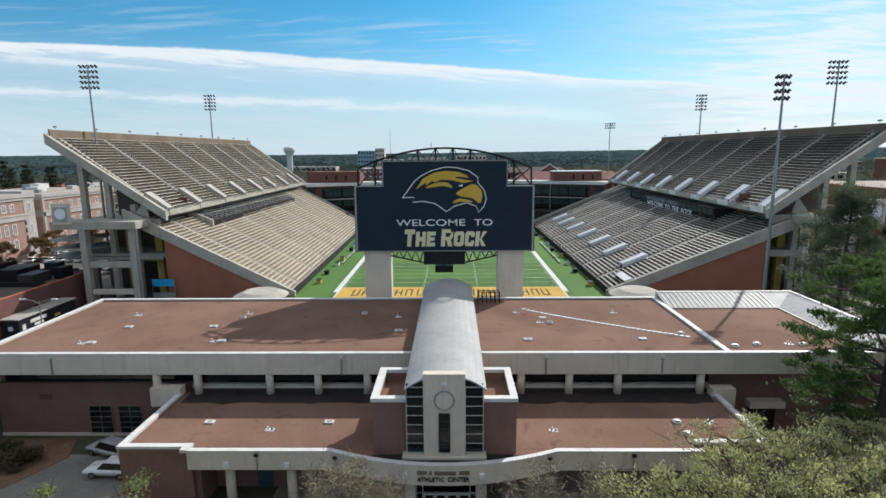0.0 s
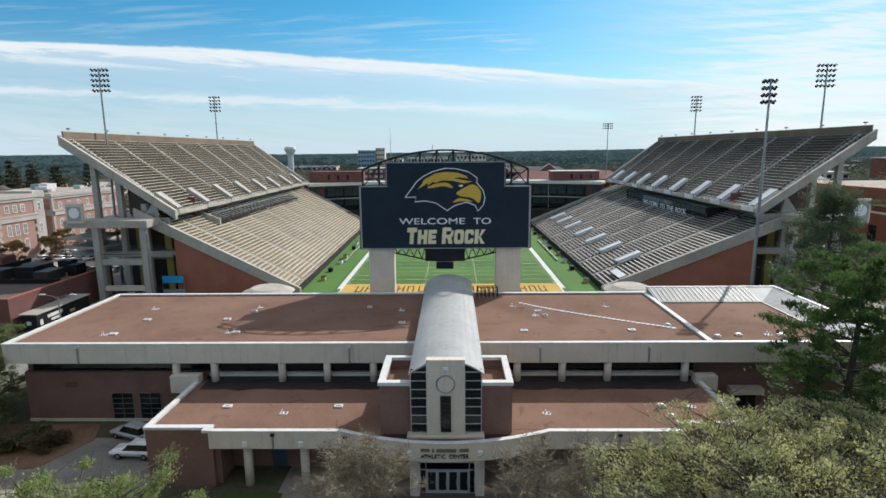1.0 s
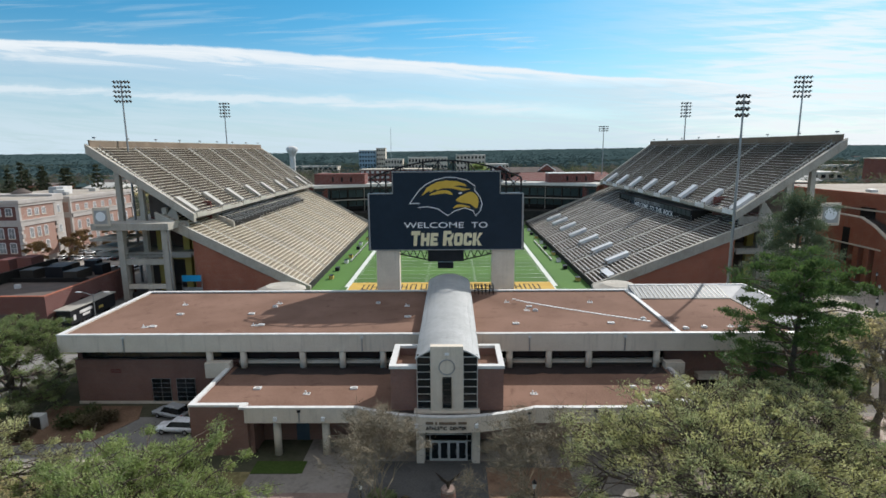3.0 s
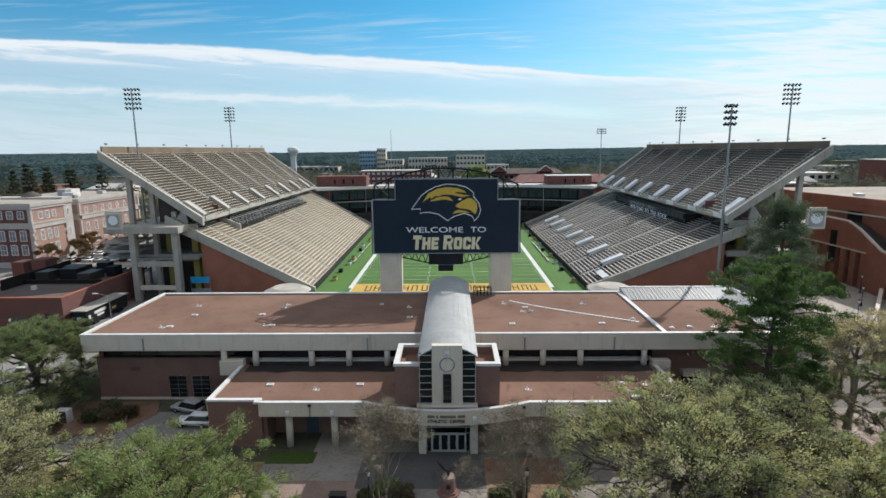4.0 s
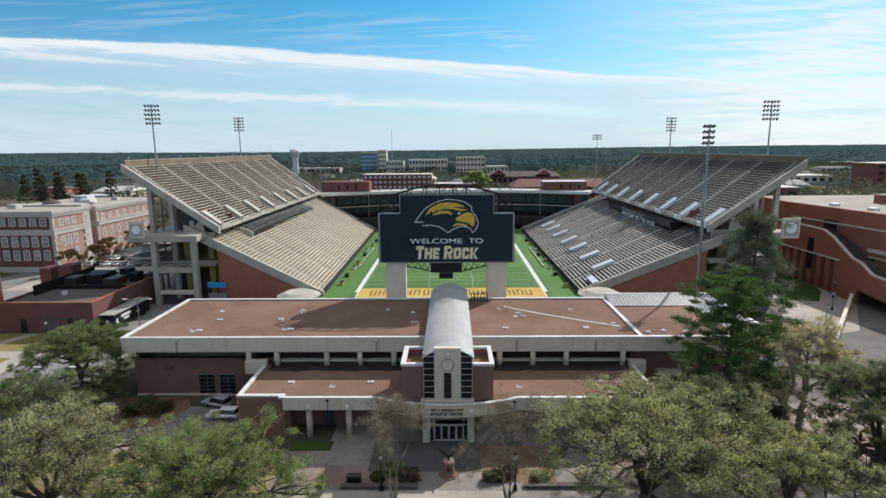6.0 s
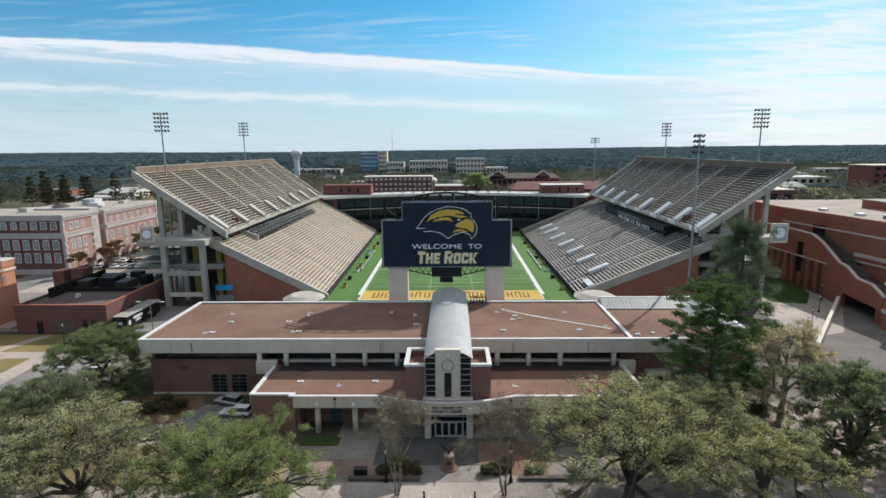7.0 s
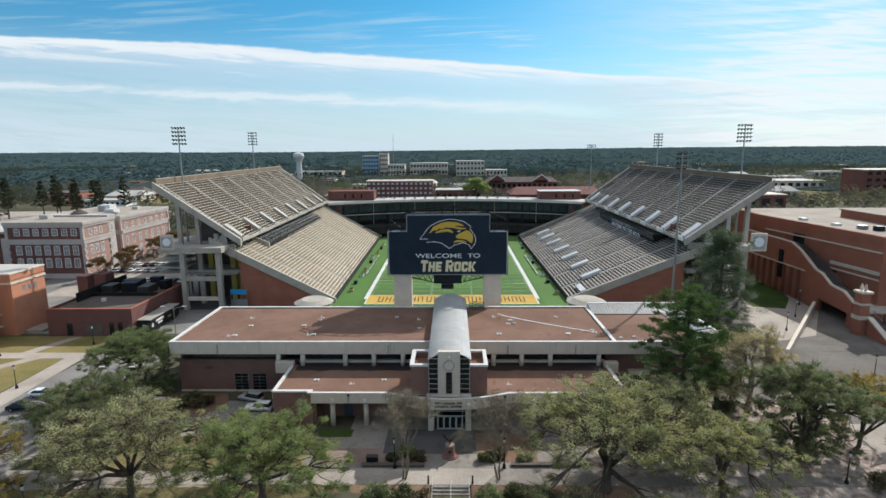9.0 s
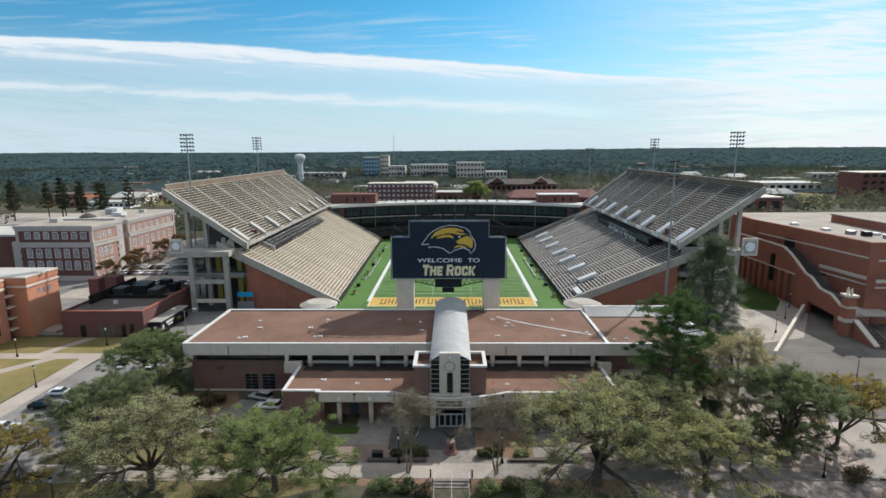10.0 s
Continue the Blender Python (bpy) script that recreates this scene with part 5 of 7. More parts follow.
    part("coping", boxes((-22.9, -22.25, -67.5, -66.3, 4.7, ZL + 0.02)), COPING, st)
    part("end_fascia", boxes((-28.68, -28.61, -66.8, -56, 3.6, 4.69)), CONCRETE_PALE, st)
    part("end_pier", boxes((-31.4, -28.2, -56.6, -55.4, 3.6, 5.6)), CONCRETE_PALE, st, "stepped pale concrete parapet")
    part("end_pier", boxes((27.2, 29.6, -56.6, -55.4, 3.6, 5.5)), CONCRETE_PALE, st, "stepped pale concrete parapet")
    for x in (-19.1, -13.7, 13.2, 18.6):
        part("column", rod(B(), (x, -66.5, G), (x, -66.5, 3.15), 0.42, seg=14), CONCRETE_PALE, st, "round pale concrete column", True)
    for x in (-16.3, -9.5, 8.5, 15.6):
        y = -67.5 if abs(x) > 10 else -67.9
        part("downspout", boxes((x - 0.06, x + 0.06, y - 0.14, y - 0.01, 3.2, 4.45)), STEEL, st)
        part("scupper", boxes((x - 0.18, x + 0.18, y - 0.2, y - 0.01, 4.45, 4.68)), STEEL_DARK, st, "small dark rain scupper")
    for x, y in ((-18.9, -67.5), (-13.7, -67.5), (13.0, -67.5)):
        part("spotlight", boxes((x - 0.2, x + 0.2, y - 0.3, y - 0.001, 3.5, 3.9)), SHEET, st, "white wall spotlight")
    part("door", boxes((-17.9, -16.4, -63.47, -63.4, G, 1.3)), BLUE_DOOR, st, "blue grey steel side door")
    # entrance doors
    part("door_pier", boxes((-3.6, -2.75, -68.4, -67.2, G, 3.15)), CONCRETE_PALE, st)
    part("door_pier", boxes((2.35, 3.2, -68.4, -67.2, G, 3.15)), CONCRETE_PALE, st)
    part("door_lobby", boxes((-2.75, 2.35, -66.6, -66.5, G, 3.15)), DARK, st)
    bm = B()
    for x in (-2.75, -2.2, 1.8, 2.3):
        box(bm, x, x + 0.08, -67.9, -67.8, G, 3.1)
    for z in (1.25, 2.0, 3.05):
        box(bm, -2.7, 2.35, -67.9, -67.8, z, z + 0.08)
    part("door_frame", bm, FRAME_PALE, st)
    for k in range(4):
        x = -2.1 + k * 0.98
        d = part("door", boxes((x, x + 0.12, -67.88, -67.82, G + 0.05, 1.22), (x + 0.84, x + 0.96, -67.88, -67.82, G + 0.05, 1.22), (x + 0.12, x + 0.84, -67.88, -67.82, 1.06, 1.22), (x + 0.12, x + 0.84, -67.88, -67.82, G + 0.05, G + 0.3)), FRAME_PALE, st, "pale framed glass entrance door")
        part("pane", boxes((x + 0.12, x + 0.84, -67.86, -67.84, G + 0.3, 1.06)), GLASS, d)
        part("door_handle", boxes((x + 0.76, x + 0.8, -67.96, -67.88, -0.3, 0.3)), CHROME, d)
    for k in range(6):
        x = -2.6 + k * 0.82
        part("transom_pane", boxes((x, x + 0.76, -67.86, -67.84, 2.1, 3.0)), GLASS, st)
    for k in range(4):
        for x in (-2.62, 1.92):
            part("side_pane", boxes((x, x + 0.36, -67.86, -67.84, -0.95 + k * 0.55, -0.47 + k * 0.55)), GLASS, st)
    # words over the door: a first line of plain bars, a second line that can be read
    def bow_front(x):
        return -67.5 - 2.2 * (1 - ((x + 0.4) / 9.6) ** 2)

    for a, b in ((-2.5, -1.7), (-1.5, -1.3), (-1.1, 0.65), (0.9, 1.75)):
        yb = bow_front(max(abs(a + 0.4), abs(b + 0.4)) - 0.4)
        part("name_bar", boxes((a, b, yb - 0.14, yb + 0.05, 4.16, 4.42)), PLANK, st, "dark lettering bar over the entrance")
    words("lettering", "ATHLETIC", 0.52, STEEL_DARK, st, Matrix.Translation((-1.4, -69.72, 3.7)) @ pose(0, 0, 0, 90), 0.06, 2.2)
    words("lettering", "CENTER", 0.52, STEEL_DARK, st, Matrix.Translation((0.85, -69.72, 3.7)) @ pose(0, 0, 0, 90), 0.06, 1.75)
    for x in (-3.5, 2.75):
        part("spotlight", boxes((x - 0.2, x + 0.2, -69.75, -69.4, 3.75, 4.15)), SHEET, st, "white wall spotlight")
    # brick boxes beside the tower
    for x0, x1 in ((-6.3, -3.45), (2.95, 5.75)):
        part("wall", boxes((x0, x1, -67.3, -66.9, 4.6, 9.3)), BRICK, st, "brown brick wall")
        xs = (x0, x0 + 0.4) if x0 < 0 else (x1 - 0.4, x1)
        part("wall", boxes((*xs, -66.9, -61.2, 4.6, 9.3)), BRICK, st)
        part("wall", boxes((x0, x1, -61.2, -60.8, 4.6, 9.3)), BRICK, st)
        part("roof", boxes((x0 + 0.4 if x0 < 0 else x0, x1 if x0 < 0 else x1 - 0.4, -66.9, -61.2, 8.1, 8.4)), ROOFING, st)
        part("coping", boxes((x0 - 0.15, x1 + 0.1, -67.45, -66.8, 9.3, 9.62)), COPING, st, "white metal coping")
        part("coping", boxes((x0 - 0.15, x1 + 0.1, -61.3, -60.7, 9.3, 9.62)), COPING, st)
        xs = (x0 - 0.15, x0 + 0.5) if x0 < 0 else (x1 - 0.5, x1 + 0.1)
        part("coping", boxes((*xs, -66.8, -61.3, 9.3, 9.62)), COPING, st)
    # entrance tower
    part("tower_slab", boxes((-2.0, 1.45, -68.05, -67.3, 4.6, 12.0)), CONCRETE_PALE, st, "pale concrete slab with a round ring")
    bm = B()
    for k in range(28):
        a, b = 2 * math.pi * k / 28, 2 * math.pi * (k + 1) / 28
        rod(bm, (-0.28 + 0.82 * math.cos(a), -68.08, 9.75 + 0.82 * math.sin(a)), (-0.28 + 0.82 * math.cos(b), -68.08, 9.75 + 0.82 * math.sin(b)), 0.06, seg=6)
    part("ring", bm, STEEL, st, "grey metal ring")
    part("ring_disc", rod(B(), (-0.28, -68.1, 9.75), (-0.28, -68.05, 9.75), 0.72, seg=28), CONCRETE_PALE, st)
    part("sign_plate", boxes((-0.5, -0.05, -68.1, -68.05, 11.05, 11.35)), SHEET, st)
    window_grid(st, -0.72, 0.16, -68.1, 5.2, 8.6, 1, 5, GLASS, FRAME)
    window_grid(st, -3.45, -2.0, -67.6, 4.9, 10.7, 1, 7)
    window_grid(st, 1.45, 2.95, -67.6, 4.9, 10.7, 1, 7)
    for x0, x1 in ((-3.45, -2.0), (1.45, 2.95)):
        part("tower_corner", boxes((x0, x1, -67.45, -67.3, 4.6, 10.9)), DARK, st)
    part("ledge", boxes((-3.8, 3.2, -68.4, -67.0, 4.55, 4.8)), CONCRETE_PALE, st)
    # metal vault that runs back over both roofs
    bm = B()
    n, y0, y1 = 20, -67.85, -33.2
    cx, hw, ze, zc = -0.2, 3.4, 10.6, 11.85
    R = (hw * hw + (zc - ze) ** 2) / (2 * (zc - ze))
    ring = []
    for k in range(n + 1):
        x = lerp(-hw, hw, k / n)
        ring.append((cx + x, zc - R + math.sqrt(R * R - x * x)))
    inner = [(x, z - 0.14) for x, z in reversed(ring)]
    part("vault", extrude_xz(bm, (ring + inner)[::-1], y0, y1), METAL_ROOF, st, "pale standing seam metal barrel vault")
    for k in range(72):
        y = y0 + 0.3 + k * 0.49
        bm = B()
        for p, q in zip(ring[::2], ring[2::2]):
            rod(bm, (p[0], y, p[1] + 0.01), (q[0], y, q[1] + 0.01), 0.014, seg=4)
        part("seam", bm, METAL_ROOF, st)
    for x in (cx - hw + 0.25, cx + hw - 0.35):
        part("vault_wall", boxes((x, x + 0.1, -67.3, y1 - 0.3, 8.4, ze - 0.05)), CONCRETE_PALE, st)
    part("vault_end", extrude_xz(B(), ([(x, z - 0.15) for x, z in ring] + [(cx + hw - 0.3, 8.5), (cx - hw + 0.3, 8.5)])[::-1], y1 - 0.4, y1 - 0.2), METAL_ROOF, st)
    part("vault_gable", extrude_xz(B(), ([(x, z - 0.15) for x, z in ring] + [(cx + hw - 0.3, 10.6), (cx - hw + 0.3, 10.6)])[::-1], -67.5, -67.35), GLASS, st)
    return st


athletic_building()


def roof_vent(x, y, z, kind):
    st = thing("roof_vent", "small white sheet-metal roof vent with a pale flashing", "roof vent", (x, y, z), group="roof vents")
    if kind == 0:
        part("flashing", boxes((x - 0.55, x + 0.55, y - 0.4, y + 0.4, z, z + 0.05)), COPING, st)
        part("pipe", rod(B(), (x - 0.2, y, z), (x - 0.2, y, z + 0.5), 0.12, seg=10), COPING, st)
        part("cap", rod(B(), (x + 0.3, y, z), (x + 0.3, y, z + 0.3), 0.2, 0.1, seg=10), STEEL, st)
    elif kind == 1:
        part("curb", boxes((x - 0.45, x + 0.45, y - 0.4, y + 0.4, z, z + 0.28)), COPING, st)
        part("hood", boxes((x - 0.3, x + 0.3, y - 0.25, y + 0.25, z + 0.28, z + 0.42)), STEEL, st)
    else:
        part("curb", boxes((x - 0.6, x - 0.35, y - 0.4, y + 0.4, z, z + 0.22), (x + 0.35, x + 0.6, y - 0.4, y + 0.4, z, z + 0.22), (x - 0.35, x + 0.35, y - 0.4, y - 0.15, z, z + 0.22), (x - 0.35, x + 0.35, y + 0.15, y + 0.4, z, z + 0.22)), COPING, st)
        part("drain", boxes((x - 0.34, x + 0.34, y - 0.14, y + 0.14, z, z + 0.06)), DARK, st)
    st.scale = (0.72, 0.72, 0.72)


for i, (x, y) in enumerate(((-40.9, -41.4), (-39.2, -46.4), (-41.2, -52.2), (-40.2, -52.0), (-26.5, -42.8), (-26.4, -40.9), (-28.8, -46.3), (-26.5, -51.6), (-25.6, -51.5), (-11.1, -41.0), (-6.5, -42.5), (-6.0, -48.0), (8.7, -40.7), (11.8, -43.2), (12.4, -45.3), (11.2, -45.0), (8.9, -51.3), (21.4, -40.9), (21.7, -51.2), (26.6, -49.5))):
    roof_vent(x, y, 8.98, (0, 2, 0, 2, 1)[i % 5])
for i, (x, y) in enumerate(((30.8, -53.4), (33.4, -52.9), (37.0, -52.6), (38.2, -53.0))):
    roof_vent(x, y, 8.9, (1, 1, 0, 1)[i])
for i, (x, y) in enumerate(((-22.7, -62.0), (-16.5, -63.4), (-11.3, -62.0), (9.6, -63.5), (21.4, -62.0), (21.5, -64.2), (24.4, -62.1))):
    roof_vent(x, y, 4.62, (2, 0, 2, 0, 1, 1, 0)[i])
st = thing("roof_strip", "pale walkway strip of small pads across the roof", "roof strip", (18, -45, 8.98))
for k in range(34):
    t = k / 33
    x, y = lerp(10.0, 27.0, t), -39.1 - 11.3 * t ** 0.85
    part("pad", boxes((x - 0.25, x + 0.25, y - 0.2, y + 0.2, 8.98, 9.05)), COPING, st)
st = thing("roof_unit", "dark steel pipe rack beside the vault on the roof", "pipe rack", (5, -35.5, 8.98))
bm = B()
for k in range(6):
    x = 4.0 + k * 0.6
    rod(bm, (x, -36, 8.98), (x, -36, 10.5), 0.06, seg=5)
    rod(bm, (x, -35, 8.98), (x, -35, 10.5), 0.06, seg=5)
for z in (9.7, 10.5):
    for y in (-36, -35):
        rod(bm, (4.0, y, z), (7.0, y, z), 0.06, seg=5)
part("rack", bm, STEEL_DARK, st)


# ---- neighbouring buildings ----
def wall_windows(parent, side, fixed, a0, a1, zs, n, w, h, trim=True, sill=True, off=0.06):
    """A row of windows on a wall: side 'y' faces the street, 'x' faces east, at the fixed plane."""
    for z in zs:
        for k in range(n):
            c = lerp(a0, a1, (k + 0.5) / n)
            if side == "y":
                f = lambda d0, d1, p, q, r, t: (c + d0, c + d1, fixed - p, fixed - q, r, t)
            else:
                f = lambda d0, d1, p, q, r, t: (fixed + q, fixed + p, c + d0, c + d1, r, t)
            win = part("window", boxes(f(-w / 2, w / 2, off * 0.6, 0.0, z, z + h)), BLIND, parent)
            if trim:
                t = 0.2
                part("window_frame", boxes(f(-w / 2 - t, -w / 2, off, 0.0, z, z + h), f(w / 2, w / 2 + t, off, 0.0, z, z + h), f(-w / 2, w / 2, off, 0.0, z + h, z + h + t), f(-0.04, 0.04, off, 0.0, z, z + h), f(-w / 2, w / 2, off, 0.0, z + h * 0.5 - 0.04, z + h * 0.5 + 0.04)), SHEET, win)
            if sill:
                part("window_sill", boxes(f(-w / 2 - 0.25, w / 2 + 0.25, off * 2.5, 0.0, z - 0.25, z)), CONCRETE_PALE, win)


def campus_hall():
    """The three-storey hall: brick with the street side's shade in its colour, stone bands, a stone link and a second
    block behind.
    """
    st = thing("campus_hall", "three-storey brick campus hall with pale stone bands and white windows", "building", (-140, 60, G))
    x0, x1, y0, zt = -155.0, -128.0, 36.4, 16.9
    part("wall", boxes((x0, x1, y0, 51.2, G, zt)), BRICK_PLUM, st, "shaded plum brick wall")
    part("east_face", boxes((x1, x1 + 0.3, y0, 51.2, G, zt)), BRICK_PINK, st, "sunlit pink brick wall")
    part("link", boxes((-152, x1 - 0.2, 51.2, 55.4, G, zt + 0.6)), STONE, st, "pale stone pavilion")
    part("link_recess", boxes((-150, -131.5, 55.4, 59.2, G, zt - 0.8)), CONCRETE, st, "recessed stone link")
    part("wall", boxes((-160, -128.5, 59.2, 95.0, G, 16.2)), BRICK_PINK, st, "sunlit pink brick wall")
    part("rear_wing", boxes((-192, x0, 46, 70, G, 13.4)), BRICK_DARK, st, "dark red brick rear wing")
    part("rear_roof", boxes((-192.5, x0, 45.5, 70.5, 13.4, 14.2)), ROOF_GREY, st, "pale flat roof")
    blocks = ((x0, x1 + 0.3, y0, 51.2, zt), (-160, -128.5, 59.2, 95.0, 16.2))
    for bx0, bx1, by0, by1, z in blocks:
        for za, zb, p in ((z, z + 0.8, 0.3), (z + 0.8, z + 1.9, 0.55), (11.0, 12.4, 0.3), (12.4, 12.8, 0.45), (G, 0.6, 0.25)):
            part("stone_band", boxes((bx0 - p, bx1 + p, by0 - p, by1 + p, za, zb)), STONE, st, "pale stone band")
        part("roof", boxes((bx0 + 0.4, bx1 - 0.4, by0 + 0.4, by1 - 0.4, z + 1.9, z + 1.94)), ROOF_TAN, st, "dull tan flat roof")
    part("coping", boxes((-152.3, x1 + 0.1, 50.9, 55.7, zt + 0.6, zt + 2.6)), STONE, st)
    for x, y in ((x1 - 0.6, y0 - 0.2), (x0 - 0.2, y0 - 0.2), (x1 - 0.6, 50.5)):
        for k in range(9):
            w = 0.95 if k % 2 else 1.25
            z = 0.6 + k * 1.16
            part("quoin", boxes((x, x + w, y, y + w * 0.8, z, z + 1.06)), STONE, st, "pale stone corner block")
        part("quoin", boxes((x, x + 1.0, y, y + 0.8, 12.8, zt)), STONE, st, "pale stone corner block")
    for y in (59.0, 94.4):
        part("quoin", boxes((-128.9, -128.2, y, y + 0.8, 0.6, 16.2)), STONE, st, "pale stone corner")
    part("end_bay", boxes((x0 - 3.0, x0, y0 + 1.2, 46, G, 12.8)), STONE, st, "pale stone end bay")
    wall_windows(st, "y", y0, -152.6, x1 - 1.2, (14.2,), 7, 1.7, 2.1)
    wall_windows(st, "y", y0, -152.6, x1 - 1.2, (7.4, 3.0), 7, 1.7, 2.9)
    wall_windows(st, "x", x1 + 0.3, y0 + 2.4, 47.6, (13.9,), 3, 1.3, 1.9)
    wall_windows(st, "x", x1 + 0.3, y0 + 2.4, 47.6, (7.2, 2.6), 3, 1.3, 2.9)
    wall_windows(st, "x", -128.2, 52.2, 54.4, (13.4, 7.0), 1, 1.1, 2.4)
    wall_windows(st, "x", -128.5, 60.6, 92.4, (13.2,), 7, 1.3, 1.8)
    wall_windows(st, "x", -128.5, 60.6, 92.4, (6.8, 2.4), 7, 1.3, 2.8)
    part("dome", rod(rod(B(), (-141, 55, zt + 1.2), (-141, 55, zt + 3.0), 3.2, 2.8, 20), (-141, 55, zt + 3.0), (-141, 55, zt + 4.2), 2.8, 0.8, 20), ROOF_DARK, st, "dark low dome")
    for k, (x, y, w, h) in enumerate(((-147, 46, 3.0, 1.4), (-138, 70, 4.0, 1.6), (-145, 76, 3.0, 2.2), (-136, 84, 2.4, 1.2), (-150, 86, 5.0, 1.8), (-133, 64, 1.6, 1.0))):
        part("rooftop_plant", boxes((x - w / 2, x + w / 2, y - w / 2, y + w / 2, (zt if y < 55 else 16.2) + 1.94, (zt if y < 55 else 16.2) + 1.94 + h)), (ROOF_GREY, COPING, STEEL)[k % 3], st, "rooftop plant unit")


def orange_hall():
    """The near brick hall at the edge of the lawns."""
    st = thing("brick_hall", "plain orange brick hall with a pale stone parapet band", "building", (-118, -20, G))
    for x1, y0, y1 in ((-105.2, -23.4, -12.6), (-108.8, -52.0, -26.0)):
        part("wall", boxes((-140, x1, y0, y1, G, 12.6)), BRICK_ORANGE, st, "sunlit orange brick wall")
        part("parapet", boxes((-140.2, x1 + 0.15, y0 - 0.15, y1 + 0.15, 12.6, 14.0)), BRICK_ORANGE, st)
        part("stone_band", boxes((-140.3, x1 + 0.25, y0 - 0.25, y1 + 0.25, 11.6, 12.1)), CONCRETE_PALE, st, "pale stone band")
        part("coping", boxes((-140.3, x1 + 0.3, y0 - 0.3, y1 + 0.3, 14.0, 14.3)), CONCRETE_PALE, st)
        part("roof", boxes((-139.5, x1 - 0.5, y0 + 0.5, y1 - 0.5, 14.3, 14.34)), ROOF_GREY, st, "pale flat roof")
    # dark brick puts the shade of the recess into its colour
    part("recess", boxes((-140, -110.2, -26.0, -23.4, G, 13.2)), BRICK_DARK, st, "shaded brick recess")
    wall_windows(st, "x", -105.2, -20.5, -15.0, (9.2,), 3, 0.9, 1.3, False, False)
    for y in (-30.0, -36.0):
        part("slot_window", boxes((-108.8, -108.74, y, y + 1.2, 1.0, 10.4)), GLASS, st)
    for k in range(4):
        part("balcony", boxes((-110.2, -108.4, -25.9, -23.5, 1.2 + k * 2.8, 1.5 + k * 2.8)), CONCRETE_PALE, st)
    part("entry_step", boxes((-105.2, -101.0, -21.0, -15.5, G, -0.5)), PAVING, st)


def annex():
    """The low dark brick block with rooftop plant next to the stand."""
    st = thing("annex_building", "low dark red brick annex with rooftop plant and truck dock", "building", (-87, -15, G))
    x0, x1, y0, y1, zt = -97.6, -76.9, -23.4, 6.0, 4.9
    # the plum tone includes the shade on the annex front
    part("wall", boxes((x0, x1, y0, y1, G, zt)), BRICK_PLUM, st, "shaded plum brick wall")
    part("parapet", boxes((x0, x1, y0, y0 + 0.5, zt, zt + 0.6), (x1 - 0.5, x1, y0 + 0.5, y1, zt, zt + 0.6), (x0, x0 + 0.5, y0 + 0.5, y1, zt, zt + 0.6)), BRICK_PLUM, st)
    part("coping", boxes((x0, x1, y0 - 0.05, y0 + 0.55, zt + 0.6, zt + 0.75), (x1 - 0.55, x1 + 0.05, y0 + 0.55, y1, zt + 0.6, zt + 0.75)), BRICK_RED, st)
    part("roof", boxes((x0 + 0.5, x1 - 0.5, y0 + 0.5, y1, zt, zt + 0.08)), ROOF_DARK, st, "dark flat roof")
    part("screen_wall", boxes((x0 + 2, x0 + 2.4, y0 + 8, y1, zt, zt + 2.4), (x0 + 2.4, x1 - 1, y0 + 14, y0 + 14.4, zt, zt + 1.0)), DARK, st)
    for k, (x, y, w, d, h) in enumerate(((-93, -5, 3, 4, 2.2), (-88, -4, 4, 3, 2.6), (-83, -5, 3, 5, 2.0), (-80, -1, 2, 3, 2.4), (-90, 1, 5, 3, 2.2), (-84, 2, 3, 2, 2.7))):
        part("cooling_unit", boxes((x - w / 2, x + w / 2, y - d / 2, y + d / 2, zt + 0.08, zt + h)), STEEL_DARK if k % 2 else FRAME, st, "rooftop cooling unit")
    part("roof_hatch", boxes((-89.5, -88.6, -15, -14.2, zt + 0.08, zt + 0.9)), COPING, st)
    for x0b, x1b, z1 in ((-93.0, -91.6, 2.0), (-88.4, -84.4, 2.1), (-82.6, -81.5, 2.2), (-80.5, -79.4, 2.2)):
        part("doorway", boxes((x0b, x1b, y0 - 0.05, y0, G, z1)), ROOF_DARK if x1b - x0b > 2 else GLASS, st)
    for y in (-14, -8):
        part("side_window", boxes((x1, x1 + 0.05, y, y + 1.2, 0, 2.6)), GLASS, st)
    part("chimney_block", boxes((-103, -99.5, 3, 7, G, 8.0), (-108, -105, 3, 7, G, 7.4)), BRICK_PLUM, st)
    # trailer under a pale roof beside the annex
    tr = thing("trailer", "long concession trailer with dark printed side and pale roof", "trailer", (-74.5, -14, G))
    part("body", boxes((-76.2, -73.4, -22, -8, G + 0.6, 2.3)), STEEL_DARK, tr)
    part("roof", boxes((-76.4, -73.1, -22.3, -7.8, 2.3, 2.5)), PORTAL, tr, "dull grey flat roof")
    for k, (a, b) in enumerate(((-21.3, -20.6), (-19.4, -15.6), (-18.6, -16.4), (-13.6, -12.2))):
        part("print", boxes((-73.4, -73.36, a, b, (0.2, 1.0, 0.3, 0.4)[k], (1.2, 1.6, 0.75, 0.9)[k])), (COPING, COPING, COPING, YELLOW_PAINT)[k], tr)
    part("print", boxes((-75.3, -74.5, -22.04, -22.0, 0.4, 1.1)), COPING, tr)
    for y in (-19.5, -18.5, -11.5, -10.5):
        part("wheel", rod(B(), (-73.5, y, G + 0.42), (-73.3, y, G + 0.42), 0.42, seg=14), RUBBER, tr)


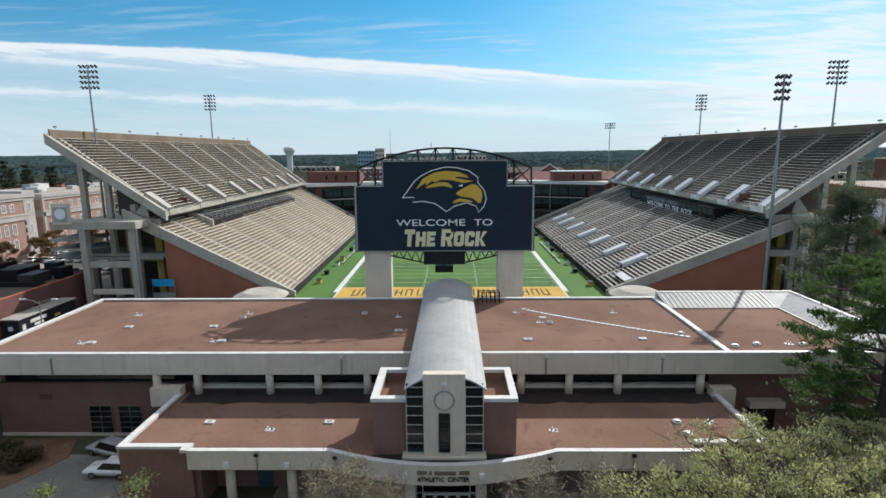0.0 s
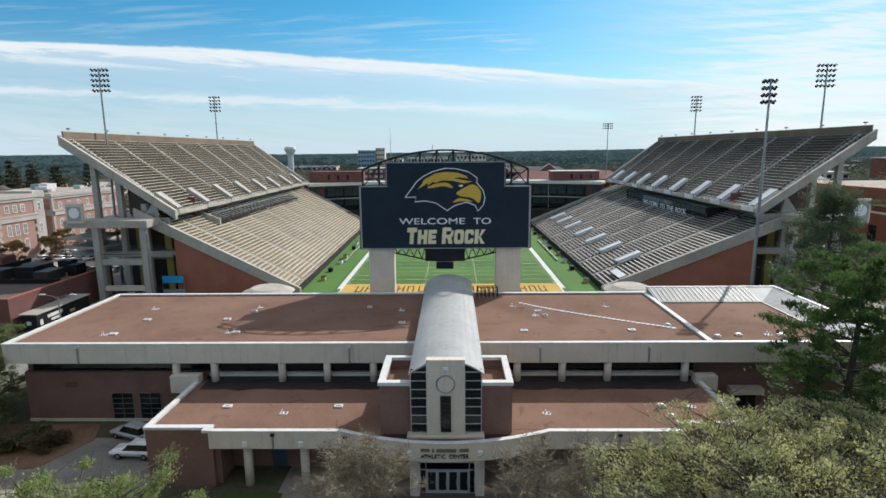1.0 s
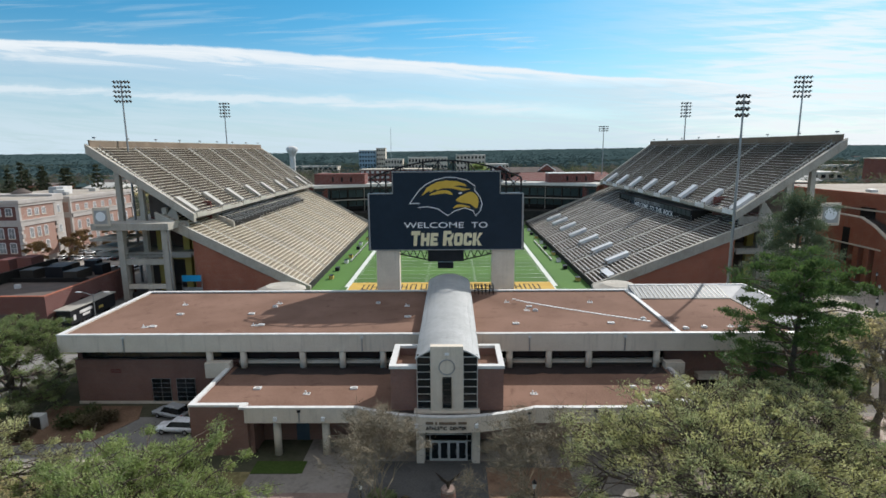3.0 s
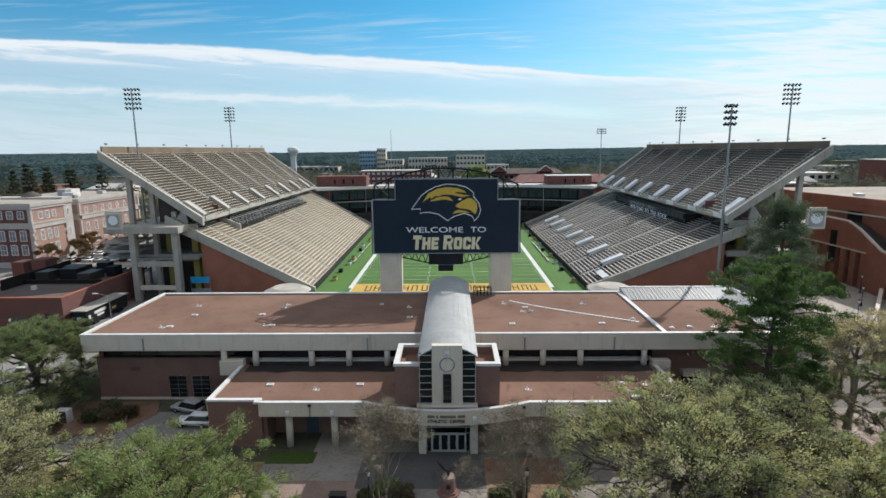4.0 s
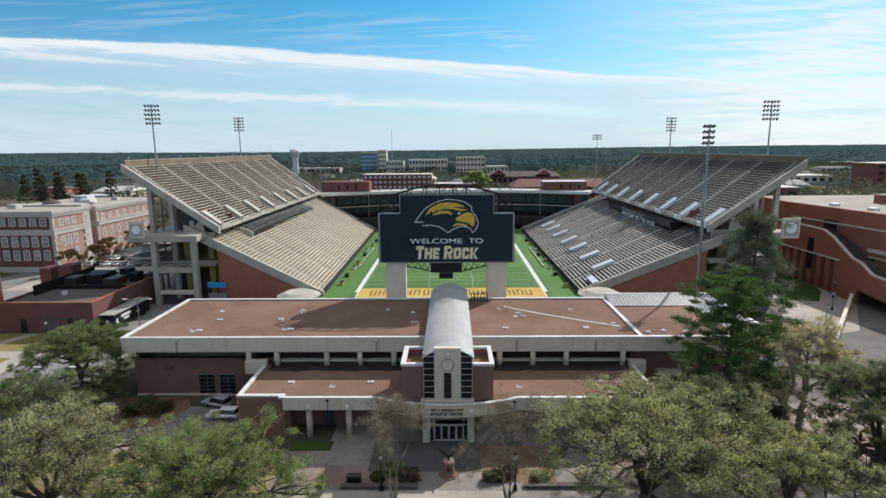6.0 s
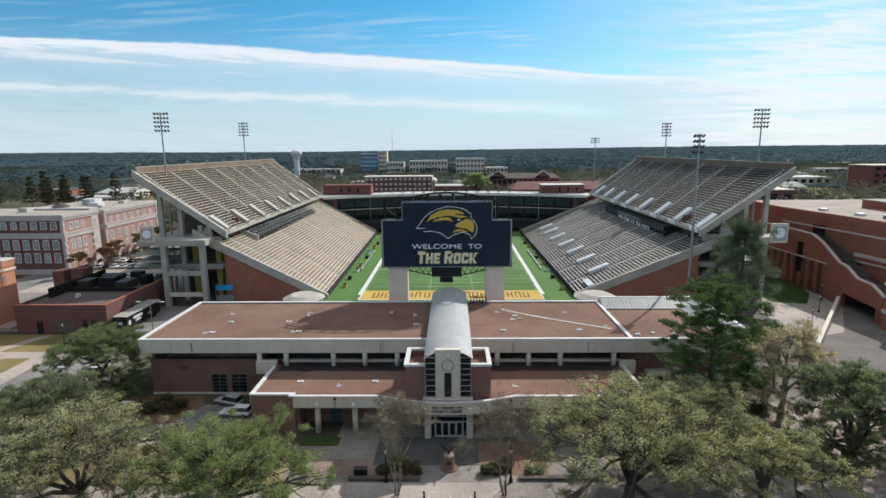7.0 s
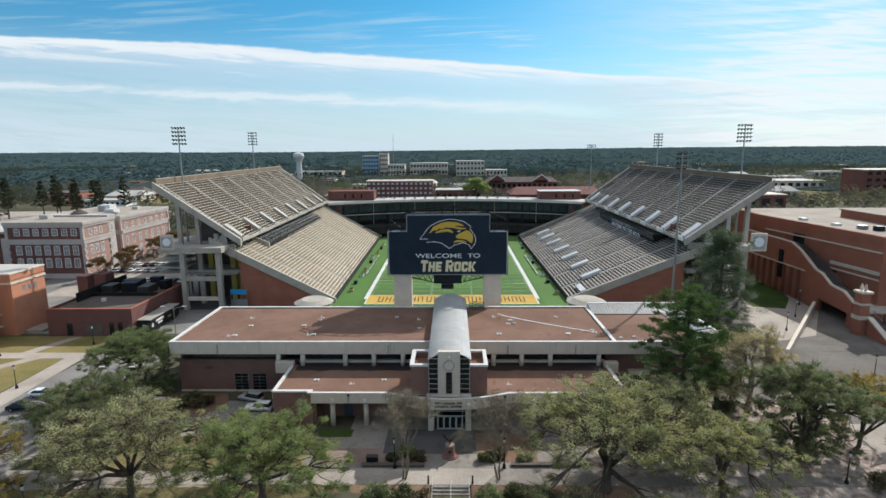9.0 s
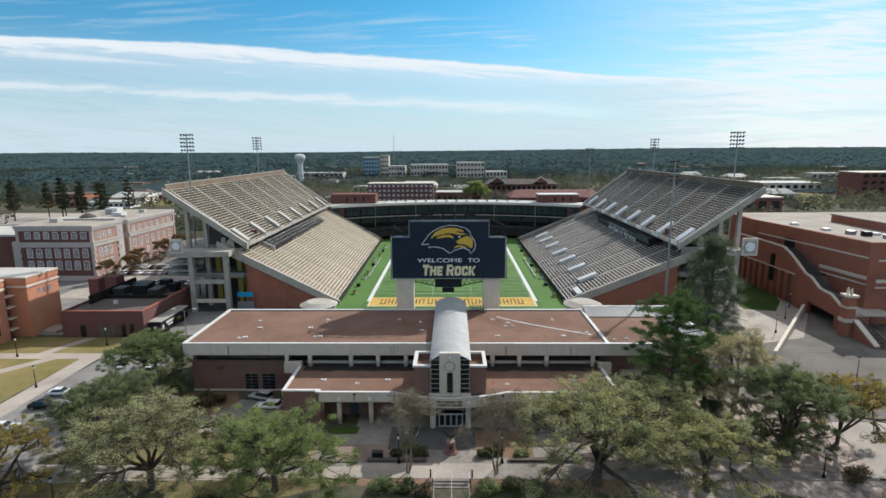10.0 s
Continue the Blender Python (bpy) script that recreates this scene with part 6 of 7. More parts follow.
def arena_hall():
    """The red brick hall with the outer stair, garage mouth and corner pier."""
    st = thing("arena_hall", "large red brick hall with stone bands, outer stair and garage", "building", (120, 0, G))
    A, C = Vector((103.2, 34.6)), Vector((107.9, -12.7))
    ring = [tuple(A), tuple(C), (164, -15.5), (164, 54), (105, 54)]
    part("wall", slab(B(), ring, G, 18.7), BRICK_RED, st, "red brick wall")
    part("parapet", slab(B(), [(A.x - 0.15, A.y), (C.x - 0.15, C.y - 0.15), (164.1, -15.65), (164.1, 54.1), (104.9, 54.1)], 18.7, 20.54), BRICK_RED, st)
    part("roof", slab(B(), [(A.x + 0.6, A.y - 0.5), (C.x + 0.5, C.y + 0.6), (163.4, -14.8), (163.4, 53.4), (105.6, 53.4)], 20.54, 20.6), ROOF_TAN, st, "dull tan flat roof")
    part("penthouse", boxes((125, 157, 2, 28, 20.6, 22.9)), BRICK_RED, st)
    part("penthouse_roof", boxes((124.6, 157.4, 1.6, 28.4, 22.9, 23.2)), ROOF_TAN, st)
    way = (C - A).normalized()
    out = Vector((way.y, -way.x)) * -1.0
    if out.x > 0:
        out = -out

    def on_wall(s0, s1, z0, z1, deep):
        p = [A + way * s0, A + way * s1]
        q = [p[0], p[1], p[1] + out * deep, p[0] + out * deep]
        bm = hexa(B(), [(*v, z0) for v in q] + [(*v, z1) for v in q])
        bmesh.ops.recalc_face_normals(bm, faces=bm.faces)
        return bm

    for s0, z0, z1 in ((3.6, 16.2, 16.6), (31.5, 10.6, 11.5), (31.5, 9.2, 9.55)):
        part("stone_band", on_wall(s0, 47.5, z0, z1, 0.25), CONCRETE_PALE, st, "pale stone band")
        part("stone_band", boxes((C.x, 164, C.y - 3.4, C.y - 3.1, z0, z1)), CONCRETE_PALE, st)
    part("street_face", slab(B(), [(C.x - 0.1, C.y - 0.3), (164, -15.9), (164, -15.4), (C.x, C.y + 0.2)], G, 18.7), BRICK_RED, st)
    part("opening", on_wall(16.4, 20.8, 13.6, 17.0, 0.2), DARK, st)
    part("opening", on_wall(31.8, 33.8, 6.8, 9.2, 0.2), DARK, st)

    def xs(y):
        return 101.0 if y >= 5.5 else 101.0 + 0.158 * (y - 5.5)

    pts = ((-19.3, 5.3), (-14.4, 7.0), (-8.2, 7.1), (-3.3, 9.0), (0.3, 9.3), (8.9, 13.2), (13.1, 14.7), (19.4, 14.8), (40.0, 14.8))

    def slope(y):
        for (ya, za), (yb, zb) in zip(pts, pts[1:]):
            if ya <= y <= yb:
                return lerp(za, zb, (y - ya) / (yb - ya))
        return pts[0][1] if y < pts[0][0] else pts[-1][1]

    def wall_piece(ys, low, thick=1.1):
        bm = B()
        cols = [[bm.verts.new((xs(y), y, low)) for y in ys], [bm.verts.new((xs(y), y, slope(y))) for y in ys],
                [bm.verts.new((xs(y) + thick, y, slope(y))) for y in ys], [bm.verts.new((xs(y) + thick, y, low)) for y in ys]]
        for a, c in zip(cols, cols[1:] + cols[:1]):
            for k in range(len(ys) - 1):
                bm.faces.new((a[k], a[k + 1], c[k + 1], c[k]))
        bm.faces.new([c[0] for c in cols])
        bm.faces.new([c[-1] for c in cols[::-1]])
        bmesh.ops.recalc_face_normals(bm, faces=bm.faces)
        return bm

    part("stair_wall", wall_piece([-19.3, -14.4, -8.2, -3.3], 2.35), BRICK_RED, st, "red brick stair wall that steps down")
    part("stair_wall", wall_piece([-3.3, 0.3, 5.5], G), BRICK_RED, st)
    part("stair_wall", wall_piece([5.5, 8.9, 13.1, 19.4, 40.0], 8.0), BRICK_RED, st)
    part("stair_coping", tube(B(), [(xs(y) + 0.5, y, z + 0.1) for y, z in pts], [0.4] * len(pts), 6), CONCRETE_PALE, st, "pale stone coping along the stair wall")
    n = 34
    for k in range(n):
        y = lerp(-19.0, 15.0, k / n)
        z = slope(y) - 0.5
        part("step", boxes((xs(y) + 1.1, xs(y) + lerp(2.8, 5.4, min(1.0, (y + 19.0) / 19.0)), y, y + 34 / n, z - 1.2, z)), ROOF_DARK, st)
    part("landing", boxes((102.1, 104.6, 15.0, 34.0, 12.6, 14.2)), CONCRETE, st)
    for k in range(4):
        x = 1.3 + k * 0.5
        part("handrail", tube(B(), [(xs(y) + x, y, slope(y) + h) for y, h in ((-18.5, -0.5), (-18.5, 0.7), (-14.4, 0.6), (-8.2, 0.6), (-3.3, 0.6), (0.3, 0.6), (8.9, 0.6), (13.1, 0.6), (13.1, -0.5))], [0.06] * 9, 5), STEEL_DARK, st)
    # depth of the arcade is painted near-black in place of shade
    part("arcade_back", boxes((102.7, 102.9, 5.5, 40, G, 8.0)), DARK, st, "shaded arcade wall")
    part("arcade_band", boxes((100.85, 102.2, 5.4, 40.1, 7.75, 8.15)), CONCRETE_PALE, st, "pale stone band")
    for k in range(10):
        y = 5.5 + k * 3.5
        part("arcade_pier", boxes((101, 102.6, y, y + 1.7, G, 7.75)), BRICK_RED, st, "red brick arcade pier")
    part("tall_slot", boxes((100.9, 101.0, 16.0, 18.4, 3.4, 12.0)), DARK, st)
    # the gloom inside the garage is in this back wall's colour
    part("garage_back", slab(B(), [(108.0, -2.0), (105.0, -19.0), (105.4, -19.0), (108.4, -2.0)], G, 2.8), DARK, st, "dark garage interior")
    part("garage_roof", slab(B(), [(xs(-3.3) + 1.1, -3.3), (xs(-19.3) + 1.1, -19.3), (112, -19.3), (112, -3.3)], 2.75, 3.0), CONCRETE, st)
    part("garage_side", boxes((xs(-18) + 0.2, 105, -19.2, -17.2, G, 2.7)), BRICK_RED, st)
    part("garage_lamp", boxes((103.0, 103.3, -13.0, -9.0, 2.45, 2.6)), COPING, st)
    part("pier", boxes((95.6, 97.8, -23.8, -21.6, G, 9.0)), BRICK_RED, st, "square red brick pier")
    for z, p in ((2.7, 0.2), (6.2, 0.15), (9.0, 0.3)):
        part("pier_band", boxes((95.6 - p, 97.8 + p, -23.8 - p, -21.6 + p, z, z + (0.9 if z < 3 else 0.5))), CONCRETE_PALE, st, "pale stone band")
    for y in (-23.3, -22.1):
        part("urn", rod(rod(B(), (96.6, y, 9.5), (96.6, y, 10.1), 0.2, 0.42, 10), (96.6, y, 10.1), (96.6, y, 11.1), 0.42, 0.15, 10), CONCRETE_PALE, st, "pale stone urn")
    bm = B()
    hexa(bm, [(97.4, -31.4, G), (98.3, -31.4, G), (98.3, -24.2, G), (97.4, -24.2, G), (97.4, -31.4, -0.7), (98.3, -31.4, -0.7), (98.3, -24.2, 3.2), (97.4, -24.2, 3.2)])
    part("flank_wall", bm, BRICK_RED, st)
    bm = B()
    hexa(bm, [(97.2, -31.6, -0.7), (98.5, -31.6, -0.7), (98.5, -24.2, 3.2), (97.2, -24.2, 3.2), (97.2, -31.6, -0.35), (98.5, -31.6, -0.35), (98.5, -24.2, 3.55), (97.2, -24.2, 3.55)])
    part("flank_coping", bm, CONCRETE_PALE, st)
    for k in range(12):
        y = lerp(-32.0, -20.0, k / 12)
        part("step", boxes((98.5, 102.0, y, y + 1.0, G, lerp(-0.8, 2.8, k / 12))), ROOF_DARK, st)
    for x in (98.9, 100.2, 101.6):
        part("handrail", tube(B(), [(x, -31.8, G), (x, -31.8, 0.2), (x, -20.4, 3.8), (x, -20.4, 2.8)], [0.06] * 4, 5), STEEL_DARK, st)
    for k, (x, y) in enumerate(((110, 8), (112.2, 1), (114, -2.5), (117.5, -1), (121, -5.2), (125.5, -8.7), (108.2, 20), (116.6, -7))):
        part("rooftop_unit", boxes((x - 0.9, x + 0.9, y - 1.0, y + 1.0, 20.6, 21.3 + 0.3 * (k % 3))), (COPING, STEEL, STEEL_DARK)[k % 3], st, "rooftop plant unit")
    w = thing("retaining_wall", "pale concrete retaining wall beside the garage ramp", "wall", (84, -20, G))
    bm = B()
    hexa(bm, [(72.0, -35.4, G - 0.2), (72.6, -35.8, G - 0.2), (98.6, -4.2, G - 0.2), (98.0, -3.8, G - 0.2), (72.0, -35.4, 0.0), (72.6, -35.8, 0.0), (98.6, -4.2, 1.6), (98.0, -3.8, 1.6)])
    part("wall", bm, CONCRETE_PALE, w)
    k = thing("brick_bench", "red brick seat wall with a white round sign", "bench", (99.5, -37.5, G))
    part("wall", boxes((98.8, 102.0, -38.2, -36.8, G, 1.0)), BRICK_RED, k)
    part("cap", boxes((98.6, 102.2, -38.4, -36.6, 1.0, 1.3)), COPING, k)
    part("sign", rod(B(), (101.0, -38.3, 0.0), (101.0, -38.2, 0.0), 0.6, seg=16), SHEET, k)
    part("seat", boxes((97.0, 101.0, -40.2, -38.6, G, -0.6)), CONCRETE_PALE, k)


campus_hall()
orange_hall()
annex()
arena_hall()


# ---- far town ----
def block(name, label, x0, x1, y0, y1, h, mat, roof, rows=2, cols=8, style=0, pane=GLASS):
    z = ground_height((x0 + x1) / 2, y0)
    st = thing(name, label, "building", ((x0 + x1) / 2, (y0 + y1) / 2, z), group="far town")
    part("wall", boxes((x0, x1, y0, y1, z - 2, z + h)), mat, st)
    if style == 1:
        bm = B()
        m = (y0 + y1) / 2
        hexa(bm, [(x0 - 1, y0 - 1, z + h), (x1 + 1, y0 - 1, z + h), (x1 + 1, y1 + 1, z + h), (x0 - 1, y1 + 1, z + h), (x0 + 4, m - 0.3, z + h + 4), (x1 - 4, m - 0.3, z + h + 4), (x1 - 4, m + 0.3, z + h + 4), (x0 + 4, m + 0.3, z + h + 4)])
        part("roof", bm, roof, st)
    else:
        part("roof", boxes((x0 - 0.4, x1 + 0.4, y0 - 0.4, y1 + 0.4, z + h, z + h + 0.7)), roof, st)
    for r in range(rows):
        zz = z + h * (r + 0.35) / rows
        for k in range(cols):
            x = lerp(x0, x1, (k + 0.5) / cols)
            w = (x1 - x0) / cols * 0.28
            part("window", boxes((x - w, x + w, y0 - 0.12, y0, zz, zz + h / rows * 0.45)), pane, st)
    return st


block("dormitory", "long three-storey brick dormitory with pale window bands", -62, -14, 250, 264, 20.6, BRICK_DARK, CONCRETE_PALE, 6, 14, 0, FRAME_PALE)
block("low_hall", "low brick hall with a flat pale roof", -12, 22, 262, 280, 13, BRICK_DARK, ROOF_GREY, 1, 8)
block("tower_block", "tall blue glass office tower", -128, -105, 640, 660, 34, glass_material("blue curtain wall", (0.16, 0.24, 0.30), 0.3), CONCRETE_PALE, 6, 6)
block("tower_block", "pale concrete hospital tower", -104.5, -92, 645, 660, 37, CONCRETE_PALE, ROOF_GREY, 6, 4)
block("hospital_wing", "pale concrete hospital wing", -90, -66, 620, 640, 22, CONCRETE_PALE, ROOF_GREY, 3, 6)
block("hospital_wing", "long pale concrete hospital wing", -58, -6, 615, 640, 24, CONCRETE_PALE, ROOF_GREY, 3, 12)
block("hospital_wing", "pale concrete hospital block", 6, 44, 600, 625, 27, CONCRETE_PALE, ROOF_GREY, 4, 8)
block("hospital_wing", "low pale concrete hospital wing", 46, 74, 590, 615, 15, CONCRETE_PALE, ROOF_GREY, 2, 6)
block("hospital_wing", "long pale low hospital wing", -215, -150, 600, 620, 14, CONCRETE_PALE, ROOF_GREY, 2, 10)
block("gabled_hall", "long brick hall with a dark hipped roof", 30, 92, 330, 350, 15.0, BRICK_DARK, ROOF_DARK, 2, 14, 1)
block("gabled_hall", "brick hall with a red hipped roof", 36, 92, 182, 204, 16.4, BRICK_DARK, BRICK_DARK, 2, 8, 1)
block("brick_block", "four-storey brick block beyond the trees", 360, 425, 335, 365, 23, BRICK_DARK, CONCRETE_PALE, 4, 9)
block("warehouse", "long brick shed with a pale roof edge", 175, 230, 230, 255, 11, BRICK_DARK, CONCRETE_PALE, 1, 6)
block("warehouse", "wide pale metal warehouse", 250, 300, 470, 500, 11, CONCRETE_PALE, ROOF_GREY, 1, 6)
block("warehouse", "wide pale metal warehouse", 310, 390, 430, 470, 8, CONCRETE_PALE, ROOF_GREY, 1, 10)
block("warehouse", "low brick warehouse with a pale roof", 150, 200, 110, 140, 8, BRICK_RED, ROOF_GREY, 1, 6)
block("warehouse", "long pale low shed", -575, -488, 690, 715, 10, CONCRETE_PALE, ROOF_GREY, 2, 14)
block("warehouse", "long pale low shed", -470, -425, 610, 635, 9, BRICK_PINK, ROOF_TAN, 1, 8)
block("warehouse", "low white shed with a pale roof", -296, -262, 284, 300, 4.5, SHEET, ROOF_GREY, 1, 8)
block("warehouse", "low brick house with a dark roof", -400, -362, 480, 500, 8, BRICK_RED, ROOF_DARK, 1, 6)
hall = [o for o in scene.objects if o.name.startswith("gabled_hall")][0]
for x in (39.6, 77.7):
    part("gable", extrude_xz(B(), [(x - 6.5, 15.4), (x, 20.2), (x + 6.5, 15.4)], 327.5, 336.0), BRICK_DARK, hall, "brick gable")
    part("gable_trim", tube(B(), [(x - 7.0, 327.3, 15.4), (x, 327.3, 20.4), (x + 7.0, 327.3, 15.4)], [0.45] * 3, 5), COPING, hall, "white gable trim")
town = np.random.default_rng(11)
for k in range(70):
    y = town.uniform(280, 1300)
    x = town.uniform(-0.85, 0.85) * (y + 140)
    if abs(x) < 60 and y < 400:
        continue
    w, d, h = town.uniform(14, 45), town.uniform(12, 30), town.uniform(4, 9)
    block("town_building", ("low pale commercial building among the trees", "low brick building among the trees")[k % 2], x, x + w, y, y + d, h, (CONCRETE_PALE, BRICK_RED)[k % 2], (ROOF_GREY, ROOF_DARK, ROOF_GREY)[k % 3], 1, 5, int(k % 4 == 0))
wt = thing("water_tower", "white pedestal water tower beyond the stadium", "water tower", (-197.5, 560, G))
bm = B()
prof = ((4.6, 0), (3.6, 4), (3.4, 28), (4.6, 31), (6.6, 34.5), (7.0, 36.5), (6.2, 38.8), (3.2, 40.2), (0.3, 40.6))
tube(bm, [(-197.5, 560, G + h) for r0, h in prof], [r0 for r0, h in prof], 24)
part("tank", bm, COPING, wt)
tw = thing("radio_mast", "thin grey radio mast on the skyline", "mast", (-90, 700, G))
part("mast", rod(B(), (-90, 700, G), (-90, 700, 66), 0.5, 0.2, 6), STEEL, tw)


# ---- trees ----
def leaf_cloud(centres, radii, per, size, seed, squash=0.7, heart=None, fuzzy=False, upright=0.0):
    """Small leaf sprays scattered round many clump centres, as arrays of quads."""
    r = np.random.default_rng(seed)
    c = np.repeat(np.asarray(centres, dtype=np.float64), per, axis=0)
    rad = np.repeat(np.asarray(radii, dtype=np.float64), per)
    n = len(c)
    d = r.normal(size=(n, 3))
    d /= np.linalg.norm(d, axis=1)[:, None]
    d *= ((np.abs(r.normal(size=n)) * 0.42 + 0.32 if fuzzy else r.random(n) ** 0.45) * rad)[:, None]
    d[:, 2] *= squash
    p = c + d
    a = r.normal(size=(n, 3))
    a[:, 2] *= 0.45
    a /= np.linalg.norm(a, axis=1)[:, None]
    lift = r.normal(size=(n, 3)) * 0.6
    lift[:, 2] += 1.0
    b = np.cross(a, lift)
    b /= np.linalg.norm(b, axis=1)[:, None]
    slim = 0.6
    if upright:
        a = a * (1 - upright) + np.array([1.0, 0.0, 0.0]) * upright
        b = b * (1 - upright) + np.array([0.0, 0.75, 0.65]) * upright
    if heart is not None:
        away = p - np.asarray(heart, dtype=np.float64)
        away /= np.linalg.norm(away, axis=1)[:, None]
        a = a * 0.75 + away
        a /= np.linalg.norm(a, axis=1)[:, None]
        b = np.cross(a, lift)
        b /= np.linalg.norm(b, axis=1)[:, None]
        slim = 0.42
    s = size * r.uniform(0.55, 1.35, n)
    a *= s[:, None]
    b *= (s * slim)[:, None]
    verts = np.stack([p - a, p - b, p + a, p + b], axis=1).reshape(-1, 3)
    return verts, np.arange(n * 4).reshape(-1, 4)


def twig_cloud(centres, radii, per, size, seed):
    """Thin crooked twigs that fan out of each clump, as slim quads."""
    r = np.random.default_rng(seed)
    c = np.repeat(np.asarray(centres, dtype=np.float64), per, axis=0)
    rad = np.repeat(np.asarray(radii, dtype=np.float64), per)
    n = len(c)
    d = r.normal(size=(n, 3))
    d[:, 2] = np.abs(d[:, 2]) * 0.8 - 0.15
    d /= np.linalg.norm(d, axis=1)[:, None]
    p0 = c + r.normal(size=(n, 3)) * rad[:, None] * 0.25
    p1 = p0 + d * (rad * r.uniform(0.5, 1.15, n))[:, None]
    w = np.cross(d, r.normal(size=(n, 3)))
    w *= (size * r.uniform(0.6, 1.4, n) / np.linalg.norm(w, axis=1))[:, None]
    verts = np.stack([p0 - w, p0 + w, p1 + w * 0.3, p1 - w * 0.3], axis=1).reshape(-1, 3)
    return verts, np.arange(n * 4).reshape(-1, 4)


def broad_tree(name, label, x, y, height, radius, mat, seed, density=1.0, bark=BARK, boughs=17, clumps=14, leaf=0.105, low=0.30, droop=6, squash=0.62, trunk=0.45, rise=0.24, twigs=10, lean=(0.0, 0.0), puff=1.0):
    """A spreading crown: boughs set over a dome, each a loose group of leaf clumps with gaps between the groups."""
    z = ground_height(x, y)
    st = thing(name, label, "tree", (x, y, z))
    r = np.random.default_rng(seed)
    ends = []
    for k in range(boughs + droop):
        a = 2.4 * k + r.uniform(-0.35, 0.35) + seed
        wob = 1 + 0.13 * math.sin(2 * a + seed) + 0.08 * math.sin(5 * a + 2 * seed)
        if k < boughs:
            rr = math.sqrt((k + 0.4) / boughs) * 0.78 * r.uniform(0.9, 1.08)
            h = low + (0.90 - low) * math.sqrt(max(0.06, 1 - rr * rr * 1.15)) + r.uniform(-0.06, 0.05)
        else:
            rr = r.uniform(0.5, 0.84)
            h = low + r.uniform(-0.10, 0.08)
        ends.append(np.array([x + lean[0] * (0.4 + 0.6 * h) + math.cos(a) * rr * radius * wob, y + lean[1] * h + math.sin(a) * rr * radius * wob, z + height * h]))
    bm = B()
    base = np.array([x, y, z])
    fork = base + np.array([r.normal() * 0.2 + lean[0] * 0.12, r.normal() * 0.2, height * rise])
    tube(bm, [tuple(base - (0, 0, 0.4)), tuple(base + (0, 0, 0.25)), tuple((base + fork) / 2 + r.normal(size=3) * 0.12), tuple(fork)], [trunk * 1.7, trunk * 1.15, trunk, trunk * 0.9], 10)
    centres, radii = [], []
    mains = []
    for i, e in enumerate(ends):
        start, thick = fork, trunk * 0.6
        if i % 4 and mains:
            near = min(mains, key=lambda m: np.linalg.norm(m[-1] - e))
            start, thick = near[2], trunk * 0.33
        out = e - start
        length = np.linalg.norm(out)
        pts, rad = [start], [thick]
        for k in (0.28, 0.55, 0.8, 1.0):
            pts.append(start + out * k + r.normal(size=3) * length * 0.07 * (1 - 0.5 * k) + np.array([0, 0, length * 0.09 * math.sin(math.pi * k)]))
            rad.append(thick * (1 - 0.85 * k) + 0.03)
        if start is fork:
            mains.append(pts)
        tube(bm, [tuple(p) for p in pts], rad, 6)
        for q in range(clumps):
            c = e + np.clip(r.normal(size=3), -1.6, 1.6) * radius * np.array([0.185, 0.185, 0.095])
            centres.append(c)
            radii.append(r.uniform(0.05, 0.125) * radius * puff)
            f = pts[r.integers(2, 5)]
            tube(bm, [tuple(f), tuple((f + c) / 2 + r.normal(size=3) * 0.2), tuple(c)], [0.07, 0.05, 0.02], 4)
    part("trunk", bm, bark, st, "", True)
    per = max(8, int(200 * density * (0.12 / leaf) ** 1.7 * (radius / 10.0) ** 1.2))
    v, q = leaf_cloud(centres, radii, per, leaf, seed + 1, squash, fork, True)
    raw_mesh("crown", v, q, mat, st)
    if twigs:
        v, q = twig_cloud(centres, [1.25 * c for c in radii], twigs, 0.028, seed + 2)
        raw_mesh("twig_spray", v, q, bark, st)
    return st


def bare_tree(x, y, height, spread, seed):
    z = ground_height(x, y)
    st = thing("crape_myrtle", "bare multi-stemmed crape myrtle with brown grey twigs", "tree", (x, y, z), group="crape myrtles")
    r = np.random.default_rng(seed)
    twigs_v = B()

    def grow(bm, p, d, length, rad, depth):
        end = p + d * length
        bend = (p + end) / 2 + r.normal(size=3) * length * 0.06
        tube(bm if depth < 2 else twigs_v, [tuple(p), tuple(bend), tuple(end)], [rad, rad * 0.8, rad * 0.6], 6 if depth < 2 else 3)
        if depth >= 5:
            return
        for k in range(3 if depth < 4 else 6):
            nd = d + r.normal(size=3) * (0.32 if depth else 0.26)
            nd[2] += 0.10
            nd /= np.linalg.norm(nd)
            grow(bm, end, nd, length * r.uniform(0.58, 0.8), rad * 0.56, depth + 1)

    for k in range(4):
        a = 2 * math.pi * k / 4 + r.uniform(0, 1)
        d = np.array([math.cos(a) * 0.22 * spread, math.sin(a) * 0.22 * spread, 1.0])
        d /= np.linalg.norm(d)
        bm = B()
        grow(bm, np.array([x + math.cos(a) * 0.2, y + math.sin(a) * 0.2, z - 0.1]), d, height * 0.29, 0.095, 0)
        part("stem", bm, TWIG, st, "", True)
    tips = [v.co.copy() for v in twigs_v.verts if v.co.z > z + height * 0.42]
    pick = [tuple(tips[i]) for i in r.choice(len(tips), 620)]
    part("twig_spray", twigs_v, TWIG, st)
    v, q = twig_cloud(pick, [0.8] * len(pick), 8, 0.017, seed + 5)
    raw_mesh("fine_twig_spray", v, q, TWIG, st)
    return st


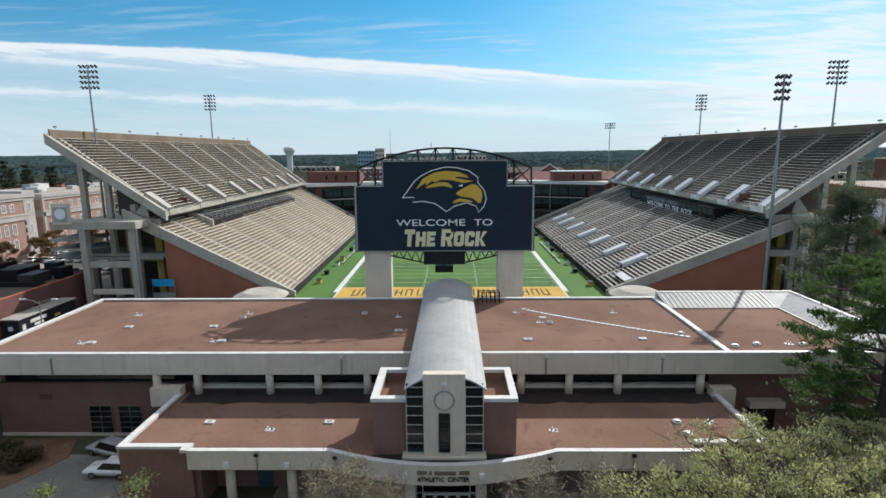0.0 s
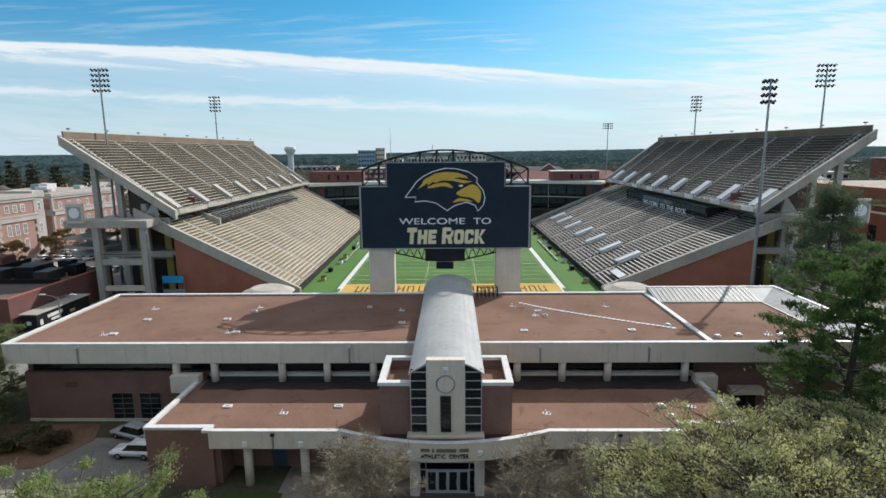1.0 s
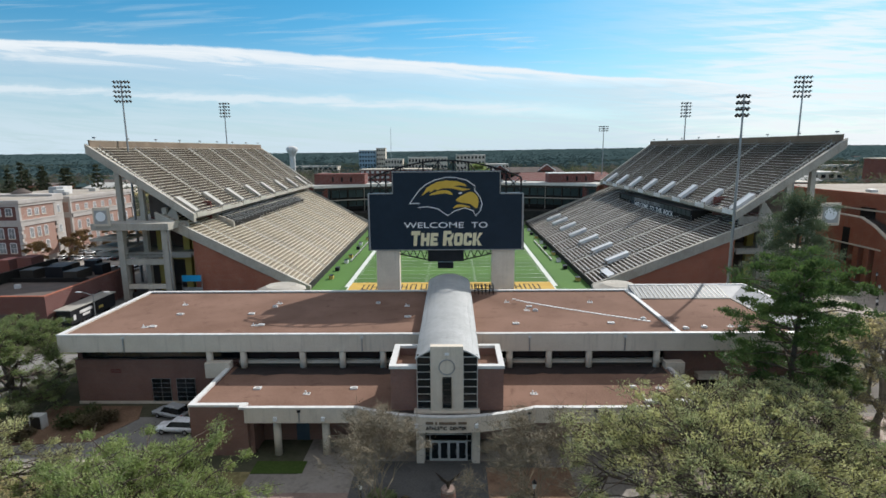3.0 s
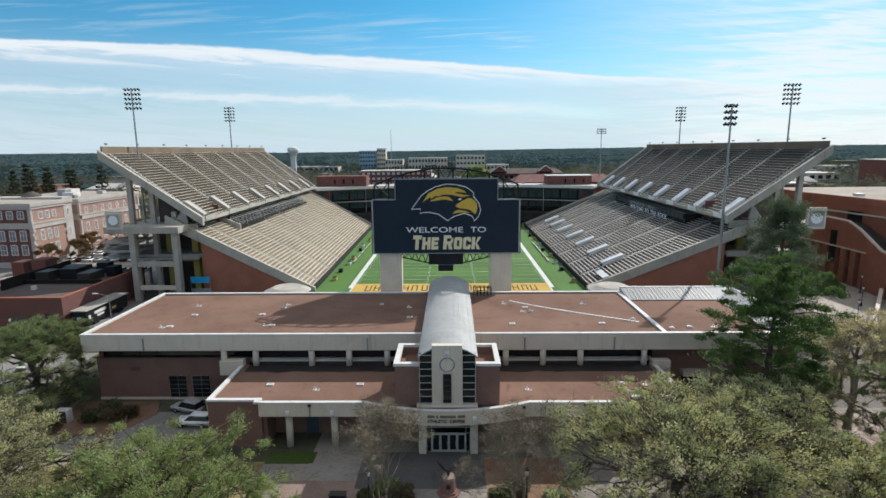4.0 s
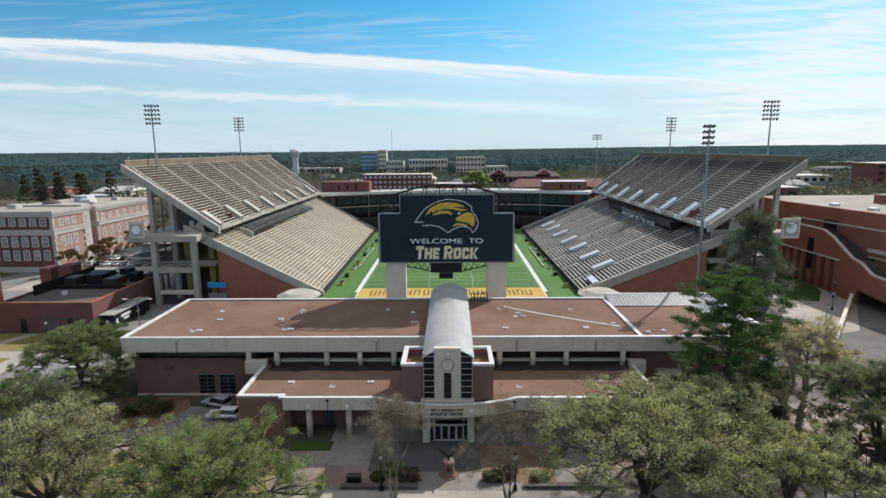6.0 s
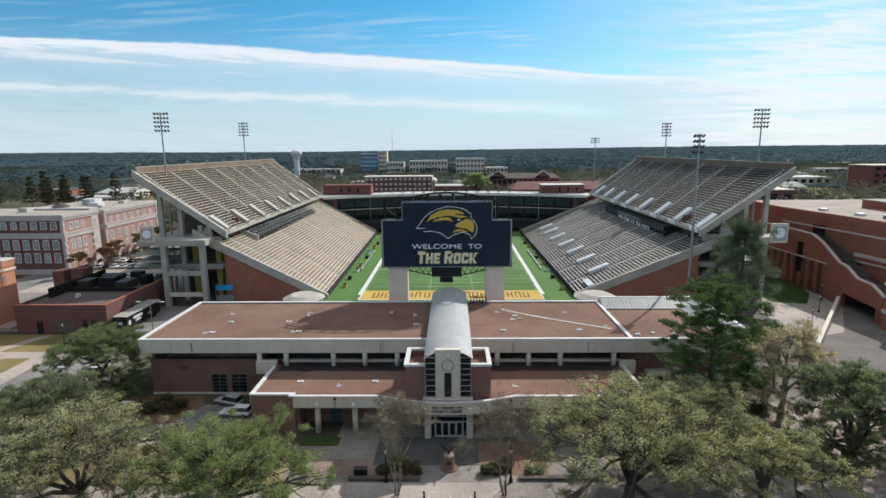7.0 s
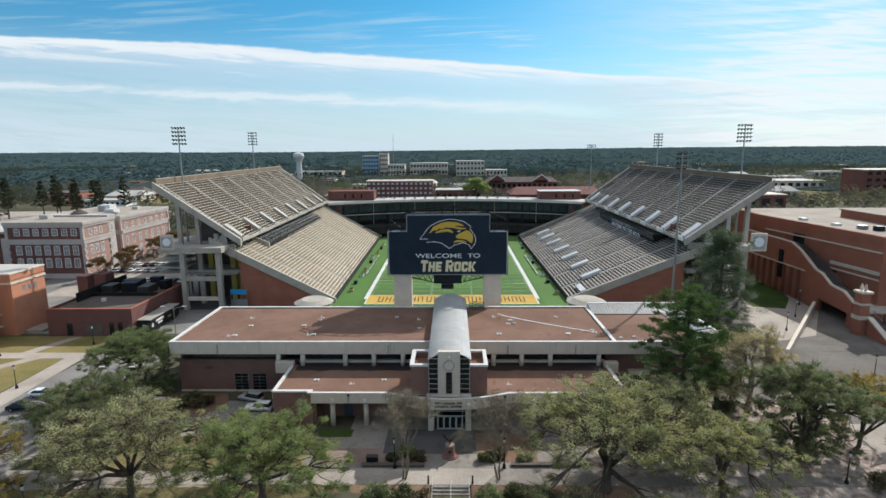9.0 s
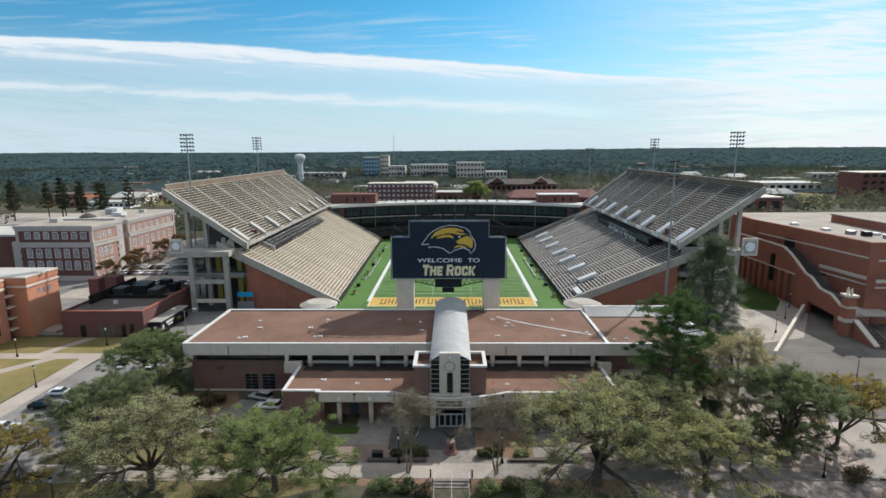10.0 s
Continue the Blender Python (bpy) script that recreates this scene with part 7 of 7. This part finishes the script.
def pine_tree(name, label, x, y, height, radius, mat, seed, clear=0.35, tiers=13, per=70, leaf=0.2, loose=1.0, domed=False, flat_pad=0.72):
    z = ground_height(x, y)
    st = thing(name, label, "tree", (x, y, z))
    r = np.random.default_rng(seed)
    bm = B()
    top = np.array([x + 0.4, y, z + height])
    tube(bm, [(x, y, z - 0.3), (x + 0.1, y, z + height * 0.4), (x + 0.35, y, z + height * 0.75), tuple(top)], [0.42, 0.32, 0.2, 0.04], 9)
    centres, radii = [], []
    for t in range(tiers):
        k = t / (tiers - 1)
        h = z + height * lerp(clear, 0.95, k)
        reach = radius * (0.24 + 0.86 * (1 - k) ** 0.8 * min(1.0, 0.55 + 2.2 * k))
        if domed:
            reach = radius * (0.34 + 0.66 * math.sin(math.pi * (0.22 + 0.68 * k)))
        for b in range(6):
            a = 2 * math.pi * b / 6 + 1.1 * t + r.uniform(-0.4, 0.4)
            length = reach * r.uniform(0.5, 1.1)
            end = np.array([x + math.cos(a) * length, y + math.sin(a) * length, h + length * r.uniform(-0.12, 0.28) + r.normal() * height * 0.012])
            tube(bm, [(x + 0.2 * k, y, h - 0.4), tuple((np.array([x, y, h]) + end) / 2 + r.normal(size=3) * 0.25), tuple(end)], [0.11, 0.07, 0.025], 5)
            for f in (0.42, 0.66, 0.84, 1.0):
                centres.append(np.array([x, y, h]) * (1 - f) + end * f + r.normal(size=3) * radius * 0.06)
                radii.append(r.uniform(0.55, 1.05) * radius / 6.5 * loose)
    part("trunk", bm, BARK, st, "", True)
    v, q = leaf_cloud(centres, radii, per, leaf, seed + 3, flat_pad, (x, y, z + height * 0.3), True)
    raw_mesh("crown", v, q, mat, st)
    return st


broad_tree("live_oak", "round spreading live oak in bright green leaf", -24.4, -84.8, 10.0, 10.2, OAK, 21, 1.15, boughs=21, low=0.34, twigs=14)
broad_tree("live_oak", "grey green spreading live oak over the footpath", -41.6, -84.6, 12.2, 10.4, OAK_GREY, 22, 0.75, boughs=19, low=0.34, twigs=26)
broad_tree("live_oak", "dense dark green live oak beside the drive", -53.6, -74.5, 10.6, 8.8, OAK_DARK, 23, 1.3, boughs=20, low=0.28)
broad_tree("live_oak", "dense green live oak at the building corner", -57.8, -55.4, 11.8, 8.4, OAK_MID, 24, 1.3, boughs=20, low=0.24, droop=10)
broad_tree("oak", "oak turning yellow and brown at the path", -60.5, -88.0, 10.6, 7.4, OAK_RUST, 25, 0.8, boughs=13)
broad_tree("live_oak", "very broad yellow green live oak beside the plaza", 20.3, -83.2, 13.2, 12.0, OAK_YELLOW, 26, 0.62, boughs=25, clumps=14, trunk=0.6, low=0.30, droop=7, twigs=14)
broad_tree("live_oak", "yellow green live oak against the building front", 29.4, -77.0, 12.4, 8.0, OAK_YELLOW, 27, 0.8, boughs=15, low=0.40, twigs=12)
broad_tree("live_oak", "low yellow green live oak over pine straw", 35.0, -84.2, 10.2, 7.6, OAK_YELLOW, 28, 0.95, boughs=14, low=0.40, twigs=12)
broad_tree("live_oak", "dark leaning live oak with low branches", 50.6, -75.2, 13.6, 8.4, OAK_DARK, 29, 1.5, boughs=20, low=0.26, trunk=0.55, rise=0.12, droop=11)
broad_tree("oak", "oak crown turning rust yellow", 58.4, -74.6, 11.6, 7.2, OAK_RUST, 30, 0.85, boughs=13, low=0.44, droop=5, trunk=0.3, lean=(5.0, 0.0))
broad_tree("oak", "thin oak with sparse yellow brown leaves", 49.6, -62.4, 14.8, 7.0, OAK_TAN, 31, 0.7, bark=BARK_PALE, boughs=18, low=0.34, trunk=0.42, rise=0.2, twigs=18)
broad_tree("oak", "dark evergreen shrub oak at the building end", 45.5, -60.0, 7.0, 4.6, OAK_DARK, 32, 2.0, boughs=10, low=0.3, puff=1.7)
pine_tree("pine", "broad green pine beside the athletic building", 37.0, -65.5, 21.6, 8.1, NEEDLES, 33, clear=0.38, tiers=9, per=240, leaf=0.15, loose=1.1, domed=True, flat_pad=0.4)
pine_tree("pine", "tall loose grey green pine behind the building", 62.4, -24.0, 25.0, 11.0, PINE_GREY, 34, 0.14, 12, 240, 0.14, 1.05)
bare_tree(-6.3, -81.2, 14.2, 0.62, 41)
bare_tree(6.5, -81.1, 13.8, 0.62, 42)


def shrub(x, y, w, h, mat, seed, label="clipped evergreen shrub beside the drive"):
    z = ground_height(x, y)
    st = thing("shrub", label, "shrub", (x, y, z), group="shrubs")
    r = np.random.default_rng(seed)
    centres = [(x + r.uniform(-0.6, 0.6) * w, y + r.uniform(-0.5, 0.5) * w, z + h * r.uniform(0.25, 0.75)) for k in range(14)]
    bm = B()
    for c in centres[:6]:
        tube(bm, [(x, y, z - 0.1), ((x + c[0]) / 2, (y + c[1]) / 2, z + h * 0.25), c], [0.06, 0.045, 0.02], 5)
    part("stems", bm, BARK, st)
    v, q = leaf_cloud(centres, [0.38 * w] * 14, 130, 0.16, seed, 0.8)
    raw_mesh("foliage", v, q, mat, st)


for k, (x, y, w, h) in enumerate(((-46.5, -59.8, 2.6, 2.3), (-43.5, -60.2, 2.2, 2.1), (-54.0, -60.5, 2.4, 1.9), (-57.0, -62.5, 2.2, 1.6), (-51.5, -62.8, 2.0, 1.2), (-9.5, -84.6, 2.2, 1.6), (-6.6, -84.8, 2.0, 1.5), (-3.9, -85.2, 1.6, 1.4), (5.0, -84.8, 2.0, 1.5), (8.0, -84.6, 2.2, 1.5), (56.5, -82.5, 2.6, 2.6), (11.5, -84.8, 2.0, 1.3), (-33, -87.5, 2.2, 1.2), (-4.9, -76.3, 1.5, 1.0), (-6.4, -75.4, 1.6, 1.1), (5.2, -76.4, 1.5, 1.0), (6.9, -75.6, 1.7, 1.1), (10.6, -76.4, 1.4, 1.0), (-8.6, -76.6, 1.3, 0.8))):
    shrub(x, y, w, h, (HEDGE, HEDGE_BROWN, OAK_DARK)[k % 3], 60 + k)


pines = np.random.default_rng(17)
for k, (x, y) in enumerate(((-262, 208), (-254, 216), (-247, 205), (-240, 214), (-270, 222), (-232, 206), (-292, 204), (-300, 214), (-312, 198), (-322, 210), (-285, 226), (-226, 224))):
    pine_tree("pine", "tall dark pine with a high crown beyond the hall", x, y, pines.uniform(22, 30), 5.0, PINE_FAR, 80 + k, 0.30, 8, 16, 0.5)
for k, (x, y, h) in enumerate(((-122, 34, 5.5), (-120.5, 46, 5.0), (-122, 54, 6.0), (-121.5, 68, 6.5), (-122.5, 76, 6.0), (-121.5, 84, 7.0), (-122, 92, 6.0))):
    broad_tree("young_tree", "young tree with rust brown leaves along the hall", x, y, h * 1.5, 3.2, OAK_BROWN, 100 + k, 5.0, boughs=9, clumps=6, droop=3, leaf=0.24, trunk=0.12, twigs=0, puff=2.4)
broad_tree("green_tree", "round bright green tree behind the end building", 15.5, 200.0, 27.0, 8.6, OAK, 120, 5.0, boughs=18, leaf=0.4, low=0.34, twigs=0, puff=1.4)


# ---- far woodland ----
# lawns and lots beyond the halls: x0, x1, y0, y1
OPEN_GROUND = ((-345, -226, 305, 470), (-330, -186, 186, 250), (-262, -172, 60, 176), (-480, -350, 520, 590), (190, 330, 140, 215), (240, 360, 300, 420))
for (x0, x1, y0, y1), mat, name, label in zip(OPEN_GROUND, (LAWN, PAVING, LAWN, LAWN, PAVING_DULL, LAWN), ("lawn", "pavement", "lawn", "lawn", "pavement", "lawn"), ("wide dormant lawn in the town", "pale concrete parking lot in the town", "dormant lawn beyond the campus hall", "wide dormant lawn in the town", "pale parking lot beyond the hall", "wide dormant lawn in the town")):
    flat(name, rect(x0, x1, y0, y1), mat, label, "ground", proud=0.06)


def woodland():
    r = np.random.default_rng(5)
    kinds = [([], []), ([], []), ([], [])]
    blocked = [(o.location.x, o.location.y) for o in scene.objects if o.get("group") == "far town"]
    for k in range(13000):
        y = 118 + 950 * r.random() ** 1.25
        x = r.uniform(-0.95, 0.95) * (y + 170)
        if abs(x) < 100 and y < 175:
            continue
        if -175 < x < -60 and y < 130 or 100 < x < 180 and y < 80:
            continue
        if any(x0 - 6 < x < x1 + 6 and y0 - 6 < y < y1 + 6 for x0, x1, y0, y1 in OPEN_GROUND):
            continue
        if noise.noise((x * 0.006, y * 0.006, 4.0)) < -0.32 + (0.1 if y < 300 else 0.0):
            continue
        if any(abs(x - bx) < 26 and -26 < y - by < 16 for bx, by in blocked):
            continue
        h = r.uniform(7, 14)
        z = ground_height(x, y)
        mix = r.random() + 0.9 * noise.noise((x * 0.012, y * 0.012, 8.0))
        centres, radii = kinds[0 if mix < 0.5 or y > 700 else 1 if mix < 0.85 else 2]
        for j in range(5):
            centres.append((x + r.normal() * h * 0.22, y + r.normal() * h * 0.22, z + h * r.uniform(0.35, 0.95)))
            radii.append(h * r.uniform(0.16, 0.28))
    # nearer trees between the halls behind the end building
    for k in range(190):
        y = (r.uniform(205, 236), r.uniform(285, 322))[k % 2]
        x = r.uniform(-120, 150)
        h = r.uniform(6, 12)
        z = ground_height(x, y)
        centres, radii = kinds[(0, 1, 2, 1)[k % 4]]
        for j in range(7):
            centres.append((x + r.normal() * h * 0.2, y + r.normal() * h * 0.2, z + h * r.uniform(0.35, 0.95)))
            radii.append(h * r.uniform(0.14, 0.24))
    for k, (mat, label) in enumerate(((MID_WOOD, "belt of dark green trees round the town"), (MID_BARE, "belt of bare brown winter trees round the town"), (MID_OLIVE, "scattered olive green trees round the town"))):
        v, q = leaf_cloud(*kinds[k], (14, 12, 13)[k], 0.95, 6 + k, 0.85, upright=0.6)
        tagged(raw_mesh("trees", v, q, mat), label, "trees", kind="stuff")
    centres, radii = [], []
    for k in range(9000):
        d = 700 + 3500 * r.random() ** 1.25
        a = r.uniform(-0.80, 0.80)
        x, y = d * math.sin(a), d * math.cos(a) - 100
        if d < 1500 and noise.noise((x * 0.003, y * 0.003, 9.0)) < -0.1:
            continue
        h = r.uniform(11, 19)
        z = ground_height(x, y)
        centres.append((x, y, z + h * 0.55))
        radii.append(h * 0.62)
    v, q = leaf_cloud(centres, radii, 22, 2.3, 8, 0.9, upright=0.7)
    # closed canopy under the single crowns
    cols, rows = 420, 110
    ring = [620 * (4400 / 620) ** (i / rows) for i in range(rows + 1)]
    verts = np.zeros(((rows + 1) * (cols + 1), 3))
    for i, d in enumerate(ring):
        for j in range(cols + 1):
            a = lerp(-0.86, 0.86, j / cols)
            x, y = d * math.sin(a), d * math.cos(a) - 100
            lump = 11.0 + 3.0 * noise.noise((x * 0.02, y * 0.02, 1.0)) + 2.6 * noise.noise((x * 0.07, y * 0.07, 3.0))
            if d < 1500:
                lump *= max(-0.3, min(1.0, 0.55 + 4.0 * noise.noise((x * 0.003, y * 0.003, 9.0))))
            verts[i * (cols + 1) + j] = (x, y, ground_height(x, y) + lump * min(1.0, (d - 600) / 150))
    idx = np.arange((rows + 1) * (cols + 1)).reshape(rows + 1, cols + 1)
    faces = np.stack([idx[:-1, :-1], idx[:-1, 1:], idx[1:, 1:], idx[1:, :-1]], axis=-1).reshape(-1, 4)
    tagged(raw_mesh("canopy", verts, faces, CANOPY), "closed haze-blue canopy of the far pine woods", "woods", kind="stuff")
    tagged(raw_mesh("woods", v, q, FAR_WOOD), "haze-tinted dark pine woods that reach the horizon", "woods", kind="stuff")


woodland()


# ---- cars ----
def car(x, y, turn, paint, label, long=4.6, tall=1.45, suv=False):
    z = G + 0.06
    st = thing("car", label, "car", (x, y, z), group="parked cars")
    hw = 0.9
    bm = B()
    side = [(-long / 2, 0.35), (long / 2, 0.35), (long / 2, 0.75), (long * 0.46, 0.85), (long * 0.22, 0.95), (-long * 0.46, 1.0), (-long / 2, 0.85)]
    extrude_xz(bm, side, -hw, hw)
    bmesh.ops.bevel(bm, geom=[e for e in bm.edges], offset=0.07, segments=2, affect="EDGES")
    body = part("body", bm, paint, st, "", True)
    bm = B()
    a, b = (-0.47, 0.20) if suv else (-0.36, 0.20)
    lo = [(long * a, -hw + 0.06), (long * b, -hw + 0.06), (long * b, hw - 0.06), (long * a, hw - 0.06)]
    hi = [(long * (a + (0.05 if suv else 0.12)), -hw + 0.22), (long * (b - 0.14), -hw + 0.22), (long * (b - 0.14), hw - 0.22), (long * (a + (0.05 if suv else 0.12)), hw - 0.22)]
    hexa(bm, [(*p, 0.94) for p in lo] + [(*p, tall - 0.06) for p in hi])
    part("cabin_glass", bm, GLASS, st)
    bm = B()
    hexa(bm, [(p[0], p[1], tall - 0.08) for p in hi] + [(p[0] * 0.96, p[1] * 0.92, tall) for p in hi])
    part("roof", bm, paint, st)
    for px, py in ((0.3, -1), (0.3, 1), (-0.3, -1), (-0.3, 1)):
        w = part("wheel", rod(B(), (long * px, py * (hw - 0.16), 0.33), (long * px, py * (hw + 0.02), 0.33), 0.33, seg=18), RUBBER, st)
        part("rim", rod(B(), (long * px, py * (hw + 0.02), 0.33), (long * px, py * (hw + 0.035), 0.33), 0.2, seg=12), CHROME, w)
    for py in (-0.65, 0.65):
        part("headlight", boxes((long / 2 - 0.05, long / 2 + 0.012, py - 0.18, py + 0.18, 0.62, 0.74)), LAMP_LENS, st)
        part("tail_light", boxes((-long / 2 - 0.012, -long / 2 + 0.05, py - 0.16, py + 0.16, 0.68, 0.84)), RED_LENS, st)
    for o in list(st.children):
        o.matrix_parent_inverse = Matrix.Identity(4)
    for o in st.children_recursive:
        o.matrix_parent_inverse = Matrix.Identity(4)
    st.location, st.rotation_euler = (x, y, z), (0, 0, radians(turn))
    return st


def paint(name, c):
    m = material(name, c, tuple(min(1, v * 1.12) for v in c), 0.28, 0.1, grain=1, patch=0.5, bump=0.0)
    return m


WHITE_PAINT, SILVER, BLACK_PAINT = paint("white car paint", (0.72, 0.73, 0.74)), paint("silver car paint", (0.38, 0.39, 0.40)), paint("black car paint", (0.015, 0.016, 0.018))
car(-33.0, -61.6, 176, WHITE_PAINT, "white estate car parked nose in by the building", 4.8, 1.62, True)
car(-35.6, -57.9, 160, SILVER, "silver sport utility car parked beside the building", 4.7, 1.7, True)
car(-74.6, -56.3, 6, WHITE_PAINT, "white saloon car parked along the street")
car(-74.2, -61.5, 6, BLACK_PAINT, "black saloon car parked along the street")
car(-74.8, -69.6, 8, WHITE_PAINT, "white saloon car parked along the street")
for k in range(18):
    car(-123.5 + (k % 9) * 2.9, 46 + (k // 9) * 10, 88, (WHITE_PAINT, SILVER, WHITE_PAINT, BLACK_PAINT)[(k * 3 + k // 4) % 4], "car parked in rows on the lot beside the campus hall")
town2 = np.random.default_rng(3)
for k in range(16):
    car(-112 + (k % 8) * 3.0, 16 + (k // 8) * 14 + town2.uniform(-0.4, 0.4), 90, (WHITE_PAINT, SILVER, BLACK_PAINT)[int(town2.integers(0, 3))], "car parked in rows on the lot behind the annex")


# ---- lamps, statue and plaza furniture ----
def street_lamp(x, y, height=4.6):
    z = ground_height(x, y)
    st = thing("street_lamp", "black iron post lamp with a glass lantern", "street lamp", (x, y, z), group="post lamps")
    part("base", rod(rod(B(), (x, y, z - 0.1), (x, y, z + 0.5), 0.3, 0.22, 10), (x, y, z + 0.5), (x, y, z + 0.9), 0.2, 0.1, 10), STEEL_DARK, st)
    part("pole", rod(B(), (x, y, z + 0.9), (x, y, z + height - 0.7), 0.08, 0.06, 8), STEEL_DARK, st)
    part("lantern", rod(B(), (x, y, z + height - 0.7), (x, y, z + height - 0.15), 0.14, 0.22, 8), LAMP_LENS, st)
    part("cap", rod(B(), (x, y, z + height - 0.15), (x, y, z + height + 0.15), 0.26, 0.03, 8), STEEL_DARK, st)


for x, y in ((-7.85, -78.6), (7.45, -78.5), (52.4, -81.8), (81.5, -47.9), (-82.0, -53.0), (-98.6, -36.9), (-82.6, -29.6), (-102, -16), (81.4, -20.1), (90.2, -9.2), (98.0, 1.8), (-53.0, -88.0)):
    street_lamp(x, y)


def arm_lamp(x, y, height):
    z = ground_height(x, y)
    st = thing("street_lamp", "grey steel street lamp with two curved arms", "street lamp", (x, y, z), group="arm lamps")
    part("pole", rod(B(), (x, y, z), (x, y, z + height), 0.12, 0.08, 10), STEEL, st)
    for s in (-1, 1):
        part("arm", tube(B(), [(x, y, z + height - 0.5), (x + s * 0.9, y, z + height), (x + s * 2.2, y, z + height + 0.25)], [0.06, 0.05, 0.05], 6), STEEL, st)
        part("head", boxes((x + s * 2.5 - 0.45, x + s * 2.5 + 0.45, y - 0.16, y + 0.16, z + height + 0.18, z + height + 0.32)), COPING, st)


arm_lamp(-55.5, -63.5, 8.5)
arm_lamp(-63.0, -30.0, 9.0)

px, py = -0.15, -75.6
st = thing("statue_pedestal", "tapered brick pedestal with a stone cap on the plaza", "pedestal", (px, py, G + 0.05))
part("step", rod(B(), (px, py, G + 0.05), (px, py, G + 0.22), 1.25, 1.2, 8), BRICK, st)
part("step", rod(B(), (px, py, G + 0.22), (px, py, G + 0.4), 1.0, 0.95, 8), BRICK, st)
part("block", rod(B(), (px, py, G + 0.4), (px, py, G + 1.75), 0.78, 0.68, 8), BRICK, st)
part("cap", rod(B(), (px, py, G + 1.75), (px, py, G + 1.95), 0.74, 0.68, 8), PAVING_BROWN, st)
part("plaque", boxes((px - 0.22, px + 0.22, py - 0.78, py - 0.66, G + 0.9, G + 1.35)), BRONZE, st, "dark bronze plaque")
bm = B()
b0 = G + 1.95
tube(bm, [(px, py, b0), (px, py - 0.06, b0 + 0.35), (px, py - 0.12, b0 + 0.65), (px, py - 0.25, b0 + 0.9)], [0.1, 0.2, 0.17, 0.06], 8)
for s in (-1, 1):
    tube(bm, [(px, py - 0.05, b0 + 0.5), (px + s * 0.55, py + 0.05, b0 + 0.9), (px + s * 1.15, py + 0.1, b0 + 1.55)], [0.14, 0.15, 0.04], 6)
tagged(link("bird_statue", bm, BRONZE), "dark bronze bird statue with raised wings on a pedestal", "statue")

# seat walls and steps of the plaza
w = thing("planter_wall", "low dark stone kerb wall round the planting", "wall", (-9.5, -77.6, G), group="planter walls")
part("wall", boxes((-12.5, -3.8, -78.4, -77.9, G, -0.8)), ROOF_DARK, w)
part("cap", boxes((-12.6, -3.7, -78.5, -77.8, -0.8, -0.7)), ROOF_DARK, w)
w = thing("planter_wall", "low dark stone kerb wall round the planting", "wall", (10, -77.8, G), group="planter walls")
part("wall", boxes((8.6, 19.0, -78.2, -77.6, G, -0.8)), ROOF_DARK, w)
part("cap", boxes((8.5, 19.1, -78.3, -77.5, -0.8, -0.7)), ROOF_DARK, w)
w = thing("litter_bin", "square dark litter bin beside the planter wall", "litter bin", (-11.2, -77.25, G))
part("body", boxes((-12.0, -10.4, -77.6, -76.9, G, -0.1)), STEEL_DARK, w)
part("lid", boxes((-12.05, -10.35, -77.65, -76.85, -0.1, 0.0)), FRAME, w)
stair = thing("plaza_steps", "flight of grey concrete steps with metal handrails", "steps", (0, -84, G))
for k in range(8):
    part("step", boxes((-2.4, 2.35, -83.0 - k * 0.55, -82.45 - k * 0.55, G - 1.6, G + 0.04 - k * 0.17)), PAVING_GREY, stair)
for x in (-2.45, 0.0, 2.4):
    part("handrail", tube(B(), [(x, -82.4, G), (x, -82.4, G + 0.95), (x, -86.9, G - 0.35), (x, -86.9, G - 1.4)], [0.04] * 4, 6), COPING, stair)
for x in (-3.0, 2.9):
    bo = thing("bollard", "short black iron bollard at the head of the steps", "bollard", (x, -82.2, G), group="bollards")
    part("post", rod(rod(B(), (x, -82.2, G), (x, -82.2, G + 1.1), 0.14, 0.1, 8), (x, -82.2, G + 1.1), (x, -82.2, G + 1.3), 0.16, 0.04, 8), STEEL_DARK, bo)
ub = thing("utility_box", "pale utility cabinet in the shrubs", "utility box", (-50.5, -60.6, G))
part("cabinet", boxes((-51.4, -49.8, -61.2, -60.2, G, 0.7)), COPING, ub)
part("door", boxes((-51.2, -50.0, -61.24, -61.2, G + 0.1, 0.6)), FRAME, ub)


# ---- benches and trunks along the field ----
def sideline_bench(x, y):
    st = thing("player_bench", "long low aluminium player bench beside the turf", "bench", (x, y, 0.0), group="player benches")
    part("seat", boxes((x - 0.2, x + 0.2, y - 3.0, y + 3.0, 0.42, 0.48)), BENCH_GREY, st)
    for dy in (-2.6, 0.0, 2.6):
        part("leg", boxes((x - 0.18, x + 0.18, y + dy - 0.04, y + dy + 0.04, 0.006, 0.42)), STEEL, st)


def trunk_box(x, y, mat, text):
    st = thing("equipment_trunk", text, "trunk", (x, y, 0.0), group="sideline trunks")
    part("body", boxes((x - 0.5, x + 0.5, y - 0.8, y + 0.8, 0.006, 0.9)), mat, st)
    part("lid", boxes((x - 0.54, x + 0.54, y - 0.84, y + 0.84, 0.9, 1.0)), STEEL_DARK, st)


side = np.random.default_rng(31)
for s in (-1, 1):
    for y in (38.0, 45.0, 52.0, 59.0, 66.0):
        sideline_bench(s * 29.5, y)
    for k in range(9):
        y = 12.0 + k * 10.5 + side.uniform(-2, 2)
        trunk_box(s * side.uniform(30.6, 31.6), y, (YELLOW_PAINT, STEEL_DARK, SHEET)[k % 3], ("yellow equipment trunk at the foot of the stand", "black equipment trunk at the foot of the stand", "white equipment trunk at the foot of the stand")[k % 3])
